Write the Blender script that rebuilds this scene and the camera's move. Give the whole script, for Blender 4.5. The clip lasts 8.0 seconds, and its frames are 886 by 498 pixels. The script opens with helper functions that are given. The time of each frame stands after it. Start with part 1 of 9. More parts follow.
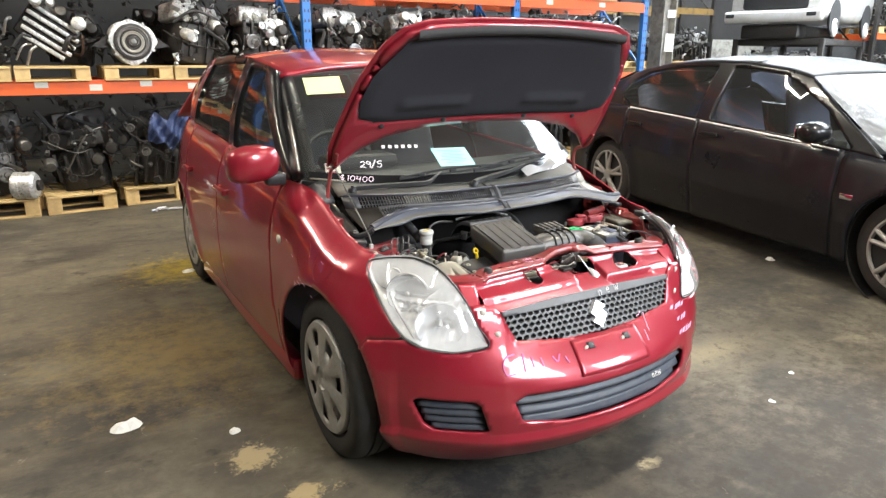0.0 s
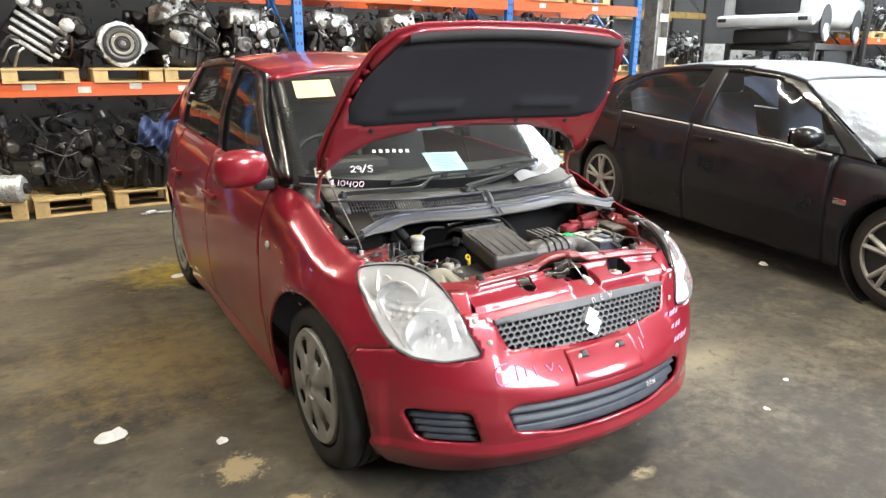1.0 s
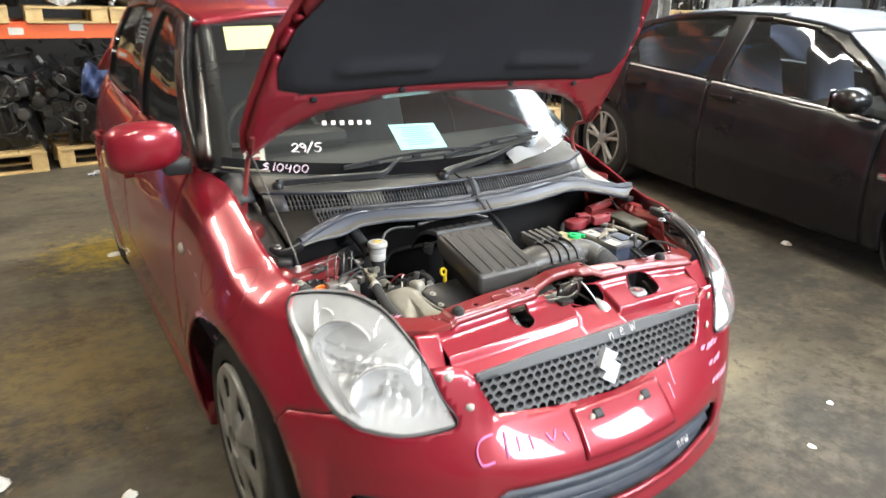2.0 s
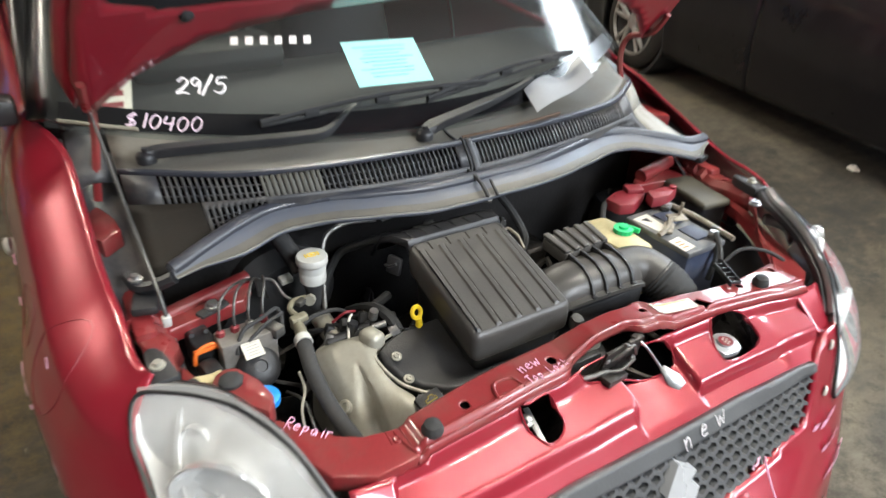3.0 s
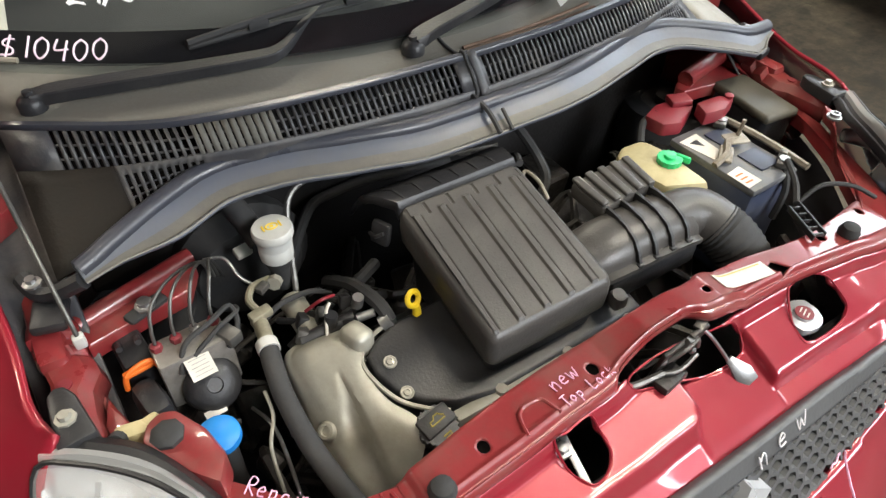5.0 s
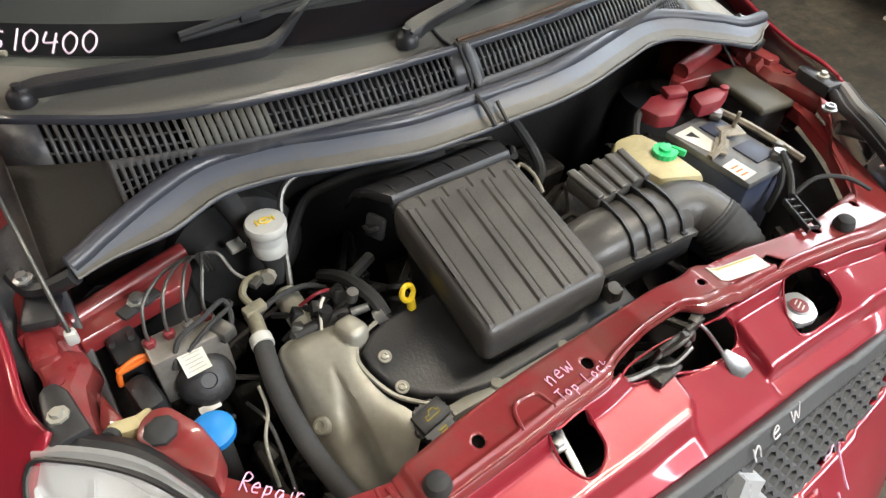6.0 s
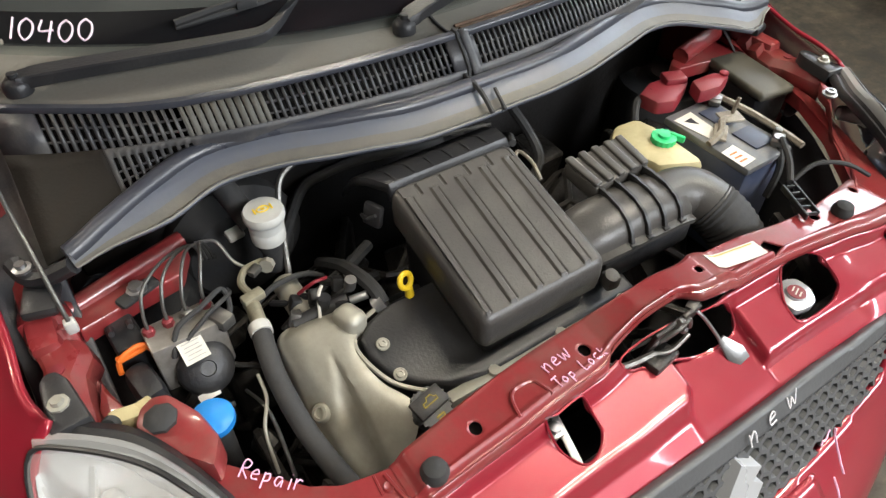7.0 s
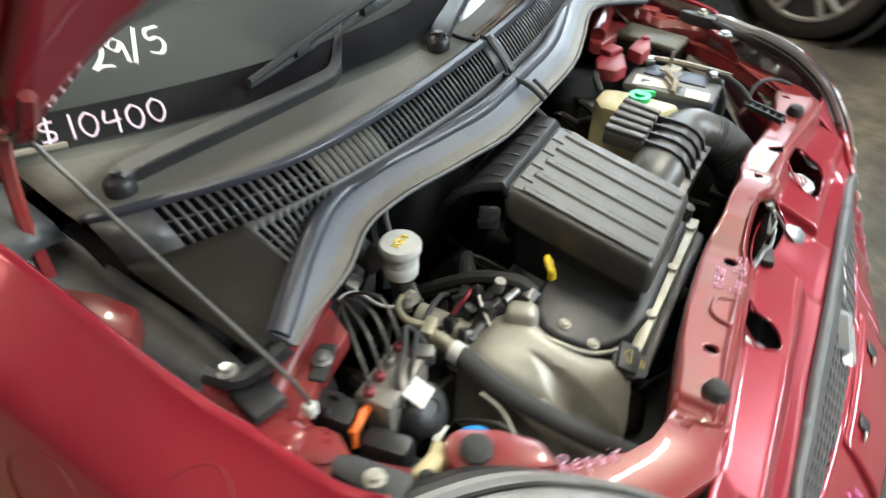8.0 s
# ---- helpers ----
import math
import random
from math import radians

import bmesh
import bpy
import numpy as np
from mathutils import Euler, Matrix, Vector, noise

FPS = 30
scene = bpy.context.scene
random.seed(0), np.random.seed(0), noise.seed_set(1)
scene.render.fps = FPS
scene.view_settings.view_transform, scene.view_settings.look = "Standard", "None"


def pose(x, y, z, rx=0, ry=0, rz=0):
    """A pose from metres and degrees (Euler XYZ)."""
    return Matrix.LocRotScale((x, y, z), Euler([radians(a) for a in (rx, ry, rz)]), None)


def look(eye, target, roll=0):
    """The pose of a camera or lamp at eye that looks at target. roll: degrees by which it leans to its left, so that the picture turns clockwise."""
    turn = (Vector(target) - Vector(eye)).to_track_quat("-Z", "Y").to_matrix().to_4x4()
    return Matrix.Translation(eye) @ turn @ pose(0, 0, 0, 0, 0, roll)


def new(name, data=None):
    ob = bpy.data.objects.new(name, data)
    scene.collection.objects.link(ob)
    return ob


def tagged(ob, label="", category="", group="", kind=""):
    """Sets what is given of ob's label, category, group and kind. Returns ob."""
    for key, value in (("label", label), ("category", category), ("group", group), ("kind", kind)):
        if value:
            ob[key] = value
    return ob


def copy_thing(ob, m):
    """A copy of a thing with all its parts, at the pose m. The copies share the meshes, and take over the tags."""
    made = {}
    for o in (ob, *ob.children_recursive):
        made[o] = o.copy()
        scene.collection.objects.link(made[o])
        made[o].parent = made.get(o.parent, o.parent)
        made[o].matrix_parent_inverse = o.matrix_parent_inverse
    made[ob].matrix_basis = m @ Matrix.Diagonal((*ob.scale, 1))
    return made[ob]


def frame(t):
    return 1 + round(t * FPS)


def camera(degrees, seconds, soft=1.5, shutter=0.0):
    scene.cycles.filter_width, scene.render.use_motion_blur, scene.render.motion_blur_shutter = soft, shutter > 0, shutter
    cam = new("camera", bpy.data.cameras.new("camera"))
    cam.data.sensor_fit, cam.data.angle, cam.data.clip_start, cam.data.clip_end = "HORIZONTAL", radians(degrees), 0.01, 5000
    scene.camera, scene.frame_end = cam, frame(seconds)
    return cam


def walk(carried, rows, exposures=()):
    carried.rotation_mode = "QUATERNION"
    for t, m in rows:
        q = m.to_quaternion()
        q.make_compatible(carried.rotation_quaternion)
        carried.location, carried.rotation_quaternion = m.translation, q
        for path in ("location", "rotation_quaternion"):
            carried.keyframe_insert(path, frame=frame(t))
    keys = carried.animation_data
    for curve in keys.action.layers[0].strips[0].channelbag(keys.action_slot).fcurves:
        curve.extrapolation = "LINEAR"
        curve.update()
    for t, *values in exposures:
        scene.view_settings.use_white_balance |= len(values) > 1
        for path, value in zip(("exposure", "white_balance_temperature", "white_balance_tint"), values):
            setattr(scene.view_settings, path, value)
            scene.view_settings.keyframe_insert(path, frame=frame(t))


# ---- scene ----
cam = camera(67.0, 8.0, 1.4, 0.5)
PATH = [
    (0, (-1.554, -2.124, 1.443), (-0.565, -0.477, 0.886), 0.2),
    (0.5, (-1.556, -2.122, 1.447), (-0.566, -0.476, 0.889), 0.5),
    (1, (-1.528, -2.091, 1.445), (-0.52, -0.453, 0.896), 0.4),
    (1.5, (-1.375, -1.885, 1.445), (-0.353, -0.275, 0.841), 0.7),
    (3, (-0.687, -0.934, 1.431), (0.236, 0.495, 0.381), 2.7),
    (3.5, (-0.573, -0.714, 1.407), (0.311, 0.523, 0.107), 2.6),
    (4, (-0.537, -0.668, 1.396), (0.294, 0.534, 0.031), 2.3),
    (4.5, (-0.531, -0.666, 1.392), (0.281, 0.544, 0.023), 1.4),
    (6, (-0.526, -0.66, 1.392), (0.29, 0.521, -0.002), 1.6),
    (6.5, (-0.522, -0.663, 1.392), (0.282, 0.511, -0.012), 1.4),
    (7, (-0.521, -0.662, 1.395), (0.274, 0.496, -0.029), 1.3),
    (7.5, (-0.664, -0.574, 1.376), (0.326, 0.483, -0.003), 1.4),
    (8, (-0.89, -0.36, 1.358), (0.431, 0.374, 0.047), 0.6),
]
walk(cam, [(t, look(eye, target, roll)) for t, eye, target, roll in PATH], ((0.0, 0.42, 6250, 10), (1.5, 0.45, 6200, 9), (3.0, 0.13, 6050, 8), (4.5, -0.05, 6300, 9), (7.0, -0.05, 6300, 9), (8.0, 0.20, 6050, 4)))

# ---- world and light ----
world = bpy.data.worlds.new("sky")
scene.world = world
world.use_nodes = True
wn = world.node_tree
sky = wn.nodes.new("ShaderNodeTexSky")
sky.sky_type, sky.sun_disc = "NISHITA", False
sky.sun_elevation, sky.sun_rotation = radians(48), radians(160)
wn.links.new(sky.outputs[0], wn.nodes["Background"].inputs[0])
wn.nodes["Background"].inputs[1].default_value = 0.12


def lamp(name, m, watts, sx, sy, colour):
    data = bpy.data.lights.new(name, "AREA")
    data.shape, data.size, data.size_y, data.energy, data.color = "RECTANGLE", sx, sy, watts, colour
    ob = new(name, data)
    ob.matrix_world = m
    return ob


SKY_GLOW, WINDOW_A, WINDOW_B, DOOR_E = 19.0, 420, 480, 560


# ---- materials ----
def mat(name, colour, rough=0.5, metal=0.0, vary=0.15, scale=6.0, fine=60.0, bump=0.05, coat=0.0, dirt=0.0,
        dirt_colour=(0.12, 0.1, 0.08), alpha=1.0, spec=0.5, rand=0.0, rough_vary=0.1):
    m = bpy.data.materials.new(name)
    m.use_nodes = True
    t = m.node_tree
    n, l = t.nodes, t.links
    p = n["Principled BSDF"]
    co = n.new("ShaderNodeTexCoord")
    big = n.new("ShaderNodeTexNoise")
    big.inputs["Scale"].default_value, big.inputs["Detail"].default_value = scale, 5
    small = n.new("ShaderNodeTexNoise")
    small.inputs["Scale"].default_value, small.inputs["Detail"].default_value = fine, 3
    l.new(co.outputs["Object"], big.inputs["Vector"])
    l.new(co.outputs["Object"], small.inputs["Vector"])
    mix = n.new("ShaderNodeMix")
    mix.data_type, mix.blend_type = "RGBA", "MIX"
    dark = tuple(c * (1 - vary) for c in colour)
    light = tuple(min(1, c * (1 + vary)) for c in colour)
    mix.inputs["A"].default_value, mix.inputs["B"].default_value = (*dark, 1), (*light, 1)
    add = n.new("ShaderNodeMath")
    add.operation = "ADD"
    half = n.new("ShaderNodeMath")
    half.operation = "MULTIPLY"
    half.inputs[1].default_value = 0.5
    l.new(big.outputs["Fac"], add.inputs[0])
    l.new(small.outputs["Fac"], add.inputs[1])
    l.new(add.outputs[0], half.inputs[0])
    l.new(half.outputs[0], mix.inputs["Factor"])
    out = mix.outputs["Result"]
    if rand:
        info = n.new("ShaderNodeObjectInfo")
        hue = n.new("ShaderNodeHueSaturation")
        rng = n.new("ShaderNodeMapRange")
        rng.inputs["To Min"].default_value, rng.inputs["To Max"].default_value = 1 - rand, 1 + rand
        l.new(info.outputs["Random"], rng.inputs["Value"])
        l.new(rng.outputs[0], hue.inputs["Value"])
        l.new(out, hue.inputs["Color"])
        out = hue.outputs[0]
    rr = n.new("ShaderNodeMapRange")
    rr.inputs["To Min"].default_value, rr.inputs["To Max"].default_value = max(0.02, rough - rough_vary), min(1, rough + rough_vary)
    l.new(big.outputs["Fac"], rr.inputs["Value"])
    rout = rr.outputs[0]
    if dirt:
        dn = n.new("ShaderNodeTexNoise")
        dn.inputs["Scale"].default_value, dn.inputs["Detail"].default_value, dn.inputs["Roughness"].default_value = scale * 2.3, 8, 0.7
        l.new(co.outputs["Object"], dn.inputs["Vector"])
        ramp = n.new("ShaderNodeMapRange")
        ramp.inputs["From Min"].default_value, ramp.inputs["From Max"].default_value = 0.46, 0.68
        ramp.inputs["To Max"].default_value = dirt
        l.new(dn.outputs["Fac"], ramp.inputs["Value"])
        dm = n.new("ShaderNodeMix")
        dm.data_type = "RGBA"
        dm.inputs["B"].default_value = (*dirt_colour, 1)
        l.new(out, dm.inputs["A"])
        l.new(ramp.outputs[0], dm.inputs["Factor"])
        out = dm.outputs["Result"]
        ra = n.new("ShaderNodeMix")
        ra.data_type = "FLOAT"
        ra.inputs["B"].default_value = min(1, rough + 0.3)
        l.new(rout, ra.inputs["A"])
        l.new(ramp.outputs[0], ra.inputs["Factor"])
        rout = ra.outputs["Result"]
    l.new(out, p.inputs["Base Color"])
    l.new(rout, p.inputs["Roughness"])
    p.inputs["Metallic"].default_value = metal
    p.inputs["Specular IOR Level"].default_value = spec
    p.inputs["Alpha"].default_value = alpha
    if coat:
        p.inputs["Coat Weight"].default_value, p.inputs["Coat Roughness"].default_value = coat, 0.04
    if bump:
        b = n.new("ShaderNodeBump")
        b.inputs["Strength"].default_value, b.inputs["Distance"].default_value = bump, 0.01
        l.new(half.outputs[0], b.inputs["Height"])
        l.new(b.outputs[0], p.inputs["Normal"])
    return m


def glass(name, colour, rough=0.02, see=0.85, haze=0.0, wavy=0.0):
    """Thin glass: mostly clear, with a mirror share that grows at a slant, and a white diffuse share (haze)."""
    m = bpy.data.materials.new(name)
    m.use_nodes = True
    n, l = m.node_tree.nodes, m.node_tree.links
    n.remove(n["Principled BSDF"])
    tr = n.new("ShaderNodeBsdfTransparent")
    tr.inputs[0].default_value = (*[c * see for c in colour], 1)
    gl = n.new("ShaderNodeBsdfGlossy")
    gl.inputs["Roughness"].default_value = rough
    if wavy:
        tc, nz, bp = n.new("ShaderNodeTexCoord"), n.new("ShaderNodeTexNoise"), n.new("ShaderNodeBump")
        nz.inputs["Scale"].default_value = 7.0
        nz.inputs["Detail"].default_value = 6.0
        bp.inputs["Strength"].default_value = wavy
        bp.inputs["Distance"].default_value = 0.03
        l.new(tc.outputs["Object"], nz.inputs["Vector"])
        l.new(nz.outputs[0], bp.inputs["Height"])
        l.new(bp.outputs[0], gl.inputs["Normal"])
    fr = n.new("ShaderNodeFresnel")
    fr.inputs[0].default_value = 1.5
    mx = n.new("ShaderNodeMixShader")
    l.new(fr.outputs[0], mx.inputs[0])
    l.new(tr.outputs[0], mx.inputs[1])
    if haze:
        df = n.new("ShaderNodeBsdfDiffuse")
        df.inputs[0].default_value = (0.86, 0.86, 0.85, 1)
        hz = n.new("ShaderNodeMixShader")
        hz.inputs[0].default_value = haze
        l.new(tr.outputs[0], hz.inputs[1])
        l.new(df.outputs[0], hz.inputs[2])
        l.new(hz.outputs[0], mx.inputs[1])
    l.new(gl.outputs[0], mx.inputs[2])
    l.new(mx.outputs[0], n["Material Output"].inputs[0])
    return m


def glow(name, colour, strength):
    m = bpy.data.materials.new(name)
    m.use_nodes = True
    p = m.node_tree.nodes["Principled BSDF"]
    p.inputs["Base Color"].default_value = (*colour, 1)
    p.inputs["Emission Color"].default_value = (*colour, 1)
    p.inputs["Emission Strength"].default_value = strength
    return m


RED = mat("red_paint", (0.31, 0.014, 0.030), 0.30, 0.25, 0.10, 2.5, 900, 0.0, 1.0, 0.10, (0.25, 0.12, 0.1), rough_vary=0.06)
RED_IN = mat("red_bay_paint", (0.225, 0.026, 0.028), 0.30, 0.05, 0.22, 7, 200, 0.02, 0.5, 0.55, (0.17, 0.075, 0.058))
BLACK_PAINT = mat("black_paint", (0.007, 0.007, 0.008), 0.30, 0.0, 0.2, 3, 700, 0.0, 0.35, 0.10, (0.016, 0.015, 0.015), spec=0.35)
BLACK_DUSTY = mat("dusty_black_paint", (0.009, 0.009, 0.012), 0.30, 0.0, 0.3, 3, 300, 0.0, 0.25, 0.40, (0.020, 0.020, 0.023), spec=0.35)
BLACK_ROOF = mat("dusty_black_roof_paint", (0.02, 0.02, 0.021), 0.42, 0.0, 0.3, 4, 200, 0.02, 0.0, 0.6, (0.07, 0.068, 0.066), spec=0.5)
WAIST = mat("polished_waist_trim", (0.85, 0.85, 0.85), 0.25, 0.25, 0.05, 5, 80, 0.0)
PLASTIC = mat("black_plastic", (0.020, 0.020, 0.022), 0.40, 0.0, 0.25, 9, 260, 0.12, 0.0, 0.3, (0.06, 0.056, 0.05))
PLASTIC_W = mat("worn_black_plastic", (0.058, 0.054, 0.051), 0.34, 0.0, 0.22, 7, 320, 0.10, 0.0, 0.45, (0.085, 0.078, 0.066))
PLASTIC_GREY = mat("grey_cowl_plastic", (0.046, 0.046, 0.051), 0.40, 0.0, 0.2, 5, 240, 0.10, 0.0, 0.6, (0.14, 0.13, 0.115))
COWL_RIDGE = mat("cowl_ridge_plastic", (0.040, 0.043, 0.056), 0.30, 0.0, 0.15, 6, 240, 0.06, 0.0, 0.3, (0.08, 0.078, 0.075))
COWL_DECK = mat("sun_bleached_cowl", (0.150, 0.140, 0.118), 0.6, 0.0, 0.2, 6, 200, 0.10, 0.0, 0.6, (0.17, 0.15, 0.12))
COWL_BROWN = mat("dark_brown_cowl_plastic", (0.012, 0.0095, 0.007), 0.62, 0.0, 0.3, 7, 200, 0.12, 0.0, 0.4, (0.030, 0.022, 0.015), spec=0.3)
# near-black that paints in shade on the bulkhead and below vents and bar
BAY_SHADE = mat("bay_shade_black", (0.014, 0.013, 0.013), 0.9, 0.0, 0.4, 9, 150, 0.2, spec=0.2)
FRIT = mat("black_screen_border", (0.008, 0.008, 0.009), 0.22, 0.0, 0.1, 9, 120, 0.0, spec=0.4)
GAUZE = mat("dusty_gauze", (0.120, 0.115, 0.100), 0.7, 0.0, 0.2, 12, 260, 0.2)
MOULD = mat("dusty_moulding", (0.22, 0.20, 0.16), 0.6, 0.0, 0.2, 12, 260, 0.1)
TRIM = mat("dark_grille_plastic", (0.085, 0.086, 0.090), 0.40, 0.0, 0.15, 6, 200, 0.08, 0.0, 0.4, (0.10, 0.10, 0.10))
SLAT = mat("blue_grey_bumper_plastic", (0.060, 0.070, 0.092), 0.45, 0.0, 0.15, 6, 200, 0.08, 0.0, 0.4, (0.15, 0.15, 0.15))
SEAL_LIP = mat("dusty_seal_lip", (0.098, 0.092, 0.080), 0.5, 0.0, 0.2, 8, 160, 0.08, 0.0, 0.5, (0.17, 0.15, 0.12))
SEAL_EDGE = mat("pale_seal_edge", (0.19, 0.18, 0.16), 0.6, 0.0, 0.3, 20, 160, 0.1)
COWL_PALE = mat("pale_cowl_end", (0.26, 0.245, 0.21), 0.5, 0.0, 0.15, 6, 200, 0.08, 0.0, 0.5, (0.16, 0.14, 0.11))
DUSTY_LID = mat("dusty_battery_lid", (0.135, 0.138, 0.148), 0.45, 0.0, 0.25, 9, 120, 0.05, 0.0, 0.6, (0.26, 0.24, 0.20))
# dusty lid, its colour darkened for the shade it lies in
OLIVE_LID = mat("dusty_shaded_olive_lid", (0.070, 0.065, 0.050), 0.55, 0.0, 0.2, 9, 120, 0.05, 0.0, 0.5, (0.13, 0.115, 0.085))
RUBBER = mat("rubber", (0.026, 0.026, 0.027), 0.75, 0.0, 0.3, 12, 150, 0.10, 0.0, 0.4, (0.06, 0.055, 0.05))
SEAL = mat("rubber_seal", (0.100, 0.110, 0.140), 0.38, 0.0, 0.12, 6, 120, 0.05, 0.0, 0.3, (0.13, 0.12, 0.11))
ALLOY = mat("cast_alloy", (0.35, 0.335, 0.285), 0.42, 0.35, 0.16, 8, 120, 0.06, 0.0, 0.40, (0.25, 0.225, 0.165))
BLOCK = mat("machined_block_metal", (0.27, 0.25, 0.225), 0.34, 0.35, 0.25, 14, 160, 0.05, 0.0, 0.45, (0.10, 0.085, 0.07))
NECK = mat("dull_plated_fitting", (0.30, 0.275, 0.20), 0.45, 0.35, 0.25, 14, 160, 0.08, 0.0, 0.5, (0.10, 0.08, 0.05))
STEEL = mat("steel", (0.42, 0.42, 0.42), 0.35, 0.9, 0.2, 14, 160, 0.06, 0.0, 0.3, (0.12, 0.09, 0.06))
BADGE = mat("badge_metal", (0.70, 0.71, 0.74), 0.28, 0.55, 0.05, 5, 80, 0.0)
CHROME = mat("chrome", (0.75, 0.75, 0.76), 0.12, 1.0, 0.05, 5, 80, 0.0)
LAMP_GREY = mat("lamp_surround", (0.90, 0.90, 0.90), 0.20, 0.62, 0.25, 22, 60, 0.25)
REFLECTOR = mat("lamp_reflector", (0.97, 0.97, 0.97), 0.14, 0.70, 0.10, 24, 60, 0.30)
WHITE_PLASTIC = mat("white_plastic", (0.50, 0.50, 0.48), 0.4, 0.0, 0.1, 9, 150, 0.02, 0.0, 0.25, (0.35, 0.3, 0.22))
YELLOW = mat("yellow_plastic", (0.72, 0.50, 0.02), 0.4, 0, 0.1, 9, 100, 0.02)
ORANGE_PL = mat("orange_plastic", (0.75, 0.16, 0.02), 0.45, 0, 0.1, 9, 100, 0.02)
BLUE_PL = mat("blue_plastic", (0.02, 0.22, 0.62), 0.4, 0, 0.1, 9, 100, 0.02)
GREEN_PL = mat("green_plastic", (0.03, 0.50, 0.16), 0.35, 0, 0.1, 9, 100, 0.02)
CREAM = mat("cream_plastic", (0.50, 0.43, 0.24), 0.45, 0, 0.16, 9, 120, 0.03, 0.0, 0.4, (0.30, 0.24, 0.12))
RED_CAP = mat("red_plastic", (0.20, 0.017, 0.026), 0.45, 0, 0.15, 9, 120, 0.03, 0.0, 0.3, (0.2, 0.1, 0.09))
BATTERY = mat("battery_case", (0.050, 0.062, 0.105), 0.45, 0, 0.2, 9, 120, 0.04, 0.0, 0.35, (0.12, 0.11, 0.1))
LABEL = mat("white_label", (0.64, 0.61, 0.54), 0.5, 0, 0.06, 30, 140, 0.0, 0.0, 0.25, (0.45, 0.4, 0.34))
INK_W = mat("white_paint_marker", (0.85, 0.82, 0.84), 0.5, 0, 0.05, 30, 90, 0)
INK_P2 = mat("pale_pink_paint_marker", (0.80, 0.62, 0.74), 0.5, 0, 0.05, 30, 90, 0)
INK_P = mat("pink_paint_marker", (0.86, 0.48, 0.66), 0.5, 0, 0.05, 30, 90, 0)
INK_M = mat("magenta_paint_marker", (0.78, 0.22, 0.50), 0.5, 0, 0.05, 30, 90, 0)
INK_Y = mat("yellow_print", (0.48, 0.37, 0.05), 0.5, 0, 0.05, 30, 90, 0)
INK_K = mat("dark_print", (0.02, 0.02, 0.022), 0.5, 0, 0.05, 30, 90, 0)
CYAN = mat("cyan_paper", (0.42, 0.80, 0.80), 0.7, 0, 0.04, 20, 200, 0.02)
PAPER = mat("paper", (0.80, 0.79, 0.74), 0.7, 0, 0.05, 20, 200, 0.03)
PAPER_D = mat("dusty_paper", (0.42, 0.42, 0.42), 0.7, 0, 0.1, 20, 200, 0.03)
STICKER_Y = mat("yellow_sticker", (0.80, 0.79, 0.42), 0.6, 0, 0.05, 20, 200, 0.0)
CLOTH = mat("hood_liner_felt", (0.034, 0.034, 0.040), 0.95, 0, 0.35, 6, 350, 0.35, spec=0.2)
SEAT = mat("dark_seat_cloth", (0.03, 0.03, 0.034), 0.9, 0, 0.2, 8, 300, 0.2)
SEAT_B = mat("blue_grey_seat_cloth", (0.09, 0.10, 0.15), 0.85, 0, 0.2, 8, 300, 0.2)
DASH = mat("dashboard_plastic", (0.024, 0.025, 0.025), 0.6, 0, 0.2, 8, 300, 0.1)
GLASS_D = glass("tinted_window_glass", (0.80, 0.85, 0.83), 0.05, 0.72, 0.02)
SCREEN = glass("dusty_windscreen_glass", (0.90, 0.96, 0.94), 0.09, 0.80, 0.022)
SCREEN_D = glass("grimy_windscreen_glass", (0.62, 0.68, 0.66), 0.30, 0.6, 0.12, 0.9)
LENS = glass("headlight_lens", (0.97, 0.98, 0.98), 0.03, 0.96, 0.21)
LENS_EDGE = glass("hazed_lens_edge", (0.97, 0.98, 0.98), 0.05, 0.95, 0.36)
COVER = mat("wheel_cover_silver", (0.36, 0.355, 0.34), 0.42, 0.3, 0.12, 7, 160, 0.02, 0.0, 0.5, (0.2, 0.17, 0.13))
TYRE = mat("tyre_rubber", (0.022, 0.021, 0.020), 0.8, 0, 0.3, 10, 140, 0.15, 0.0, 0.5, (0.06, 0.05, 0.04))
PINE = mat("pallet_pine", (0.62, 0.44, 0.20), 0.7, 0, 0.22, 5, 70, 0.12, 0.0, 0.35, (0.34, 0.22, 0.1), rand=0.18)
BEAM = mat("orange_rack_paint", (0.72, 0.115, 0.02), 0.42, 0, 0.1, 4, 90, 0.03, 0.0, 0.3, (0.35, 0.1, 0.05))
POST = mat("blue_rack_paint", (0.025, 0.16, 0.50), 0.42, 0, 0.12, 4, 90, 0.03, 0.0, 0.3, (0.1, 0.12, 0.16))
GREASE = mat("greasy_iron", (0.040, 0.036, 0.033), 0.42, 0.35, 0.6, 18, 90, 0.4, 0.0, 0.7, (0.012, 0.010, 0.008))
GREASE_R = mat("rusty_iron", (0.13, 0.075, 0.045), 0.65, 0.2, 0.4, 12, 90, 0.3, 0.0, 0.6, (0.05, 0.035, 0.025))
BRIGHT = mat("bright_alloy", (0.62, 0.62, 0.60), 0.38, 0.55, 0.35, 22, 120, 0.4, 0.0, 0.85, (0.09, 0.08, 0.07))
PIPE = mat("dull_pipe_steel", (0.16, 0.155, 0.145), 0.40, 0.7, 0.3, 14, 160, 0.06, 0.0, 0.5, (0.06, 0.05, 0.04))
RUST = mat("rusty_strap", (0.28, 0.25, 0.20), 0.55, 0.45, 0.35, 16, 160, 0.2, 0.0, 0.6, (0.08, 0.05, 0.03))
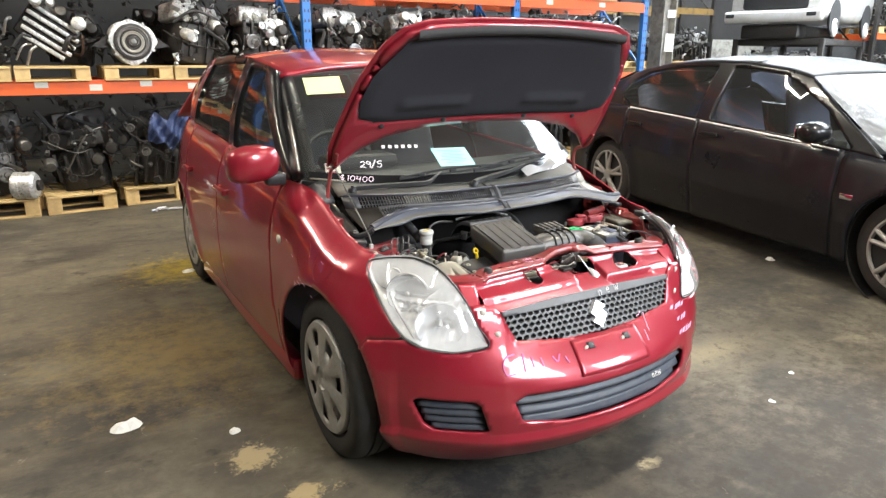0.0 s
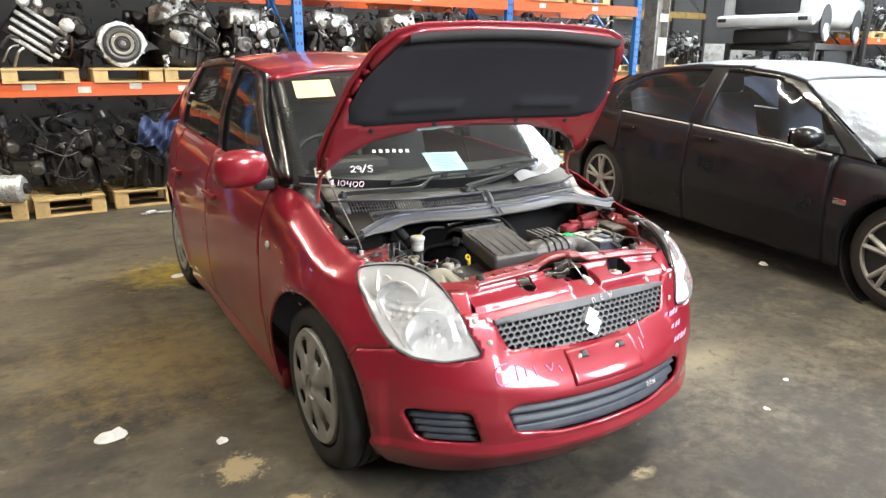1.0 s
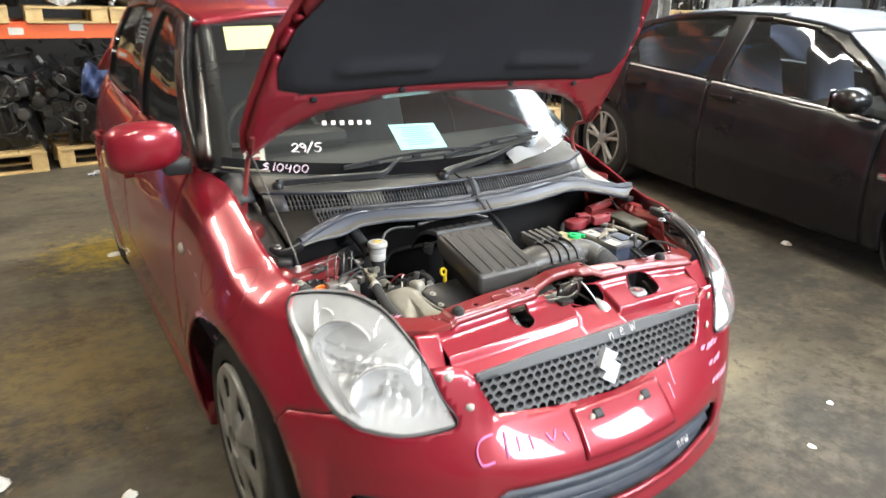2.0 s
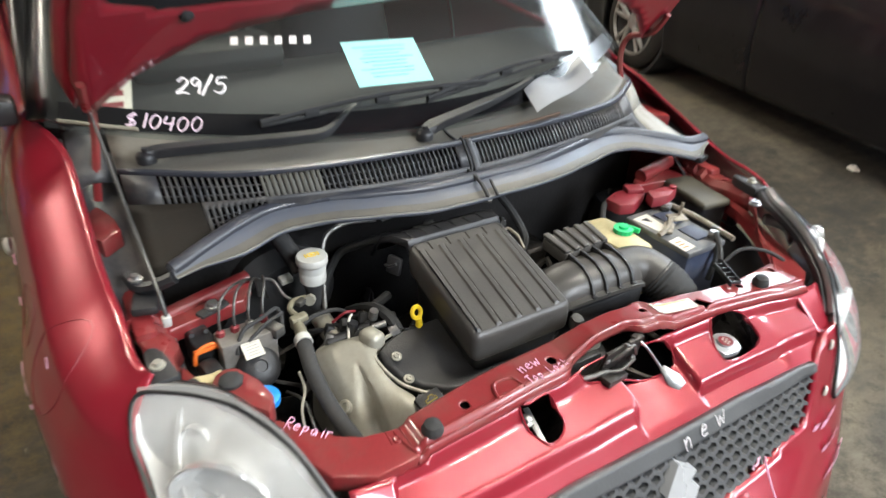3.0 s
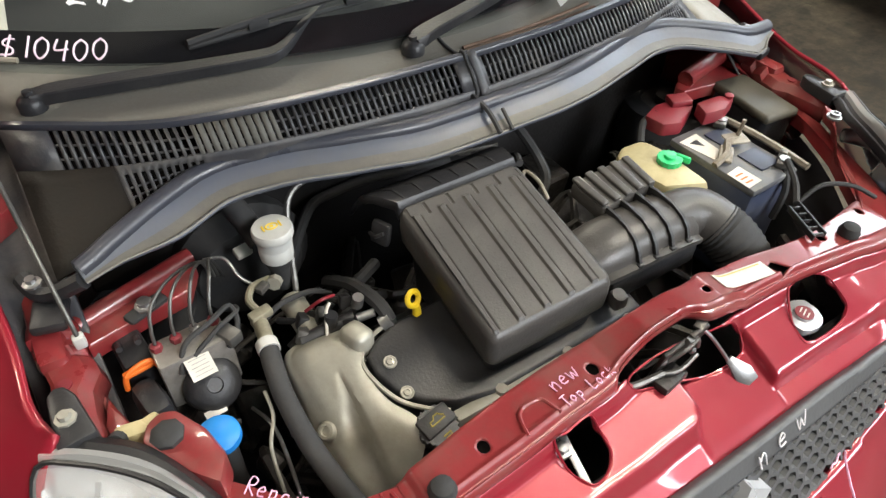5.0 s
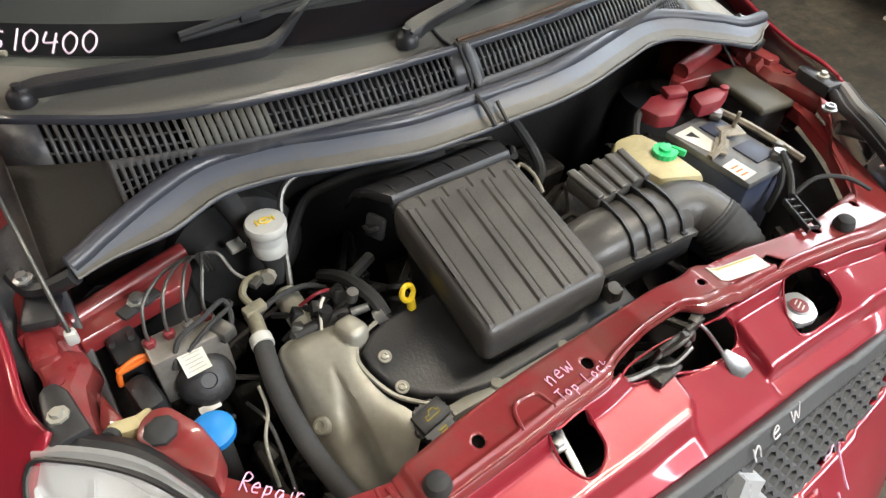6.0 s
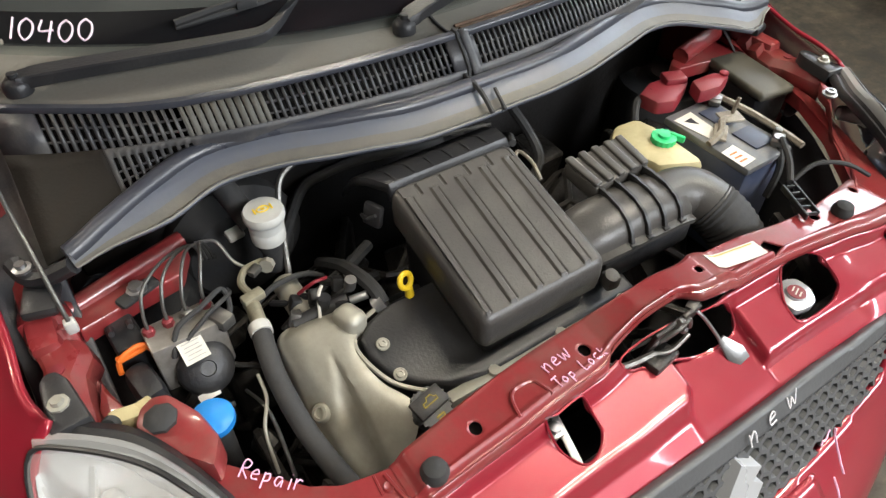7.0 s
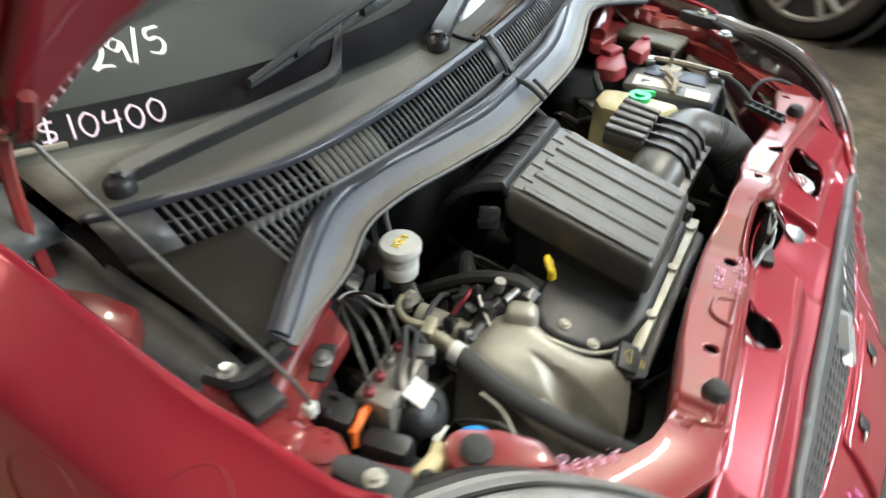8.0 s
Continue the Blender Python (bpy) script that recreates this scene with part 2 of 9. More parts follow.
WALL = mat("warehouse_sheet_wall", (0.030, 0.028, 0.027), 0.7, 0.0, 0.25, 1.2, 14, 0.1, 0.0, 0.5, (0.06, 0.055, 0.05))
BEAM_Y = mat("dim_grimy_yellow_beam", (0.20, 0.12, 0.03), 0.6, 0, 0.3, 4, 60, 0.05, 0.0, 0.6, (0.05, 0.04, 0.03))
WALL_E = mat("grey_sheet_wall", (0.075, 0.075, 0.075), 0.7, 0.0, 0.25, 1.2, 14, 0.1, 0.0, 0.5, (0.05, 0.045, 0.04))
CEIL = mat("ceiling_sheet", (0.22, 0.22, 0.22), 0.7, 0.0, 0.2, 1.2, 14, 0.1)
BODY_W = mat("white_car_paint", (0.52, 0.51, 0.49), 0.35, 0, 0.1, 3, 60, 0.0, 0.6, 0.4, (0.3, 0.27, 0.22))
CAST_COL = mat("column_paint", (0.36, 0.34, 0.30), 0.6, 0.0, 0.3, 3, 30, 0.1, 0.0, 0.8, (0.09, 0.08, 0.07))
BLUE_CLOTH = mat("blue_plastic_sheet", (0.06, 0.085, 0.19), 0.35, 0, 0.6, 14, 60, 0.5, 0.0, 0.6, (0.02, 0.02, 0.025))


def floor_material():
    m = mat("stained_and_shaded_concrete", (0.120, 0.104, 0.077), 0.60, 0, 0.6, 0.9, 24, 0.2, 0.0, 0.0, spec=0.12)
    n, l = m.node_tree.nodes, m.node_tree.links
    p = n["Principled BSDF"]
    co = n.new("ShaderNodeTexCoord")
    src = p.inputs["Base Color"].links[0].from_socket
    for scale, lo, hi, amount, col in ((0.55, 0.46, 0.62, 0.85, (0.045, 0.042, 0.038)), (1.3, 0.52, 0.68, 0.7, (0.185, 0.162, 0.115)),
                                       (2.9, 0.60, 0.74, 0.6, (0.215, 0.185, 0.130)), (6.0, 0.58, 0.68, 0.7, (0.03, 0.028, 0.026))):
        a = n.new("ShaderNodeTexNoise")
        a.inputs["Scale"].default_value, a.inputs["Detail"].default_value, a.inputs["Roughness"].default_value = scale, 9, 0.62
        l.new(co.outputs["Object"], a.inputs["Vector"])
        r = n.new("ShaderNodeMapRange")
        r.inputs["From Min"].default_value, r.inputs["From Max"].default_value, r.inputs["To Max"].default_value = lo, hi, amount
        l.new(a.outputs["Fac"], r.inputs["Value"])
        x = n.new("ShaderNodeMix")
        x.data_type = "RGBA"
        x.inputs["B"].default_value = (*col, 1)
        l.new(src, x.inputs["A"])
        l.new(r.outputs[0], x.inputs["Factor"])
        src = x.outputs["Result"]
    # long wheel-worn streaks
    for turn, scale, lo, hi, amount, col in ((28, (1.1, 2.6, 1), 0.52, 0.68, 0.5, (0.18, 0.150, 0.100)), (44, (1.3, 3.0, 1), 0.50, 0.66, 0.75, (0.045, 0.040, 0.034)), (-20, (2.4, 5.0, 1), 0.58, 0.70, 0.55, (0.20, 0.165, 0.110))):
        mp = n.new("ShaderNodeMapping")
        mp.inputs["Rotation"].default_value, mp.inputs["Scale"].default_value = (0, 0, radians(turn)), scale
        l.new(co.outputs["Object"], mp.inputs["Vector"])
        a = n.new("ShaderNodeTexNoise")
        a.inputs["Scale"].default_value, a.inputs["Detail"].default_value, a.inputs["Roughness"].default_value = 1.0, 9, 0.68
        l.new(mp.outputs[0], a.inputs["Vector"])
        r = n.new("ShaderNodeMapRange")
        r.inputs["From Min"].default_value, r.inputs["From Max"].default_value, r.inputs["To Max"].default_value = lo, hi, amount
        l.new(a.outputs["Fac"], r.inputs["Value"])
        x = n.new("ShaderNodeMix")
        x.data_type = "RGBA"
        x.inputs["B"].default_value = (*col, 1)
        l.new(src, x.inputs["A"])
        l.new(r.outputs[0], x.inputs["Factor"])
        src = x.outputs["Result"]
    # flaked pale patches, ochre patches and dark oil, each with a ragged outline of its own; the broad dark patches
    # darken the floor right of the car and paint in the shade between the cars
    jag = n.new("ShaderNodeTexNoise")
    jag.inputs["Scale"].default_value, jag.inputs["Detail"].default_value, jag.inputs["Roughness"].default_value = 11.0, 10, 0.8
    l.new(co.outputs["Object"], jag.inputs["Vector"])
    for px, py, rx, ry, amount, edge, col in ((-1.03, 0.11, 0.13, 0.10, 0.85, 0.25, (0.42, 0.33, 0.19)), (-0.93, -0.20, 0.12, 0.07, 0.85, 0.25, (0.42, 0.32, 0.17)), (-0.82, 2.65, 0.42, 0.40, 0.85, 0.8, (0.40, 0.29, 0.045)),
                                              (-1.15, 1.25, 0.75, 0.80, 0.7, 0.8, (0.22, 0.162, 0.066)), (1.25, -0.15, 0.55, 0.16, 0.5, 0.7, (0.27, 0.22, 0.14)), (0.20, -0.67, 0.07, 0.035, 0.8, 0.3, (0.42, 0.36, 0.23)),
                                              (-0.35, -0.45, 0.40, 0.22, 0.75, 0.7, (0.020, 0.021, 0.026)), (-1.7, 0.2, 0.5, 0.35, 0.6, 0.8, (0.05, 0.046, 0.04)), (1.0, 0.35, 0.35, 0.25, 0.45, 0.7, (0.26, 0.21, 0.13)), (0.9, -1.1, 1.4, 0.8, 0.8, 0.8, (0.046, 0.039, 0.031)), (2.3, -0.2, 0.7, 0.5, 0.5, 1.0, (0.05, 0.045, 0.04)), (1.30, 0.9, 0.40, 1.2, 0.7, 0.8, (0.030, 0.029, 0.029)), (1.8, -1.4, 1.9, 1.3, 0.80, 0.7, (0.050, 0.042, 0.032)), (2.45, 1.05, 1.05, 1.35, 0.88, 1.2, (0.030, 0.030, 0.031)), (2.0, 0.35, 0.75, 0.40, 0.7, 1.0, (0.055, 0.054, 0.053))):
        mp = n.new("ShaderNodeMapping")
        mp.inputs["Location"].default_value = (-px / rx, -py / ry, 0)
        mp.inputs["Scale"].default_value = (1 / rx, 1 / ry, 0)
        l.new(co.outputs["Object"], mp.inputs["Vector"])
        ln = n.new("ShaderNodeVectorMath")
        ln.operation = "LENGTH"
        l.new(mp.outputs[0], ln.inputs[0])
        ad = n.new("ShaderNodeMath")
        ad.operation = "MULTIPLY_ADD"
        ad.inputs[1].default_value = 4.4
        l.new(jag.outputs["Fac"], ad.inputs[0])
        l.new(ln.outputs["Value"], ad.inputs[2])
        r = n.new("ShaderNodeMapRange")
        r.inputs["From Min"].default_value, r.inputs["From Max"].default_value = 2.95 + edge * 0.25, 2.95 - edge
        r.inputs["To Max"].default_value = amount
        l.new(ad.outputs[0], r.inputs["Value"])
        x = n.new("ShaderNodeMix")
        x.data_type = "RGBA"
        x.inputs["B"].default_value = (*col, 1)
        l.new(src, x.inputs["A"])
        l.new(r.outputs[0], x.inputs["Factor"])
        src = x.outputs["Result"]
    # chipped pale scuffs, a hand wide and less
    for scale, lo, hi, amount in ((9.0, 0.66, 0.70, 0.55), (26.0, 0.685, 0.71, 0.5)):
        a = n.new("ShaderNodeTexNoise")
        a.inputs["Scale"].default_value, a.inputs["Detail"].default_value, a.inputs["Roughness"].default_value, a.inputs["Distortion"].default_value = scale, 7, 0.72, 0.6
        l.new(co.outputs["Object"], a.inputs["Vector"])
        r = n.new("ShaderNodeMapRange")
        r.inputs["From Min"].default_value, r.inputs["From Max"].default_value, r.inputs["To Max"].default_value = lo, hi, amount
        l.new(a.outputs["Fac"], r.inputs["Value"])
        x = n.new("ShaderNodeMix")
        x.data_type = "RGBA"
        x.inputs["B"].default_value = (0.30, 0.26, 0.19, 1)
        l.new(src, x.inputs["A"])
        l.new(r.outputs[0], x.inputs["Factor"])
        src = x.outputs["Result"]
    l.new(src, p.inputs["Base Color"])
    return m


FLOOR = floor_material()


# ---- mesh helpers ----
def finish(name, bm, material, smooth=40):
    bmesh.ops.recalc_face_normals(bm, faces=bm.faces[:])
    me = bpy.data.meshes.new(name)
    bm.to_mesh(me)
    bm.free()
    me.materials.append(material)
    if smooth:
        me.shade_smooth()
        me.set_sharp_from_angle(angle=radians(smooth))
    return me


def part(name, bm, material, parent=None, label="", smooth=40, solid=0.0, offset=-1.0):
    ob = new(name, finish(name, bm, material, smooth))
    if parent is not None:
        ob.parent = parent
    if label:
        tagged(ob, label)
    if solid:
        mod = ob.modifiers.new("thickness", "SOLIDIFY")
        mod.thickness, mod.offset = solid, offset
    return ob


def thing(name, label, category, m=None, group="", kind=""):
    ob = new(name)
    ob.empty_display_size = 0.1
    if m is not None:
        ob.matrix_basis = m
    return tagged(ob, label, category, group, kind)


def mesh_thing(name, bm, material, label, category, m=None, group="", kind="", smooth=40):
    ob = new(name, finish(name, bm, material, smooth))
    if m is not None:
        ob.matrix_basis = m
    return tagged(ob, label, category, group, kind)


def box(bm, c, size, bevel=0.0, rot=(0, 0, 0), seg=2, taper=1.0):
    m = pose(*c, *rot)
    vs = []
    for z in (-0.5, 0.5):
        k = taper if z > 0 else 1.0
        for x, y in ((-0.5, -0.5), (0.5, -0.5), (0.5, 0.5), (-0.5, 0.5)):
            vs.append(bm.verts.new(m @ Vector((x * size[0] * k, y * size[1] * k, z * size[2]))))
    fs = [bm.faces.new([vs[i] for i in q]) for q in ((3, 2, 1, 0), (4, 5, 6, 7), (0, 1, 5, 4), (1, 2, 6, 5), (2, 3, 7, 6), (3, 0, 4, 7))]
    if bevel:
        es = list({e for f in fs for e in f.edges})
        bmesh.ops.bevel(bm, geom=es, offset=bevel, segments=seg, affect="EDGES", profile=0.5)
    return bm


def frame_of(a, b):
    z = (Vector(b) - Vector(a)).normalized()
    return z.to_track_quat("Z", "Y").to_matrix().to_4x4()


def ring(bm, m, r, seg):
    return [bm.verts.new(m @ Vector((r * math.cos(2 * math.pi * i / seg), r * math.sin(2 * math.pi * i / seg), 0))) for i in range(seg)]


def bridge(bm, a, b):
    k = len(a)
    for i in range(k):
        bm.faces.new((a[i], a[(i + 1) % k], b[(i + 1) % k], b[i]))


def lathe(bm, profile, m, seg=24, caps=True):
    """profile: (radius, height) pairs along the local z axis of m."""
    rings = [ring(bm, m @ Matrix.Translation((0, 0, h)), max(r, 0.0002), seg) for r, h in profile]
    for a, b in zip(rings, rings[1:]):
        bridge(bm, a, b)
    if caps:
        bm.faces.new(rings[0][::-1])
        bm.faces.new(rings[-1])
    return bm


def rod(bm, a, b, r, seg=10, r2=None):
    m = Matrix.Translation(a) @ frame_of(a, b)
    return lathe(bm, ((r, 0), (r if r2 is None else r2, (Vector(b) - Vector(a)).length)), m, seg)


def spline(pts, n=8, closed=False):
    """Catmull-Rom through the points."""
    p = [Vector(q) for q in pts]
    out = []
    k = len(p)
    for i in range(k if closed else k - 1):
        a, b, c, d = (p[(i - 1) % k], p[i], p[(i + 1) % k], p[(i + 2) % k]) if closed else (p[max(i - 1, 0)], p[i], p[i + 1], p[min(i + 2, k - 1)])
        for j in range(n):
            t = j / n
            out.append(0.5 * ((2 * b) + (c - a) * t + (2 * a - 5 * b + 4 * c - d) * t * t + (3 * b - a - 3 * c + d) * t ** 3))
    if not closed:
        out.append(p[-1])
    return out


def tube(bm, pts, r, seg=10, n=6, ribs=0.0):
    path = spline(pts, n) if n else [Vector(q) for q in pts]
    rings, q = [], None
    for i, c in enumerate(path):
        d = (path[min(i + 1, len(path) - 1)] - path[max(i - 1, 0)]).normalized()
        q = d.to_track_quat("Z", "Y") if q is None else (q.to_matrix() @ Vector((0, 0, 1))).rotation_difference(d) @ q
        rr = (r[0] + (r[1] - r[0]) * i / (len(path) - 1) if isinstance(r, tuple) else r) * (1 + (ribs if i % 2 else 0))
        rings.append(ring(bm, Matrix.Translation(c) @ q.to_matrix().to_4x4(), rr, seg))
    for a, b in zip(rings, rings[1:]):
        bridge(bm, a, b)
    bm.faces.new(rings[0][::-1])
    bm.faces.new(rings[-1])
    return bm


def prism(bm, poly, z0, z1, m=None, bevel=0.0):
    """An outline in the xy plane, drawn out from z0 to z1."""
    m = m or Matrix()
    lo = [bm.verts.new(m @ Vector((x, y, z0))) for x, y in poly]
    hi = [bm.verts.new(m @ Vector((x, y, z1))) for x, y in poly]
    fs = [bm.faces.new(lo[::-1]), bm.faces.new(hi)]
    k = len(poly)
    for i in range(k):
        fs.append(bm.faces.new((lo[i], lo[(i + 1) % k], hi[(i + 1) % k], hi[i])))
    if bevel:
        bmesh.ops.bevel(bm, geom=list(fs[1].edges) + list({e for f in fs[2:] for e in f.edges} - set(fs[1].edges) - set(fs[0].edges)), offset=bevel, segments=2, affect="EDGES", profile=0.5)
    return bm


def inside(poly, x, y):
    poly = np.asarray(poly)
    ok = np.zeros(np.shape(x), bool)
    j = len(poly) - 1
    for i in range(len(poly)):
        (xi, yi), (xj, yj) = poly[i], poly[j]
        hit = ((yi > y) != (yj > y)) & (x < (xj - xi) * (y - yi) / (yj - yi + 1e-12) + xi)
        ok ^= hit
        j = i
    return ok


def nearest(polys, x, y):
    best, at = 1e9, (x, y)
    for poly in polys:
        for (ax, ay), (bx, by) in zip(poly, list(poly[1:]) + [poly[0]]):
            dx, dy = bx - ax, by - ay
            t = max(0, min(1, ((x - ax) * dx + (y - ay) * dy) / (dx * dx + dy * dy + 1e-12)))
            px, py = ax + t * dx, ay + t * dy
            d = (px - x) ** 2 + (py - y) ** 2
            if d < best:
                best, at = d, (px, py)
    return best ** 0.5, at


def sheet(bm, fn, us, vs, keep=None, holes=()):
    """A curved sheet fn(u, v), cut to the outline keep and pierced by holes (outlines in u, v)."""
    us, vs = np.asarray(us, float), np.asarray(vs, float)
    uc, vc = np.meshgrid((us[:-1] + us[1:]) / 2, (vs[:-1] + vs[1:]) / 2, indexing="ij")
    on = np.ones(uc.shape, bool) if keep is None else inside(keep, uc, vc)
    for h in holes:
        on &= ~inside(h, uc, vc)
    used, count = {}, {}
    for i, j in zip(*np.nonzero(on)):
        for c in ((i, j), (i + 1, j), (i + 1, j + 1), (i, j + 1)):
            count[c] = count.get(c, 0) + 1
    polys = [list(map(tuple, h)) for h in holes] + ([list(map(tuple, keep))] if keep is not None else [])
    du = max(np.diff(us).max(), np.diff(vs).max()) * 1.6
    for (i, j), k in count.items():
        u, v = us[i], vs[j]
        if k < 4 and polys:
            edge_u, edge_v = i in (0, len(us) - 1), j in (0, len(vs) - 1)
            d, (pu, pv) = nearest(polys, u, v)
            if d < du:
                u, v = (u if edge_u else pu), (v if edge_v else pv)
        used[(i, j)] = bm.verts.new(fn(u, v))
    for i, j in zip(*np.nonzero(on)):
        bm.faces.new((used[(i, j)], used[(i + 1, j)], used[(i + 1, j + 1)], used[(i, j + 1)]))
    return bm


def lerp_table(table, x):
    return float(np.interp(x, [a for a, _ in table], [b for _, b in table]))


def curve(table):
    """A smooth function through (x, value) pairs."""
    pts = spline([(a, b, 0) for a, b in table], 10)
    xs, ys = [p.x for p in pts], [p.y for p in pts]
    return lambda x: float(np.interp(x, xs, ys))


# ---- the hall ----
def hall():
    bm = bmesh.new()
    box(bm, (3, 1, -0.1), (30, 22, 0.2))
    mesh_thing("floor", bm, FLOOR, "stained grey-brown concrete warehouse floor with oil marks and painted-in shade", "floor", kind="structure", smooth=0)
    bm = bmesh.new()
    box(bm, (3, 9.1, 3.2), (30, 0.2, 6.4))
    mesh_thing("wall_north", bm, WALL, "dark corrugated sheet wall behind the racks", "wall", kind="structure", smooth=0)
    bm = bmesh.new()
    box(bm, (-9.1, 1, 3.2), (0.2, 16.0, 6.4))
    mesh_thing("wall_west", bm, WALL, "plain dark sheet wall of the hall", "wall", kind="structure", smooth=0)
    bm = bmesh.new()
    box(bm, (15.1, -3.75, 3.2), (0.2, 6.5, 6.4))
    box(bm, (15.1, 1.0, 5.5), (0.2, 3.0, 1.8))
    box(bm, (15.1, 5.75, 3.2), (0.2, 6.5, 6.4))
    mesh_thing("wall_east", bm, WALL_E, "dirty grey sheet wall with an open doorway added out of view", "wall", kind="structure", smooth=0)
    # the front wall has two high window openings, from which daylight comes
    bm = bmesh.new()
    box(bm, (-4.25, -7.1, 3.2), (9.5, 0.2, 6.4))
    box(bm, (1.5, -7.1, 1.5), (2.0, 0.2, 3.0))
    box(bm, (1.5, -7.1, 6.0), (2.0, 0.2, 0.8))
    box(bm, (3.65, -7.1, 3.2), (2.3, 0.2, 6.4))
    box(bm, (6.1, -7.1, 1.8), (2.6, 0.2, 3.6))
    box(bm, (6.1, -7.1, 6.1), (2.6, 0.2, 0.6))
    box(bm, (11.2, -7.1, 3.2), (7.6, 0.2, 6.4))
    mesh_thing("wall_south", bm, WALL, "sheet wall with two high window openings", "wall", kind="structure", smooth=0)
    bm = bmesh.new()
    box(bm, (3, 1, 6.5), (24.0, 16.0, 0.2))
    mesh_thing("ceiling", bm, CEIL, "plain grey sheet roof lining", "ceiling", kind="structure", smooth=0)


# unseen ceiling battens, added to fill in light over the cars
def fill_batten_light(x, y, z, turn, watts):
    t = thing("ceiling_light", "unseen fluorescent batten light added under the roof as fill", "ceiling light", pose(x, y, z, 0, 0, turn), "ceiling lights")
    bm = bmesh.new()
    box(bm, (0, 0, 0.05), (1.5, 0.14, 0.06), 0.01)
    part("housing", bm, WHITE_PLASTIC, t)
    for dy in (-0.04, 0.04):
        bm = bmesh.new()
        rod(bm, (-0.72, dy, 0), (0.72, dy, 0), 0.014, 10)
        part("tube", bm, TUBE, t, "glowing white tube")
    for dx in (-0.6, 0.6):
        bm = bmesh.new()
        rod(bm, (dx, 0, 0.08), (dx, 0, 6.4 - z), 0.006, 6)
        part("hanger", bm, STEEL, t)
    lamp("batten_fill_lamp", pose(x, y, z - 0.03, 0, 0, turn), watts, 1.45, 0.14, (1.0, 0.90, 0.72))
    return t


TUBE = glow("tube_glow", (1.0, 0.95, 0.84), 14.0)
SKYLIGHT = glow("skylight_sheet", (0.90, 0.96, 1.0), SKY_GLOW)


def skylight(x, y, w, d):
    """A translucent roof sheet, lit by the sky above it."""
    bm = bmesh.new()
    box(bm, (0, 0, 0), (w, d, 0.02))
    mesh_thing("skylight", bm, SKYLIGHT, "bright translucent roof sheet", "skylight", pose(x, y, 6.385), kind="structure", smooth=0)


hall()
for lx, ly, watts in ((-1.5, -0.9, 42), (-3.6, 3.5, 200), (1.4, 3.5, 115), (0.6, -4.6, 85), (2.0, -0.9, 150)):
    fill_batten_light(lx, ly, 4.4, 20, watts)
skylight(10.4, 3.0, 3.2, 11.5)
# daylight in the two window openings, and in a doorway added out of view
lamp("added_doorway_daylight", look((15.0, 1.0, 2.3), (5.0, 2.0, 1.2)), DOOR_E, 2.9, 4.5, (0.92, 0.97, 1.0))
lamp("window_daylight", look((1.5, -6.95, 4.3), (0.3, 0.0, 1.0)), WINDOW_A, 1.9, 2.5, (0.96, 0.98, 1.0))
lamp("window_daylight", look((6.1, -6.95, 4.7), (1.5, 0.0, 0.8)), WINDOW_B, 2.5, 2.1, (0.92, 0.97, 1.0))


# ---- pallet racks ----
def pallet(m, w=0.59, d=0.8, h=0.13, label="pale pine wooden pallet on the rack beams", group="pallets on the rack"):
    t = thing("pallet", label, "pallet", m, group)
    k = h - 0.03
    for i in range(5):
        bm = bmesh.new()
        box(bm, (0, (i - 2) * (d - 0.1) / 4 + d / 2, h - 0.01), (w, 0.11, 0.02), 0.002, seg=1)
        part("deck_board", bm, PINE, t, smooth=0)
    for i in range(3):
        bm = bmesh.new()
        box(bm, (0, (i - 1) * (d - 0.09) / 2 + d / 2, 0.008), (w, 0.09, 0.016), 0.002, seg=1)
        part("base_board", bm, PINE, t, smooth=0)
        for dx in (-1, 1):
            bm = bmesh.new()
            box(bm, (dx * (w / 2 - 0.06), (i - 1) * (d - 0.1) / 2 + d / 2, 0.016 + (h - 0.036) / 2), (0.12, 0.09, h - 0.037), 0.003, seg=1)
            part("block", bm, PINE, t, smooth=0)
    return t


RY = 4.93  # front face of the racks


def upright(x, y0, depth=0.95, top=4.2, paint=POST, label="blue painted steel pallet-rack frame with punched posts"):
    t = thing("rack_upright", label, "rack frame", pose(x, y0, 0), "rack frames")
    for dy in (0.045, depth - 0.045):
        bm = bmesh.new()
        box(bm, (0, dy, top / 2), (0.09, 0.07, top), 0.004, seg=1)
        part("post", bm, paint, t)
        bm = bmesh.new()
        for i in range(int(top / 0.1)):
            box(bm, (-0.02, dy - 0.0355, 0.08 + i * 0.1), (0.014, 0.004, 0.03))
            box(bm, (0.02, dy - 0.0355, 0.08 + i * 0.1), (0.014, 0.004, 0.03))
        tagged(part("slot_row", bm, INK_K, t, smooth=0), kind="stuff")
    for i in range(4):
        bm = bmesh.new()
        rod(bm, (0, 0.06, 0.3 + i), (0, depth - 0.06, 1.1 + i if i < 3 else 0.3 + i), 0.018, 6)
        part("brace", bm, paint, t)
    return t


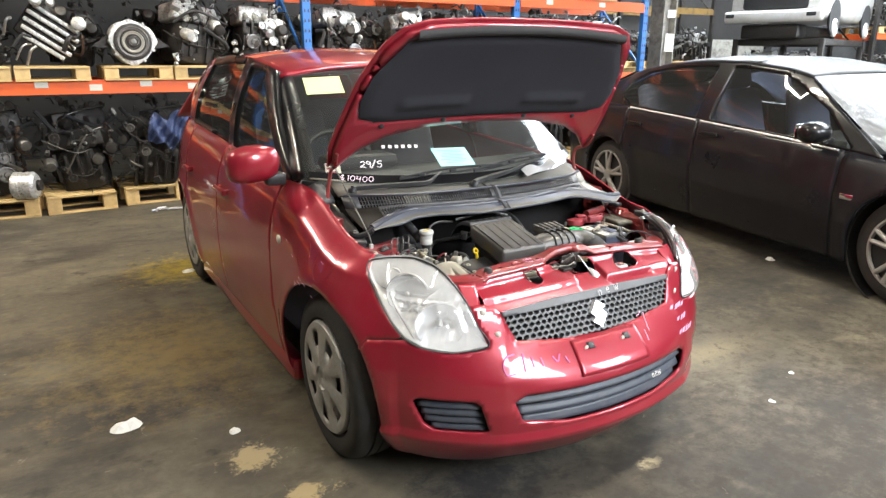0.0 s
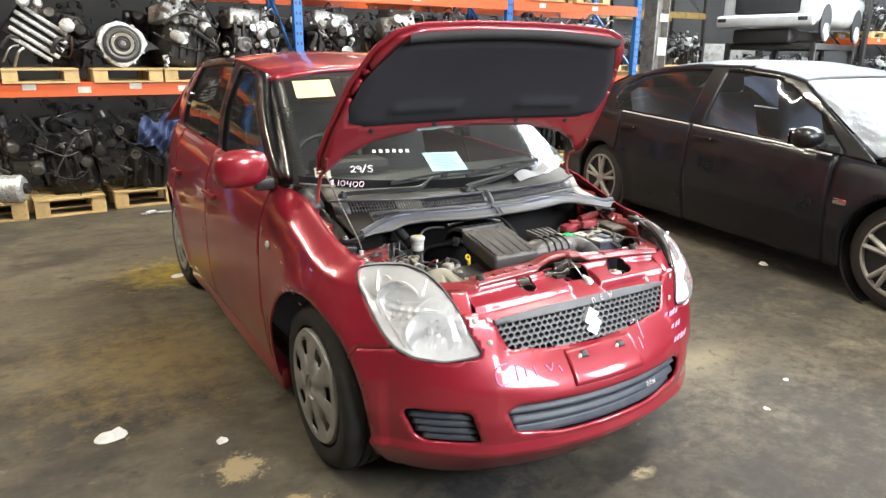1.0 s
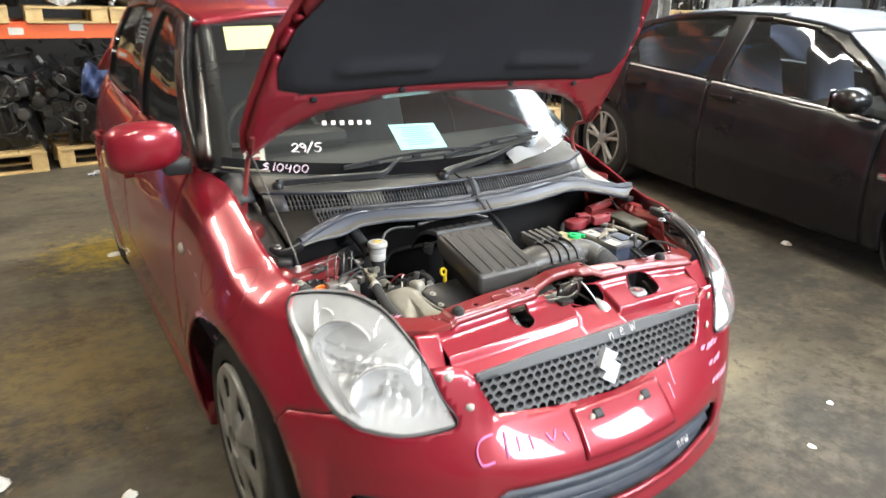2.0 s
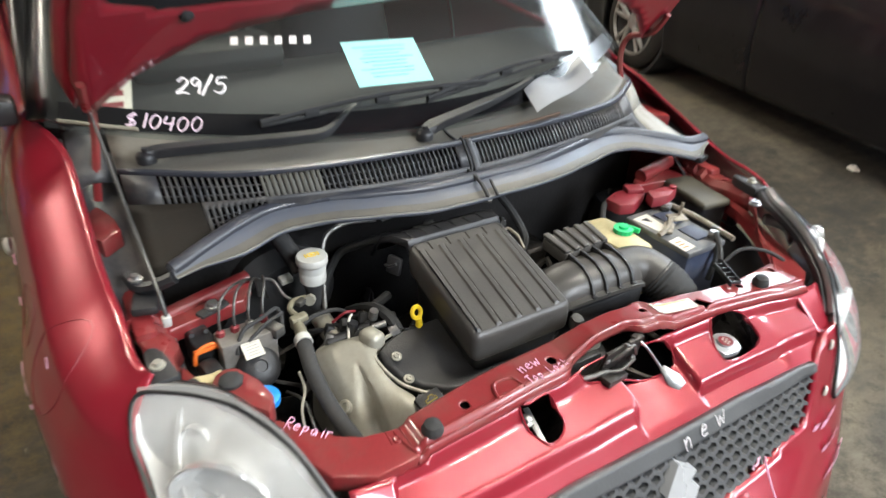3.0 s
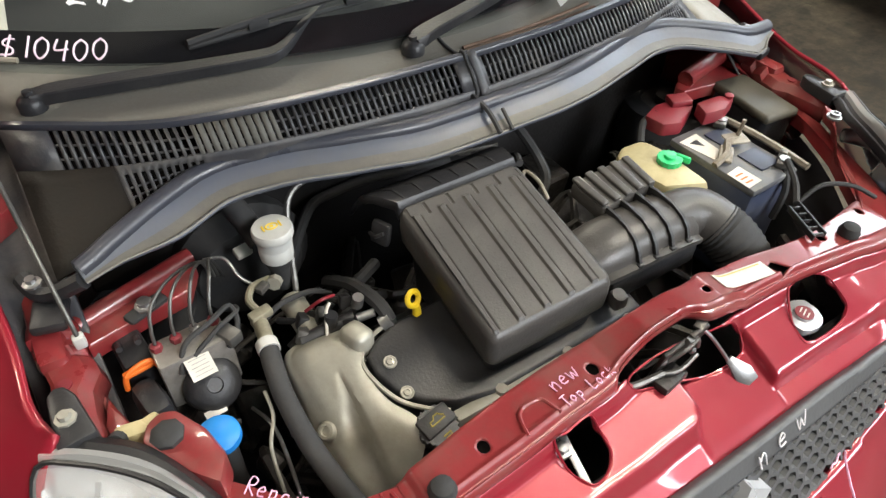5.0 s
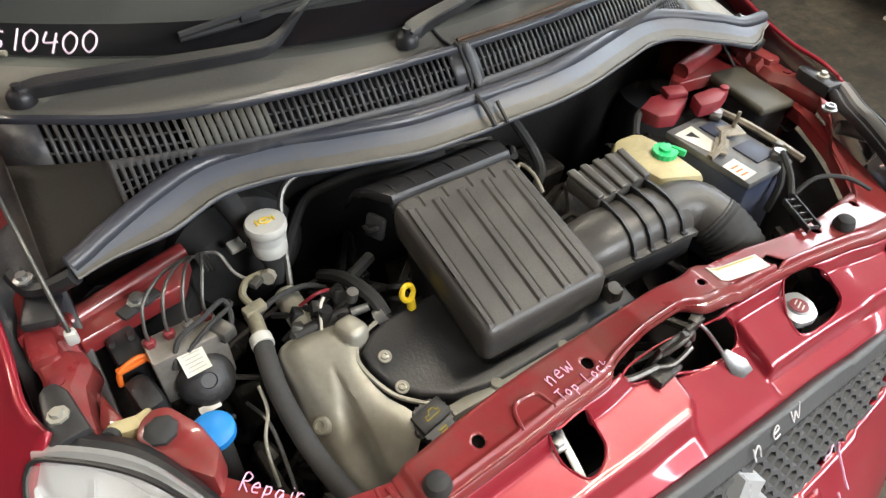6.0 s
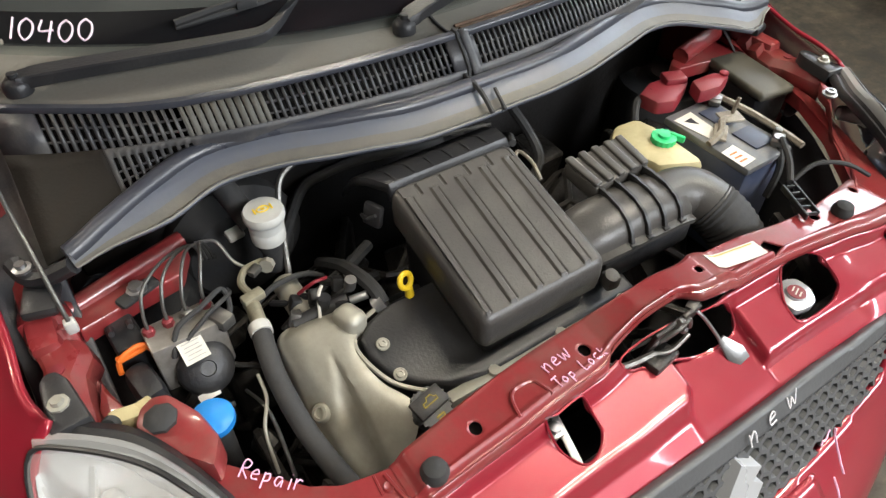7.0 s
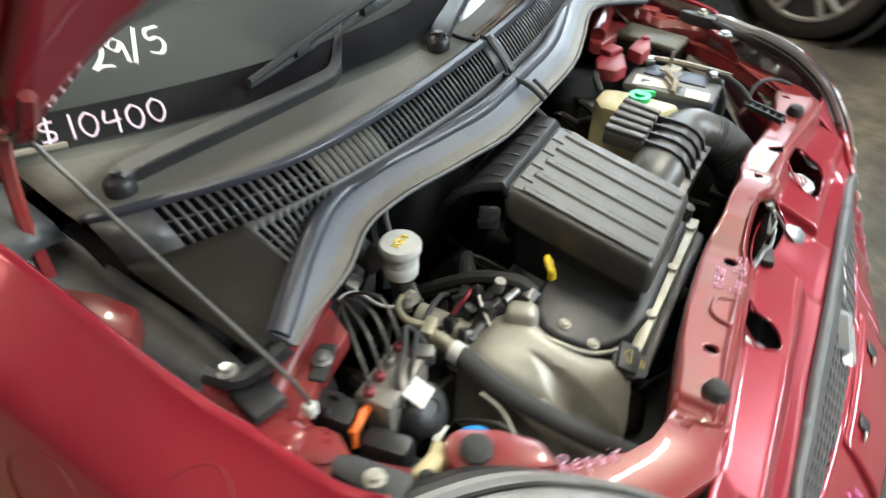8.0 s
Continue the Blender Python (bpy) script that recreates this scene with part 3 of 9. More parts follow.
def beam(x0, x1, y, z, tags=(), paint=BEAM, label="orange painted steel rack beam with small white location labels"):
    t = thing("rack_beam", label, "rack beam", pose(x0, y, z), "rack beams")
    n = x1 - x0
    bm = bmesh.new()
    prism(bm, ((0, 0), (0.05, 0), (0.05, 0.125), (0.018, 0.125), (0.018, 0.105), (0, 0.105)), 0, n, Matrix(((0, 0, 1, 0), (1, 0, 0, 0), (0, 1, 0, 0), (0, 0, 0, 1))))
    part("rail", bm, paint, t, smooth=0)
    for lx, lz in tags:
        bm = bmesh.new()
        box(bm, (lx - x0, -0.002, lz), (0.105, 0.003, 0.055))
        part("location_label", bm, LABEL, t, smooth=0)
    return t


# ---- loose engines and gearboxes on the racks ----
def blob(bm, c, size, seed, rot=(0, 0, 0)):
    rnd = random.Random(seed)
    box(bm, c, size, min(size) * 0.16, rot, 2, 0.8 + 0.3 * rnd.random())


def engine(m, seed, kind="engine", bright=0.5, size=(0.5, 0.5, 0.5), label="", group="engines on the racks"):
    """A used engine: block, head, covers, pulleys, pipes and hoses."""
    rnd = random.Random(seed)
    sx, sy, sz = size
    t = thing("used_engine", label or "greasy used car engine with pulleys and hoses on a pallet", "engine", m, group)
    main = BRIGHT if rnd.random() < bright else GREASE
    other = GREASE if main is BRIGHT else (GREASE_R if rnd.random() < 0.4 else (BRIGHT if bright > 0.15 else PIPE))
    bare = STEEL if bright > 0.15 else PIPE
    lean = rnd.uniform(-12, 12)
    bm = bmesh.new()
    blob(bm, (0, sy * 0.5, sz * 0.3), (sx * 0.62, sy * 0.7, sz * 0.6), seed, (0, lean, 0))
    part("block", bm, GREASE, t)
    bm = bmesh.new()
    for i in range(5):
        box(bm, (sx * (0.28 - 0.14 * i), sy * 0.13, sz * rnd.uniform(0.2, 0.5)), (0.03, 0.04, sz * 0.4), 0.005, (0, lean, 0))
    tagged(part("block_ribs", bm, GREASE, t, "cast ribs along the block"), kind="stuff")
    bm = bmesh.new()
    box(bm, (lean * -0.002, sy * 0.45, sz * 0.72), (sx * 0.66, sy * 0.55, sz * 0.26), 0.03, (rnd.uniform(-10, 10), lean, 0))
    for i in range(4):
        rod(bm, (sx * (-0.24 + 0.16 * i), sy * 0.3, sz * 0.8), (sx * (-0.24 + 0.16 * i), sy * 0.02, sz * (0.62 + 0.1 * rnd.random())), 0.022, 8)
    part("head_cover", bm, main, t)
    for i in range(rnd.randint(2, 4)):
        c = (rnd.uniform(-0.32, 0.32) * sx, sy * rnd.uniform(-0.02, 0.08), sz * rnd.uniform(0.15, 0.8))
        r = rnd.uniform(0.035, 0.075)
        bm = bmesh.new()
        lathe(bm, ((r * 0.4, 0), (r, 0), (r, 0.012), (r * 0.8, 0.016), (r * 0.8, 0.022), (r, 0.026), (r, 0.036), (r * 0.85, 0.037), (r * 0.8, 0.020), (r * 0.35, 0.020), (r * 0.3, 0.034), (0.001, 0.035)), Matrix.Translation(c) @ pose(0, 0, 0, 90 + rnd.uniform(-12, 12), rnd.uniform(-10, 10)), 18)
        part("pulley", bm, rnd.choice((bare, GREASE, main)), t)
    for i in range(3):
        bm = bmesh.new()
        c = Vector((rnd.uniform(-0.45, 0.45) * sx, sy * rnd.uniform(0.0, 0.3), sz * rnd.uniform(0.3, 0.8)))
        lathe(bm, ((0.02, 0), (0.05, 0.005), (0.055, 0.03), (0.055, 0.09), (0.045, 0.11), (0.02, 0.115)), Matrix.Translation(c) @ pose(0, 0, 0, rnd.uniform(60, 120), rnd.uniform(-50, 50)), 12)
        part("ancillary", bm, rnd.choice((main, other, bare, GREASE)), t)
    for i in range(6):
        a = Vector((rnd.uniform(-0.5, 0.5) * sx, rnd.uniform(-0.02, 0.25) * sy, sz * rnd.uniform(0.15, 0.95)))
        b = Vector((rnd.uniform(-0.55, 0.55) * sx, rnd.uniform(-0.05, 0.3) * sy, sz * rnd.uniform(0.05, 0.95)))
        c = (a + b) / 2 + Vector((rnd.uniform(-0.1, 0.1), -0.06, rnd.uniform(-0.1, 0.14)))
        bm = bmesh.new()
        tube(bm, (a, c, b), rnd.choice((0.006, 0.009, 0.014, 0.02)), 7, 5)
        part("hose", bm, rnd.choice((RUBBER, RUBBER, bare, GREASE, other)), t)
    for mt, nm, count in ((main, "casting_detail", 26), (bare, "small_fitting", 16), (GREASE, "loom_and_bracket", 30)):
        bm = bmesh.new()
        for i in range(count):
            c = (rnd.uniform(-0.5, 0.5) * sx, sy * rnd.uniform(-0.04, 0.45), sz * rnd.uniform(0.03, 1.0))
            s = rnd.uniform(0.012, 0.045)
            if i % 3 == 0:
                box(bm, c, (s * rnd.uniform(0.6, 2.6), s, s * rnd.uniform(0.6, 2)), 0.003, (rnd.uniform(0, 90), rnd.uniform(0, 90), 0), 1)
            elif i % 3 == 1:
                lathe(bm, ((s * 0.3, 0), (s * 0.6, 0.002), (s * 0.6, s * 0.7), (s * 0.3, s)), Matrix.Translation(c) @ pose(0, 0, 0, rnd.uniform(50, 130), rnd.uniform(-60, 60)), 8)
            else:
                e = Vector(c) + Vector((rnd.uniform(-0.1, 0.1), rnd.uniform(-0.05, 0.05), rnd.uniform(-0.12, 0.06)))
                tube(bm, (c, (Vector(c) + e) / 2 + Vector((0, -0.03, 0.03)), e), rnd.choice((0.004, 0.006, 0.009)), 5, 3)
        tagged(part(nm, bm, mt, t, "small bolts, plugs and wires"), kind="stuff")
    return t


def gearbox(m, r=0.235, group="engines on the racks"):
    t = thing("used_gearbox", "bare alloy car gearbox with its round bell housing facing out", "gearbox", m, group)
    bm = bmesh.new()
    h = r + 0.02
    out = []
    for i in range(28):
        a = 2 * math.pi * i / 28
        k = r * (1.0 + 0.07 * math.sin(3 * a + 0.6) + (0.10 if i % 7 == 0 else 0))
        out.append((k * math.cos(a), k * math.sin(a) + h))
    M = pose(0, 0.3, 0, 90)
    prism(bm, out, 0.0, 0.27, M, 0.006)
    part("bell_housing", bm, BRIGHT, t)
    for rr, y, mt, nm in ((0.84, -0.012, GREASE, "bell_interior"), (0.72, -0.020, PIPE, "torque_converter"), (0.58, -0.028, GREASE, "converter_groove"), (0.50, -0.034, ALLOY, "converter_ring"), (0.36, -0.040, GREASE, "converter_face"), (0.20, -0.048, PIPE, "converter_hub")):
        bm = bmesh.new()
        lathe(bm, ((r * rr, 0), (r * rr, 0.03), (r * rr * 0.95, 0.034), (r * rr * 0.80, 0.028), (r * rr * 0.5, 0.033), (0.002, 0.030)), pose(0, 0.045 + y, h, 90), 28)
        part(nm, bm, mt, t)
    bm = bmesh.new()
    rod(bm, (0, 0.05, h), (0, -0.02, h), 0.016, 12)
    part("shaft", bm, STEEL, t)
    bm = bmesh.new()
    blob(bm, (0.03, 0.5, 0.2), (0.3, 0.4, 0.36), 3)
    part("case", bm, GREASE, t)
    for k in range(9):
        a = 2 * math.pi * k / 9 + 0.3
        bm = bmesh.new()
        lathe(bm, ((0.016, 0), (0.016, 0.02), (0.009, 0.022), (0.009, 0.03), (0.001, 0.031)), pose(0.97 * r * math.cos(a), 0.05, h + 0.97 * r * math.sin(a), 90), 8)
        part("flange_boss", bm, BRIGHT, t)
    for sx in (-1, 1):
        bm = bmesh.new()
        prism(bm, [(sx * r * 0.9, h + 0.08), (sx * r * 0.9, h - 0.06), (sx * r * 1.75, h - 0.04)] if sx < 0 else [(sx * r * 0.9, h - 0.06), (sx * r * 0.9, h + 0.08), (sx * r * 1.75, h - 0.04)], -0.2, -0.14, pose(0, 0, 0, 90))
        part("mount_ear", bm, GREASE, t)
    return t


def open_block(m):
    """An engine lying tilted, its bright cylinder-head face turned out."""
    t = thing("used_engine", "tilted car engine with its bright alloy head turned outwards", "engine", m, "engines on the racks")
    tilt = pose(0.02, 0.16, 0.30, 0, 36, 0)
    bm = bmesh.new()
    box(bm, (0, 0.16, 0), (0.46, 0.30, 0.30), 0.03)
    bmesh.ops.transform(bm, matrix=tilt, verts=bm.verts[:])
    part("block", bm, GREASE, t)
    for i, (z, w) in enumerate(((0.13, 0.40), (0.06, 0.46), (-0.01, 0.46), (-0.08, 0.44), (-0.14, 0.36))):
        bm = bmesh.new()
        box(bm, (0.01 * i, -0.01 - 0.02 * (i % 2), z), (w, 0.06, 0.038), 0.010)
        for k in range(4):
            rod(bm, (-w / 2 + w * (k + 0.5) / 4, -0.05, z), (-w / 2 + w * (k + 0.5) / 4, 0.0, z), 0.016, 10)
        bmesh.ops.transform(bm, matrix=tilt, verts=bm.verts[:])
        part("runner", bm, BRIGHT, t, "bright alloy intake runner")
    rnd = random.Random(4)
    for i in range(7):
        a = Vector((rnd.uniform(-0.25, 0.30), rnd.uniform(-0.06, 0.1), rnd.uniform(0.05, 0.55)))
        b = a + Vector((rnd.uniform(-0.2, 0.2), rnd.uniform(-0.05, 0.05), rnd.uniform(-0.2, 0.1)))
        bm = bmesh.new()
        tube(bm, (a, (a + b) / 2 + Vector((0, -0.04, 0.05)), b), rnd.choice((0.008, 0.012, 0.02)), 7, 5)
        part("hose", bm, rnd.choice((RUBBER, GREASE, STEEL)), t)
    for c, r in (((-0.05, 0.02, 0.55), 0.05), ((0.06, 0.03, 0.53), 0.035), ((0.26, 0.05, 0.36), 0.06)):
        bm = bmesh.new()
        lathe(bm, ((r * 0.5, 0), (r, 0.01), (r, 0.06), (r * 0.7, 0.075), (0.002, 0.076)), Matrix.Translation(c) @ pose(0, 0, 0, 80, 20), 14)
        part("ancillary", bm, BRIGHT, t)
    return t


def racks():
    ux = (-4.9, -2.2, 1.02, 3.75, 6.0)
    for x in ux:
        upright(x, RY)
    for a, b in zip(ux, ux[1:]):
        for z in (1.09, 2.02, 3.2):
            tags = ()
            if z == 1.09 and a < 0:
                tags = [(a + 0.3 + 0.43 * i, 0.065 + (0.02 if i % 2 else -0.01)) for i in range(6)]
            elif z == 2.02:
                tags = [(a + 0.5 + 0.9 * i, 0.07) for i in range(2)]
            beam(a + 0.047, b - 0.047, RY, z, tags)
            beam(a + 0.047, b - 0.047, RY + 0.9, z)
    # the shelf level
    z = 1.205
    for i, x in enumerate((-3.7, -3.0, -1.98, -1.365, -0.66, -0.05, 0.6, 1.5, 2.2, 2.95, 4.4, 5.2)):
        pallet(pose(x, RY - 0.03, z))
    zz = z + 0.13
    specs = ((-3.7, 11, 0.5), (-3.0, 12, 0.3), (-1.98, 13, 0.2), (-0.05, 23, 1.0), (0.55, 33, 0.9), (1.45, 17, 0.9), (2.2, 28, 0.3), (2.95, 19, 0.6), (4.4, 20, 0.4), (5.2, 21, 0.5))
    for x, s, b in specs:
        engine(pose(x, RY + 0.02, zz, 0, 0, random.Random(s).uniform(-20, 20)), s, bright=b, size=(0.60, 0.6, 0.66), label="cleaned alloy car engine standing on a rack pallet" if b > 0.8 else "")
    gearbox(pose(-0.68, RY + 0.0, zz), 0.195)
    open_block(pose(-1.37, RY + 0.04, zz))
    # the floor level
    for i, (x, tw) in enumerate(((-3.6, 0), (-2.95, 2), (-1.93, -6), (-1.28, 3), (-0.6, 4), (0.15, -2), (0.6, 2), (1.6, 0), (2.4, 0), (3.1, 0), (4.5, 0), (5.2, 0))):
        pallet(pose(x, RY + 0.02 + (0.1 if i in (4, 5) else 0), 0, 0, 0, tw), h=0.17, label="pale pine pallet on the concrete under the rack", group="pallets on the floor")
        engine(pose(x, RY + 0.09, 0.17, 0, 0, random.Random(i).uniform(-25, 25)), 40 + i, bright=0.03, size=(0.66, 0.6, 0.66 + 0.10 * (i % 3)))
    # a second row stands behind, in the dark
    spare = engine(pose(-3.5, RY + 0.62, 0.17), 77, bright=0.0, size=(0.78, 0.4, 0.85))
    spare2 = engine(pose(-3.5, RY + 0.62, 1.335), 78, bright=0.0, size=(0.62, 0.4, 0.62))
    for i in range(1, 12):
        copy_thing(spare, pose(-3.5 + 0.78 * i, RY + 0.60, 0.17, 0, 0, (i * 53) % 40 - 20))
        copy_thing(spare2, pose(-3.5 + 0.78 * i, RY + 0.60, 1.335, 0, 0, (i * 31) % 40 - 20))
    # upper level, seen only at its lower edge
    for i, x in enumerate((-3.4, -2.4, -1.2, -0.3, 0.5, 1.6, 2.5, 3.2, 4.3, 5.1)):
        engine(pose(x, RY + 0.05, 2.145 + 0.13, 0, 0, i * 37 % 50 - 25), 60 + i, bright=0.4, size=(0.5, 0.5, 0.45))
        pallet(pose(x, RY - 0.02, 2.145))



def far_racks():
    # dim light at the far end is put into the racks' darker paint
    for x in (8.55, 11.3):
        upright(x, 7.95, paint=GREASE, label="grimy steel rack frame against the far wall, its colour darkened for the dim light")
    for z in (1.09, 2.28):
        for y in (7.95, 8.85):
            beam(8.597, 11.253, y, z, (), BEAM_Y, "grimy yellow steel rack beam against the far wall, its colour darkened for the dim light")
    for i, x in enumerate((9.0, 9.7, 10.4, 11.0)):
        pallet(pose(x, 7.93, 1.205))
        engine(pose(x, 7.98, 1.335, 0, 0, i * 47 % 60 - 30), 120 + i, bright=0.15, size=(0.6, 0.6, 0.60 + 0.08 * (i % 2)))
    for x in (13.25, 14.75):
        upright(x, 5.55, paint=GREASE, label="grimy steel rack frame against the far wall, its colour darkened for the dim light")
    for z in (0.75, 1.78):
        for y in (5.55, 6.45):
            beam(13.297, 14.703, y, z, [(13.7, 0.07)])
    for i, (x, z) in enumerate(((13.65, 0.865), (14.35, 0.865), (13.65, 1.895), (14.35, 1.895))):
        pallet(pose(x, 5.53, z))
        engine(pose(x, 5.58, z + 0.13, 0, 0, i * 41 % 60 - 30), 130 + i, bright=0.35, size=(0.6, 0.6, 0.55))


racks()
far_racks()


def wrapped_bundle(m):
    """Blue plastic film gathered over parts on the pallet."""
    bm = bmesh.new()
    sheet(bm, lambda u, v: Vector(((u - 0.5) * 0.50, -0.07 * math.sin(v * math.pi) - 0.03 * math.sin(u * 19 + v * 9) - 0.02 * math.sin(u * 43 - v * 21), v * 0.42 - 0.05 * (u - 0.4) ** 2 + 0.03 * math.sin(u * 11))), np.linspace(0, 1, 44), np.linspace(0, 1, 34), [(0.05, 0.25), (0.2, 0.12), (0.35, 0.3), (0.5, 0.05), (0.7, 0.22), (0.9, 0.15), (0.97, 0.5), (0.85, 0.8), (0.6, 0.93), (0.45, 0.78), (0.25, 0.9), (0.1, 0.62)])
    mesh_thing("plastic_film", bm, BLUE_CLOTH, "crumpled blue plastic film over an engine", "plastic film", m, smooth=25)


def alternator(m):
    t = thing("alternator", "pale alloy alternator lying on a floor pallet", "alternator", m)
    bm = bmesh.new()
    lathe(bm, ((0.04, 0), (0.10, 0.01), (0.125, 0.03), (0.125, 0.08), (0.118, 0.085), (0.118, 0.12), (0.125, 0.125), (0.125, 0.18), (0.10, 0.205), (0.03, 0.21)), pose(0, 0, 0.125, 90, 0, 70), 24)
    part("case", bm, BRIGHT, t)
    bm = bmesh.new()
    lathe(bm, ((0.02, 0), (0.05, 0), (0.05, 0.008), (0.042, 0.014), (0.05, 0.02), (0.05, 0.03), (0.015, 0.032)), pose(0, 0, 0.125, 90, 0, 70) @ pose(0, 0, 0.212), 18)
    part("pulley", bm, GREASE, t)
    for a in range(6):
        bm = bmesh.new()
        box(bm, (0.10 * math.cos(a * 1.05), 0.10 * math.sin(a * 1.05), 0.006), (0.03, 0.018, 0.008), 0.003, (0, 0, math.degrees(a * 1.05)))
        bmesh.ops.transform(bm, matrix=pose(0, 0, 0.125, 90, 0, 70), verts=bm.verts[:])
        part("vent_rib", bm, GREASE, t)


wrapped_bundle(pose(-0.43, RY + 0.04, 0.52))
alternator(pose(-1.82, RY + 0.05, 0.17))
bm = bmesh.new()
tube(bm, [(-0.20, -0.02, 0.012), (-0.12, 0.0, 0.014), (0.05, -0.03, 0.012), (0.15, -0.02, 0.012), (0.17, 0.05, 0.014)], 0.010, 8)
tube(bm, [(-0.16, -0.05, 0.010), (-0.13, 0.06, 0.012), (-0.05, 0.09, 0.011)], 0.009, 8)
mesh_thing("bent_bracket", bm, BADGE, "bent bright metal bracket lying on the concrete", "bracket", pose(-0.53, 4.65, 0))


# ---- the red hatchback: its outer form ----
PLAN = [(0, -0.70), (0.2, -0.688), (0.36, -0.648), (0.47, -0.60), (0.575, -0.53), (0.66, -0.45), (0.725, -0.35), (0.77, -0.23), (0.80, -0.09), (0.812, 0.05),
        (0.812, 0.3), (0.82, 0.8), (0.825, 1.4), (0.825, 1.9), (0.815, 2.3), (0.78, 2.6), (0.70, 2.83), (0.5, 2.93), (0, 2.97)]
_pl = spline([(-0.2, -0.688, 0)] + [(x, y, 0) for x, y in PLAN] + [(-0.5, 2.93, 0)], 12)[12:-12]
_px, _py = np.array([p.x for p in _pl]), np.array([p.y for p in _pl])
_ps = np.concatenate(([0], np.cumsum(np.hypot(np.diff(_px), np.diff(_py)))))
S_END = float(_ps[-1])


def plan(s):
    return float(np.interp(s, _ps, _px)), float(np.interp(s, _ps, _py))


def plan_s(y):
    """Distance along the outline at which the side reaches y."""
    k = int(np.argmax(_px > 0.6))
    return float(np.interp(y, _py[k:], _ps[k:]))


LOW_IN = [(0.14, 0.10), (0.20, 0.042), (0.245, 0.004), (0.262, -0.004), (0.278, 0.010), (0.30, 0.007), (0.36, 0.0)]
FRONT_MID = LOW_IN + [(0.43, 0.012), (0.47, 0.035), (0.51, 0.072), (0.545, 0.112), (0.556, 0.119), (0.60, 0.142), (0.641, 0.163), (0.66, 0.174), (0.69, 0.190), (0.74, 0.215)]
FRONT_END = LOW_IN + [(0.46, 0.020), (0.52, 0.050), (0.565, 0.074), (0.60, 0.090), (0.663, 0.118), (0.70, 0.140), (0.74, 0.165)]
CORNER_IN = [(0.14, 0.09), (0.20, 0.04), (0.245, 0.012), (0.262, 0.003), (0.278, 0.015), (0.31, 0.009), (0.38, 0.0), (0.48, 0.006), (0.57, 0.022), (0.62, 0.038), (0.68, 0.064), (0.74, 0.102), (0.79, 0.148), (0.82, 0.180)]
SIDE_IN = [(0.14, 0.08), (0.18, 0.05), (0.24, 0.028), (0.34, 0.012), (0.48, 0.0), (0.66, 0.003), (0.78, 0.014), (0.86, 0.030), (0.92, 0.050), (0.96, 0.070), (1.0, 0.10)]
TOP = [(0.0, 0.685), (0.37, 0.685), (0.58, 0.72), (0.75, 0.80)] + [(plan_s(y), z) for y, z in ((-0.2, 0.806), (-0.09, 0.817), (0.0, 0.834), (0.15, 0.883), (0.25, 0.920), (0.4, 0.952), (0.8, 0.972), (1.6, 1.02), (2.4, 1.045))] + [(9, 1.05)]


def smooth01(a, b, x):
    t = max(0.0, min(1.0, (x - a) / (b - a)))
    return t * t * (3 - 2 * t)


def hull(s, z, side=-1, push=0.0):
    """A point of the body's skin: s along the outline from the nose, z its height."""
    s = max(0.0, min(S_END, s))
    x, y = plan(s)
    x0, y0 = plan(max(0, s - 0.02))
    x1, y1 = plan(min(S_END, s + 0.02))
    dx, dy = x1 - x0, y1 - y0
    k = math.hypot(dx, dy)
    nx, ny = dy / k, -dx / k
    a = smooth01(0.38, 0.66, s)
    b = smooth01(0.86, 1.08, s)
    top = lerp_table(TOP, s)
    # the nose bows evenly from its middle to the outer ends of the grille
    end = lerp_table(FRONT_END, z)
    front = end
    if x < 0.41:
        mid = -0.70 + lerp_table(FRONT_MID, z)
        front = mid + (-0.628 + end - mid) * (x / 0.41) ** 2 - y
    i = (1 - a) * front + a * ((1 - b) * lerp_table(CORNER_IN, z) + b * lerp_table(SIDE_IN, z / top))
    i += 0.046 * smooth01(0.92, 1.0, z / top) * b * (1 - smooth01(0.30, 0.52, y)) * (0.40 + 0.60 * smooth01(-0.24, -0.03, y))
    # flares over the wheels
    if s > 0.8:
        for yc in (0.0, 2.38):
            d = math.hypot(y - yc, z - 0.31)
            i -= 0.016 * math.exp(-((d - 0.36) / 0.06) ** 2)
    i -= push
    return Vector((side * (x - nx * i), y - ny * i, z))


ARCH_R = 0.352


def arch(yc, n=18):
    pts = []
    for k in range(n + 1):
        a = math.pi * k / n
        yy, zz = yc - ARCH_R * math.cos(a), 0.31 + ARCH_R * math.sin(a)
        pts.append((plan_s(yy), zz))
    return [(pts[0][0], 0.0)] + pts + [(pts[-1][0], 0.0)]


S_A0, S_A1 = plan_s(-ARCH_R), plan_s(ARCH_R)
LAMP = [(0.485, 0.57), (0.524, 0.634), (0.562, 0.700), (0.622, 0.760), (0.695, 0.795), (0.80, 0.809), (0.88, 0.806), (0.955, 0.798), (1.000, 0.784), (0.965, 0.745), (0.90, 0.69), (0.83, 0.635), (0.765, 0.592), (0.70, 0.572), (0.60, 0.562)]
LOWER = [(-0.40, 0.395), (-0.37, 0.325), (-0.2, 0.30), (0.2, 0.30), (0.37, 0.325), (0.40, 0.395), (0.36, 0.415), (-0.36, 0.415)]
FOG = [(0.510, 0.392), (0.486, 0.315), (0.478, 0.298), (0.50, 0.290), (0.66, 0.290), (0.695, 0.310), (0.730, 0.385), (0.722, 0.402), (0.70, 0.408), (0.53, 0.403)]
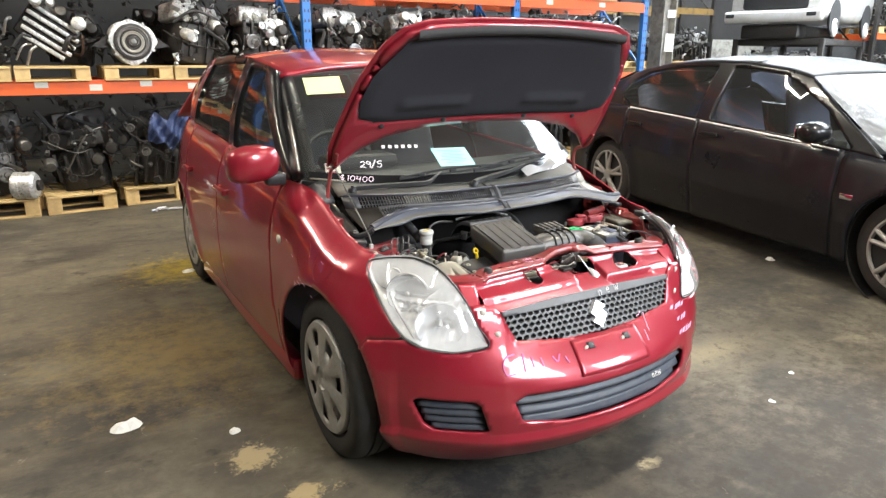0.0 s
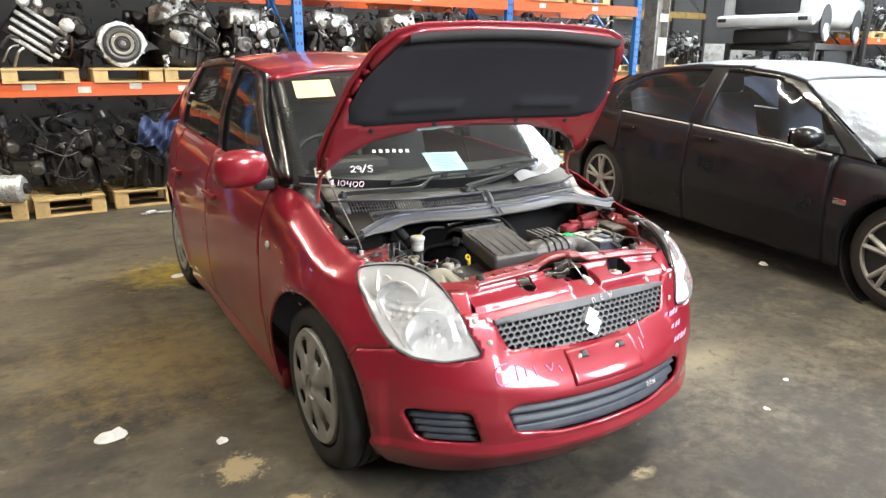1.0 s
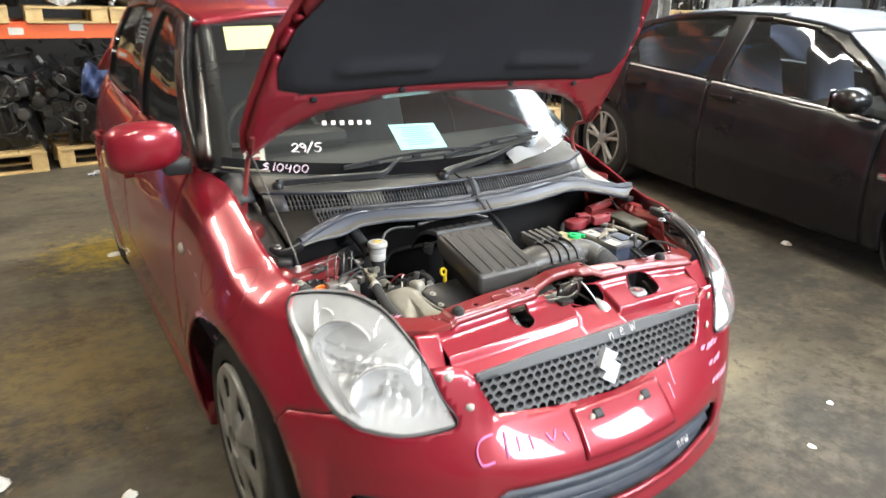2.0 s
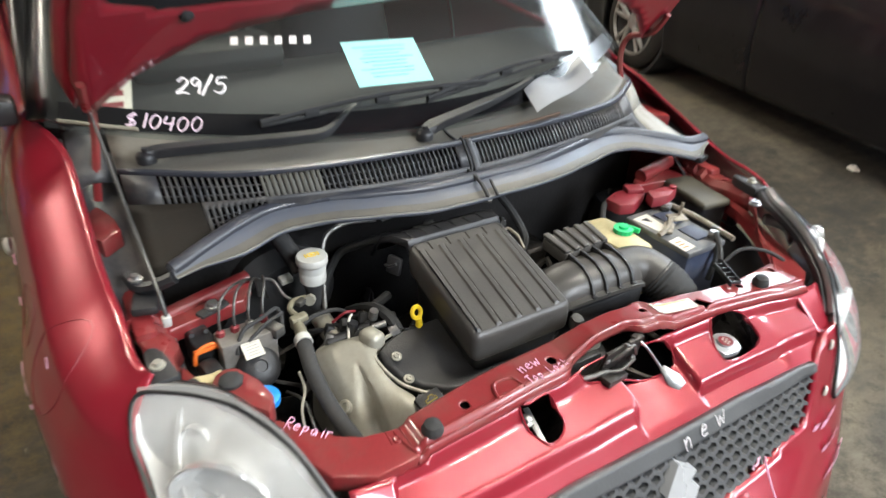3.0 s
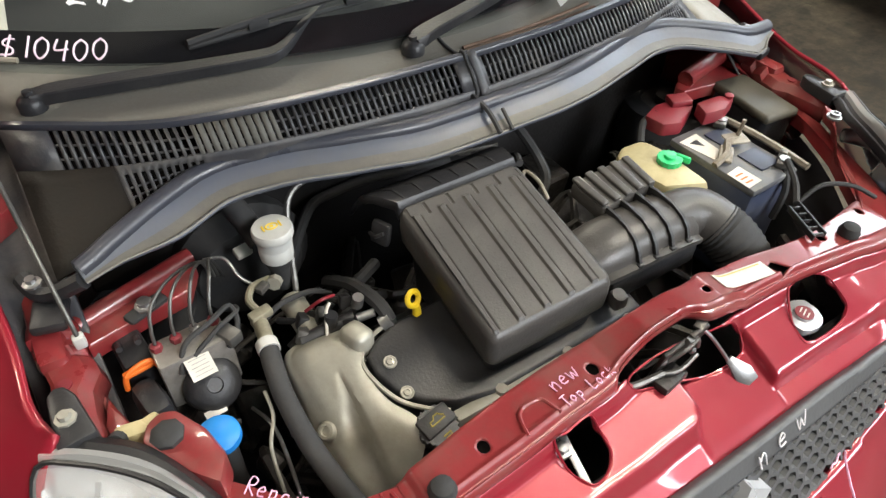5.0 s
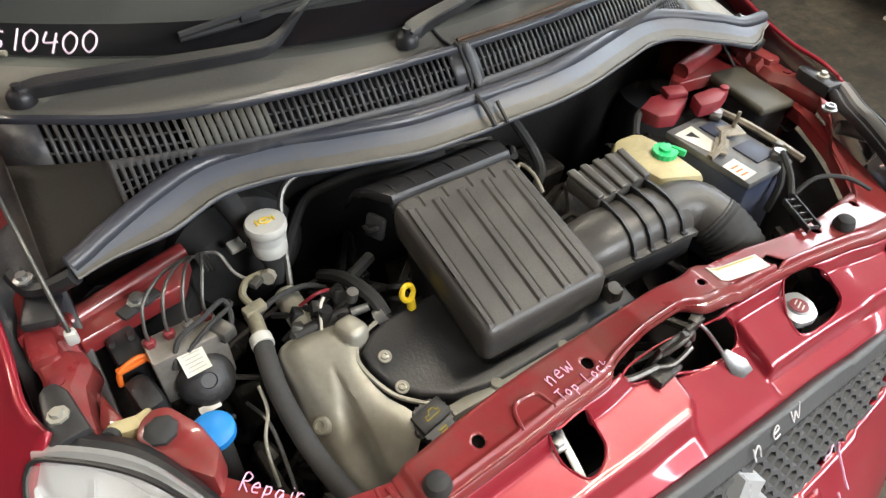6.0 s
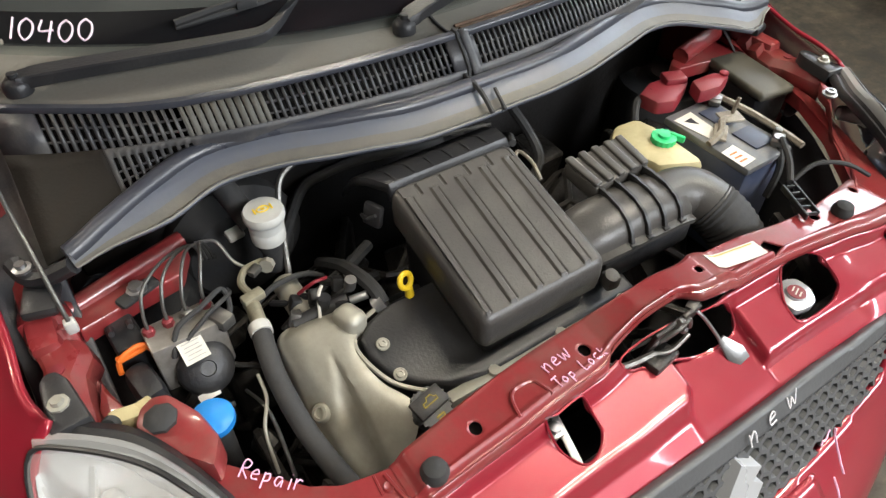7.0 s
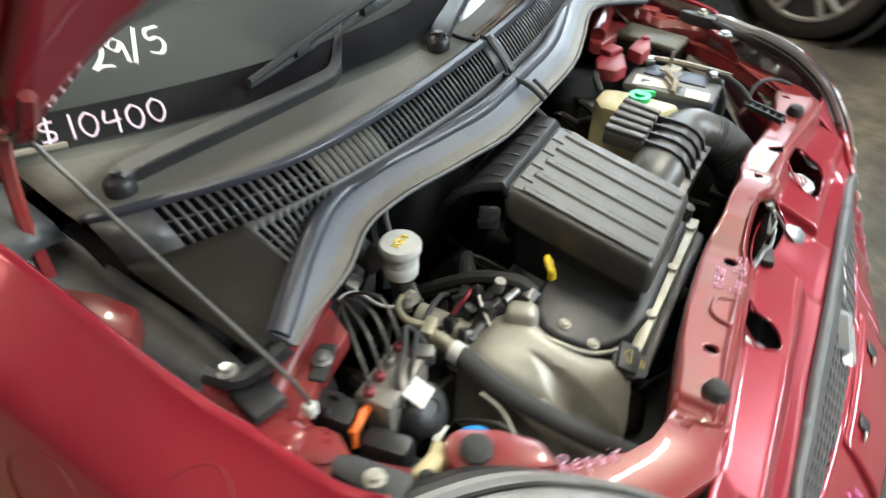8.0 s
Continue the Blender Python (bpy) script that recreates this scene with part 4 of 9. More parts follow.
GRILLE = [(-0.425, 0.652), (-0.408, 0.618), (-0.375, 0.570), (-0.2, 0.550), (0, 0.541), (0.2, 0.550), (0.375, 0.570), (0.408, 0.618), (0.425, 0.652), (0.2, 0.652), (-0.2, 0.652)]


def nose(s, z, push=0.0):
    """The same skin across both sides: s < 0 on the driver's side."""
    return hull(abs(s), z, -1 if s < 0 else 1, push)


car = thing("red_hatchback", "red five-door hatchback with its bonnet open, parts marked in paint pen", "car")


def car_body():
    mir = lambda poly: [(-s, z) for s, z in poly][::-1]
    # bumper skin, with the grille, intake and fog openings cut through
    keep = [(-0.93, 0.14), (0.93, 0.14)] + [(0.950, 0.50), (0.903, 0.563), (0.805, 0.578), (0.765, 0.586), (0.70, 0.566), (0.60, 0.556), (0.48, 0.562), (0.52, 0.63), (0.558, 0.69), (0.50, 0.69), (0.455, 0.672), (0.432, 0.655)]
    keep += [(-s, z) for s, z in keep[2:][::-1]]
    bm = bmesh.new()
    sheet(bm, nose, np.arange(-0.96, 0.961, 0.0133), np.arange(0.14, 0.741, 0.0125), keep, [GRILLE, LOWER, FOG, mir(FOG), arch(0.0), mir(arch(0.0))])
    part("front_bumper", bm, RED, car, "red painted bumper skin, scuffed", 60, 0.012)
    # fenders, doors and rear quarters on both sides
    d0, d1, d2 = plan_s(0.46), plan_s(1.36), plan_s(2.16)
    for side in (-1, 1):
        fn = lambda s, q: hull(s, q * lerp_table(TOP, s), side)
        q_of = lambda poly: [(s, z / lerp_table(TOP, s)) for s, z in poly]
        fender = q_of([(0.775, 0.590), (0.808, 0.580), (0.905, 0.565), (0.952, 0.50), (0.94, 0.0), (d0 - 0.003, 0.0), (d0 - 0.003, 0.3), (d0 + 0.012, 0.5), (d0 + 0.03, 0.7), (d0 + 0.036, 0.80)])
        fender += [(d0 + 0.038, 1.2), (1.01, 1.2), (1.01, 0.995)] + q_of([(1.005, 0.812), (0.98, 0.76), (0.91, 0.69), (0.84, 0.633)])
        qs = np.concatenate((np.arange(0.16, 0.90, 0.0145), np.linspace(0.905, 1.0, 12)))
        bm = bmesh.new()
        sheet(bm, fn, np.arange(0.75, d0 + 0.06, 0.0125), qs, fender, [q_of(arch(0.0))])
        part("fender", bm, RED, car, "red front fender with a marker-drawn dent circle", 60, 0.006)
        for a, b, nm in ((d0, d1, "front_door"), (d1, d2, "rear_door")):
            o = 1 if nm == "front_door" else 0
            keep2 = [(a + 0.003, 0.20), (b - 0.003, 0.20), (b - 0.003, 1.2), (a + 0.003 + 0.041 * o, 1.2), (a + 0.003 + 0.039 * o, 0.84), (a + 0.003 + 0.033 * o, 0.73), (a + 0.003 + 0.015 * o, 0.52), (a + 0.003, 0.31)]
            bm = bmesh.new()
            sheet(bm, fn, np.arange(a - 0.02, b + 0.03, 0.022), np.concatenate((np.arange(0.15, 0.92, 0.02), np.linspace(0.93, 1.0, 5))), keep2, [q_of(arch(2.38))])
            door = part(nm, bm, RED, car, "red steel door panel", 60, 0.02)
            bm = bmesh.new()
            p = hull(b - 0.13, 0.80, side, 0.022)
            box(bm, p, (0.026, 0.19, 0.03), 0.01)
            box(bm, p + Vector((-side * 0.014, 0.07, 0)), (0.03, 0.03, 0.026), 0.006)
            box(bm, p + Vector((-side * 0.014, -0.07, 0)), (0.03, 0.03, 0.026), 0.006)
            part("door_handle", bm, RED, door)
        bm = bmesh.new()
        sheet(bm, fn, np.linspace(d2 + 0.003, S_END, 70), np.concatenate((np.arange(0.16, 0.92, 0.02), np.linspace(0.93, 1.0, 5))), None, [q_of(arch(2.38))])
        part("rear_quarter", bm, RED, car, "", 60, 0.006)
        for yc in (0.0, 2.38):
            bm = bmesh.new()
            rows = [[bm.verts.new((side * x, yc - 0.368 * math.cos(a), 0.31 + 0.368 * math.sin(a))) for a in np.linspace(-0.35, math.pi + 0.35, 28)] for x in (0.54, 0.68 if yc == 0 else 0.74)]
            for k in range(27):
                bm.faces.new((rows[0][k], rows[0][k + 1], rows[1][k + 1], rows[1][k]))
            bm.faces.new(rows[0])
            part("wheel_arch_liner", bm, RUBBER, car)
        bm = bmesh.new()
        box(bm, (side * 0.76, 1.19, 0.19), (0.06, 1.70, 0.10), 0.02)
        part("sill", bm, RED, car)
    # floor pan, so that the underside is shut
    bm = bmesh.new()
    box(bm, (0, 1.45, 0.21), (1.10, 2.7, 0.04), 0.01)
    part("floor_pan", bm, RUBBER, car)
    bm = bmesh.new()
    box(bm, (0, -0.36, 0.21), (0.9, 0.42, 0.03), 0.01)
    part("undertray", bm, PLASTIC, car)


FOOT = 0.25  # how far the foot of the windscreen sweeps back at its ends


def greenhouse():
    def roof_z(y):
        return lerp_table([(0.9, 1.375), (1.1, 1.41), (1.4, 1.445), (1.7, 1.455), (2.1, 1.44), (2.5, 1.39), (2.8, 1.33)], y)

    def rail(y):
        return lerp_table([(0.3, 0.66), (0.95, 0.565), (1.6, 0.585), (2.3, 0.56), (2.75, 0.52)], y)

    def roof(x, y):
        k = x / rail(y)
        return Vector((x * 1.0, y + 0.045 * (k * k if y < 1.2 else 0) * (1.2 - y) / 0.3, roof_z(y) + 0.055 * (1 - abs(k) ** 2.6) - 0.03))

    bm = bmesh.new()
    us = np.linspace(-1, 1, 29)
    sheet(bm, lambda u, y: roof(u * rail(y), y), us, np.linspace(0.93, 2.80, 40))
    part("roof", bm, RED, car, "red painted roof panel", 60, 0.02)

    # side glass: v runs from the waist (0) to the roof rail (1)
    def flank(side):
        def fn(y, v):
            zb = lerp_table(TOP, plan_s(y)) - 0.004
            xb = -hull(plan_s(y), zb, -1).x - 0.005
            zt = roof_z(max(y, 0.95)) - 0.015
            xt = rail(max(0.95, y)) + 0.012
            k = v - 0.05 * math.sin(v * math.pi)
            return Vector((side * (xb + (xt - xb) * k + 0.02 * math.sin(v * math.pi)), y, zb + (zt - zb) * v))
        return fn

    for side in (-1, 1):
        fn = flank(side)
        vs = np.linspace(0, 1, 13)
        ys = np.arange(0.36, 2.80, 0.03)
        a_line = lambda v: 0.44 + 0.60 * v ** 0.95
        c_line = lambda v: 2.26 - 0.16 * v
        glass1 = [(a_line(0) + 0.10, 0.03), (1.30, 0.03), (1.30, 0.93), (a_line(0.93) + 0.10, 0.93), (a_line(0.5) + 0.09, 0.5)]
        glass2 = [(1.42, 0.03), (c_line(0), 0.06), (c_line(0.9), 0.90), (1.42, 0.93)]
        bm = bmesh.new()
        sheet(bm, fn, ys, vs, [(a_line(0) - 0.02, 0), (1.40, 0), (1.40, 1), (a_line(1) - 0.04, 1), (a_line(0.5) - 0.04, 0.5)], [glass1])
        part("window_frame", bm, BLACK_PAINT, car, "gloss black pillars and window frame", 60, 0.03)
        bm = bmesh.new()
        sheet(bm, fn, ys, vs, [(1.40, 0), (2.30, 0), (2.14, 1.0), (1.40, 1)], [glass2])
        part("window_frame", bm, BLACK_PAINT, car, "gloss black pillars and window frame", 60, 0.03)
        bm = bmesh.new()
        sheet(bm, fn, ys, vs, [(2.30, 0), (2.80, 0), (2.76, 1.0), (2.14, 1)])
        part("rear_pillar", bm, RED, car, "", 60, 0.03)
        for gl in (glass1, glass2):
            bm = bmesh.new()
            sheet(bm, lambda y, v: fn(y, v) - Vector((side * 0.012, 0, 0)), ys, vs, gl)
            pane = part("side_window", bm, GLASS_D, car, "dark reflecting side window", 60)
            pane.visible_shadow = False

    # windscreen
    def screen(u, v):
        x = u * (0.685 + (0.545 - 0.685) * v)
        yb, zb = 0.135 + FOOT * u * u, 0.945 + 0.03 * u * u
        yt, zt = 0.935 + 0.06 * u * u, 1.385 - 0.025 * u * u
        k = math.sin(v * math.pi) * 0.012
        return Vector((x, yb + (yt - yb) * v - k, zb + (zt - zb) * v + k))

    bm = bmesh.new()
    sheet(bm, screen, np.linspace(-1, 1, 33), np.linspace(-0.02, 1.0, 17))
    ws = part("windscreen", bm, SCREEN, car, "clear windscreen with white pen writing", 60)
    ws.visible_shadow = False
    for side in (-1, 1):
        bm = bmesh.new()
        rows = [[screen(side * u, v) + Vector((0, 0.005, 0.004 if u > 0.97 else 0.0)) for u in (0.93, 0.97, 1.0)] + [screen(side, v) + Vector((side * 0.03, 0.05, -0.012))] for v in np.linspace(0, 1, 17)]
        vv = [[bm.verts.new(p) for p in r] for r in rows]
        for i in range(16):
            for j in range(3):
                bm.faces.new((vv[i][j], vv[i][j + 1], vv[i + 1][j + 1], vv[i + 1][j]))
        part("front_pillar", bm, BLACK_PAINT, car, "gloss black windscreen pillar", 60, 0.012)
    bm = bmesh.new()
    sheet(bm, lambda u, v: screen(u, v) + Vector((0, 0.004, -0.004)), np.linspace(-1, 1, 33), np.linspace(0.95, 1.01, 3))
    part("screen_band", bm, PLASTIC, car, "", 60)
    # rear screen and hatch
    bm = bmesh.new()
    sheet(bm, lambda u, v: Vector((u * (0.70 - 0.17 * v), 2.97 - 0.03 * u * u - 0.20 * v, 1.03 + 0.30 * v)), np.linspace(-1, 1, 17), np.linspace(0, 1, 7))
    part("rear_hatch", bm, RED, car, "", 60, 0.02)
    return screen


car_body()
screen_at = greenhouse()


def wheels():
    def one(x, y, side):
        m = pose(x, y, 0.31, 0, 90 * side, 0)
        w = part("wheel", lathe(bmesh.new(), ((0.10, -0.19), (0.20, -0.19), (0.205, -0.02), (0.10, -0.02)), m, 32), STEEL, car)
        bm = bmesh.new()
        lathe(bm, ((0.215, -0.165), (0.255, -0.172), (0.29, -0.165), (0.309, -0.150), (0.311, -0.135), (0.304, -0.133), (0.304, -0.127), (0.312, -0.125), (0.313, -0.10), (0.305, -0.098), (0.305, -0.092), (0.313, -0.09), (0.312, -0.065), (0.304, -0.063), (0.304, -0.057), (0.311, -0.055), (0.308, -0.035), (0.292, -0.008), (0.258, 0.004), (0.222, -0.004), (0.212, -0.03), (0.212, -0.15)), m, 56, False)
        part("tyre", bm, TYRE, w, "worn black tyre")
        # pressed plastic wheel cover with seven windows
        bm = bmesh.new()
        n, rings = 70, []
        prof = ((0.212, -0.006), (0.204, 0.006), (0.188, 0.008), (0.170, 0.006), (0.120, 0.010), (0.070, 0.016), (0.045, 0.018), (0.040, 0.012), (0.002, 0.013))
        for r, h in prof:
            rings.append([bm.verts.new(m @ Vector((r * math.cos(2 * math.pi * i / n), r * math.sin(2 * math.pi * i / n), h + (0.004 * math.cos(7 * 2 * math.pi * i / n) if 0.06 < r < 0.17 else 0)))) for i in range(n)])
        for a, (p, q) in enumerate(zip(rings, rings[1:])):
            for i in range(n):
                if a == 3 and i % 10 in (3, 4, 5, 6):
                    continue
                bm.faces.new((p[i], p[(i + 1) % n], q[(i + 1) % n], q[i]))
        part("wheel_cover", bm, COVER, w, "scuffed silver plastic wheel cover", 30, 0.004)
        bm = bmesh.new()
        lathe(bm, ((0.20, -0.03), (0.002, -0.031)), m, 32)
        part("brake_disc", bm, RUBBER, w)

    for side in (-1, 1):
        for y in (0.0, 2.38):
            one(side * 0.778, y, side)


wheels()


# ---- the open bonnet ----
H0, HD = Vector((0, 0.31, 0.96)), Vector((0, -math.cos(radians(53.5)), math.sin(radians(53.5))))
HN = Vector((1, 0, 0)).cross(HD).normalized()


def on_hood(x, d, up=0.0):
    """x across, d from the hinge line towards the nose; up: away from the underside."""
    k = max(0.0, d - 0.45)
    return H0 + Vector((x, 0, 0)) + HD * d - HN * (up + 0.10 * (abs(x) / 0.66) ** 2.5 * -0.35 - 0.30 * k * k)


HOOD = [(-0.640, 0.100), (-0.658, 0.19), (-0.645, 0.31), (-0.610, 0.50), (-0.555, 0.65), (-0.50, 0.715), (-0.42, 0.745), (-0.2, 0.755), (0, 0.757), (0.2, 0.755), (0.42, 0.745), (0.50, 0.715),
        (0.555, 0.65), (0.610, 0.50), (0.645, 0.31), (0.658, 0.19), (0.640, 0.100), (0.565, 0.180), (0.455, 0.240), (0.28, 0.272), (0, 0.284), (-0.28, 0.272), (-0.455, 0.240), (-0.565, 0.180)]
PAD = [(-0.575, 0.345), (-0.590, 0.42), (-0.565, 0.53), (-0.475, 0.67), (-0.42, 0.695), (-0.2, 0.70), (0, 0.702), (0.2, 0.70), (0.42, 0.695), (0.475, 0.67), (0.565, 0.53), (0.590, 0.42), (0.575, 0.345),
       (0.48, 0.315), (0.30, 0.308), (0, 0.31), (-0.30, 0.308), (-0.48, 0.315)]


def bonnet():
    hood = part("bonnet", sheet(bmesh.new(), lambda x, d: on_hood(x, d, 0.03), np.linspace(-0.69, 0.69, 70), np.linspace(0.02, 0.82, 42), HOOD), RED, car, "open red bonnet panel", 60, 0.006)
    inner = [(x * 0.97, 0.03 + (d - 0.03) * 0.975) for x, d in HOOD]
    part("inner_frame", sheet(bmesh.new(), lambda x, d: on_hood(x, d, 0.006), np.linspace(-0.69, 0.69, 70), np.linspace(0.02, 0.82, 42), inner, [PAD]), RED, hood, "red inner bonnet frame", 60, 0.022, 1.0)
    bm = bmesh.new()

    def liner(x, d):
        quilt = 0.012 * math.exp(-((d - 0.40) / 0.022) ** 2) * (1 if 0.14 < abs(x) < 0.42 else 0)
        e = min(1.0, nearest([PAD], x, d)[0] / 0.03)
        return on_hood(x, d, 0.002 - 0.012 * e - quilt)

    sheet(bm, liner, np.linspace(-0.63, 0.63, 66), np.linspace(0.32, 0.73, 30), PAD)
    part("hood_liner", bm, CLOTH, hood, "matt black felt bonnet liner", 60)
    # black rubber strip near the leading edge
    bm = bmesh.new()
    sheet(bm, lambda x, v: on_hood(x, 0.700 + 0.045 * v - 0.02 * (x / 0.45) ** 2, -0.004 - 0.016 * math.sin(v * math.pi)), np.linspace(-0.46, 0.46, 30), np.linspace(0, 1, 8))
    part("front_seal", bm, RUBBER, hood, "dark rubber strip along the leading edge", 60)
    for x in (-0.47, -0.20, 0.19, 0.45):
        bm = bmesh.new()
        lathe(bm, ((0.011, 0), (0.010, 0.004), (0.004, 0.007), (0.001, 0.0072)), Matrix.Translation(on_hood(x, 0.30 if abs(x) < 0.3 else 0.295, 0.004)) @ frame_of((0, 0, 0), HN), 10)
        part("liner_clip", bm, RUBBER, hood)
    # hinges
    for side in (-1, 1):
        bm = bmesh.new()
        tube(bm, [(side * 0.640, 0.262, 0.86), (side * 0.628, 0.285, 0.915), (side * 0.618, 0.290, 0.97), (side * 0.615, 0.270, 1.02), on_hood(side * 0.625, 0.13, -0.002), on_hood(side * 0.628, 0.19, 0.0)], 0.0075, 6)
        part("hinge", bm, RED_IN, hood, "red painted hinge arm")
    # prop rod, from the driver's-side apron up to the underside
    bm = bmesh.new()
    tube(bm, [(-0.603, -0.050, 0.800), (-0.604, -0.035, 0.832), (-0.612, 0.075, 0.922), (-0.623, 0.238, 1.056)], 0.0027, 8, 2)
    part("prop_rod", bm, PIPE, car, "thin steel bonnet prop rod")
    bm = bmesh.new()
    box(bm, (-0.603, -0.050, 0.795), (0.013, 0.013, 0.018), 0.003)
    part("rod_clip", bm, WHITE_PLASTIC, car, "pale plastic rod grommet")


bonnet()


# ---- grille, intakes and lamps ----
def front_end():
    g = part("grille", sheet(bmesh.new(), lambda s, z: nose(s, z, -0.045), np.linspace(-0.45, 0.45, 66), np.linspace(0.52, 0.68, 12), [(s * 1.02, z + (0.006 if z > 0.62 else -0.006)) for s, z in GRILLE]), RUBBER, car, "black grille with hexagonal mesh", 60)
    # rim
    bm = bmesh.new()
    top = [(-0.432, 0.664), (-0.2, 0.672), (0.2, 0.672), (0.432, 0.664), (0.426, 0.646), (0.2, 0.645), (-0.2, 0.645), (-0.426, 0.646)]
    sheet(bm, lambda s, z: nose(s, z, 0.004), np.linspace(-0.44, 0.44, 66), np.linspace(0.625, 0.685, 14), top)
    part("grille_trim", bm, TRIM, g, "dark grey upper trim strip", 60, 0.014)
    # hexagon mesh: every wall of the honeycomb a thin rib
    pitch, row = 0.0280, 0.0165
    bm = bmesh.new()
    done = set()
    for j in range(-1, 9):
        for i in range(-18, 19):
            cs, cz = (i + 0.5 * (j % 2)) * pitch, 0.541 + j * row
            pts = []
            for a in range(6):
                an = math.radians(60 * a + 30)
                pts.append((round(cs + 0.01617 * math.cos(an), 4), round(cz + 0.0110 * math.sin(an), 4)))
            for p, q in zip(pts, pts[1:] + pts[:1]):
                key = tuple(sorted((tuple(round(v / 0.004) for v in p), tuple(round(v / 0.004) for v in q))))
                if key in done:
                    continue
                done.add(key)
                mid = ((p[0] + q[0]) / 2, (p[1] + q[1]) / 2)
                if not inside(GRILLE, np.array(mid[0]), np.array(mid[1])):
                    continue
                nx, nz = -(q[1] - p[1]), q[0] - p[0]
                k = math.hypot(nx, nz) or 1
                nx, nz = nx / k * 0.0030, nz / k * 0.0030
                quad = [nose(p[0] + nx, p[1] + nz, 0.0), nose(p[0] - nx, p[1] - nz, 0.0), nose(q[0] - nx, q[1] - nz, 0.0), nose(q[0] + nx, q[1] + nz, 0.0)]
                back = [nose(p[0] + nx, p[1] + nz, -0.022), nose(p[0] - nx, p[1] - nz, -0.022), nose(q[0] - nx, q[1] - nz, -0.022), nose(q[0] + nx, q[1] + nz, -0.022)]
                f, b = [bm.verts.new(v) for v in quad], [bm.verts.new(v) for v in back]
                bm.faces.new(f)
                for u in range(4):
                    bm.faces.new((f[u], f[(u + 1) % 4], b[(u + 1) % 4], b[u]))
    part("mesh", bm, TRIM, g, "dark grey plastic honeycomb", 0)
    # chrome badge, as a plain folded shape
    bm = bmesh.new()
    up = [(0.0, 0.041), (0.037, 0.020), (0.018, 0.009), (0.037, -0.004)]
    up += [(-x, -z) for x, z in up]
    f = [bm.verts.new(nose(x + 0.002, 0.599 + z, 0.013)) for x, z in up]
    b = [bm.verts.new(nose(x + 0.002, 0.599 + z, -0.004)) for x, z in up]
    bm.faces.new(f)
    for u in range(8):
        bm.faces.new((f[u], f[(u + 1) % 8], b[(u + 1) % 8], b[u]))
    part("badge", bm, BADGE, g, "chrome badge", 0)
    # lower intake with two slats
    lo = part("lower_intake", sheet(bmesh.new(), lambda s, z: nose(s, z, -0.045), np.linspace(-0.43, 0.43, 60), np.linspace(0.28, 0.44, 12), [(s * 1.02, z + (0.008 if z > 0.36 else -0.008)) for s, z in LOWER]), RUBBER, car, "dark slatted lower air intake", 60)
    for z, h in ((0.320, 0.030), (0.358, 0.024), (0.394, 0.022)):
        bm = bmesh.new()
        w = lerp_table([(0.30, 0.36), (0.325, 0.372), (0.40, 0.395)], z)
        sheet(bm, lambda s, v: nose(s, z + v * h - h / 2, -0.016 - 0.014 * v), np.linspace(-w, w, 50), np.linspace(0, 1, 4))
        part("slat", bm, SLAT, lo, "", 60, 0.006)
    for side in (-1, 1):
        fog = part("fog_recess", sheet(bmesh.new(), lambda s, z: hull(s, z, side, -0.030), np.arange(0.48, 0.77, 0.012), np.arange(0.26, 0.43, 0.012), [(0.61 + (s - 0.61) * 1.06, 0.345 + (z - 0.345) * 1.08) for s, z in FOG]), RUBBER, car, "blank black fog-lamp recess", 60)
        for z in (0.296, 0.322, 0.348, 0.374):
            bm = bmesh.new()
            a, b = lerp_table([(0.29, 0.492), (0.315, 0.492), (0.395, 0.518)], z), lerp_table([(0.29, 0.665), (0.31, 0.690), (0.385, 0.722)], z)
            sheet(bm, lambda s, v: hull(s, z + v * 0.019, side, -0.012 - 0.010 * v), np.linspace(a, b, 14), np.linspace(0, 1, 3))
            part("slat", bm, SLAT, fog, "", 60, 0.005)
    # plate mount, a plain red panel with two clip holes
    bm = bmesh.new()
    sheet(bm, lambda s, z: nose(s, z, 0.007), np.linspace(-0.155, 0.155, 26), np.linspace(0.445, 0.540, 10))
    pm = part("plate_mount", bm, RED, car, "empty red number-plate mount", 60, 0.012)
    for s in (-0.085, 0.085):
        bm = bmesh.new()
        sheet(bm, lambda u, z: nose(u, z, 0.0085), np.linspace(s - 0.012, s + 0.016, 4), np.linspace(0.512, 0.528, 4))
        part("clip_hole", bm, INK_K, pm, "", 60, 0.002, 1.0)
        bm = bmesh.new()
        lathe(bm, ((0.009, 0), (0.008, 0.003), (0.001, 0.004)), Matrix.Translation(nose(s - 0.02, 0.517, 0.008)) @ pose(0, 0, 0, 90), 10)
        part("clip", bm, LABEL, pm, "pale plastic clip")
    for side in (-1, 1):
        for s, z in ((0.45, 0.60), (0.505, 0.668)):
            bm = bmesh.new()
            lathe(bm, ((0.0105, 0), (0.0105, 0.002), (0.007, 0.005), (0.0005, 0.006)), Matrix.Translation(nose(side * s, z, 0.001)) @ frame_of((0, 0, 0), nose(side * s, z, 0.05) - nose(side * s, z)), 12)
            part("trim_clip", bm, LABEL, car, "pale plastic trim clip")
    # headlamps
    for side in (-1, 1):
        bm = bmesh.new()
        fn = lambda s, z: hull(s, z, side, 0.004 + 0.010 * math.sin(max(0, min(1, (s - 0.48) / 0.52)) * math.pi) + 0.012 * (1 - (1 - min(1, nearest([LAMP], s, z)[0] / 0.06)) ** 2))
        sheet(bm, fn, np.arange(0.47, 1.012, 0.0115), np.arange(0.545, 0.835, 0.0115), LAMP)
        lamp_ob = part("headlight", bm, LENS, car, "large clear headlight", 70)
        lamp_ob.visible_shadow = False
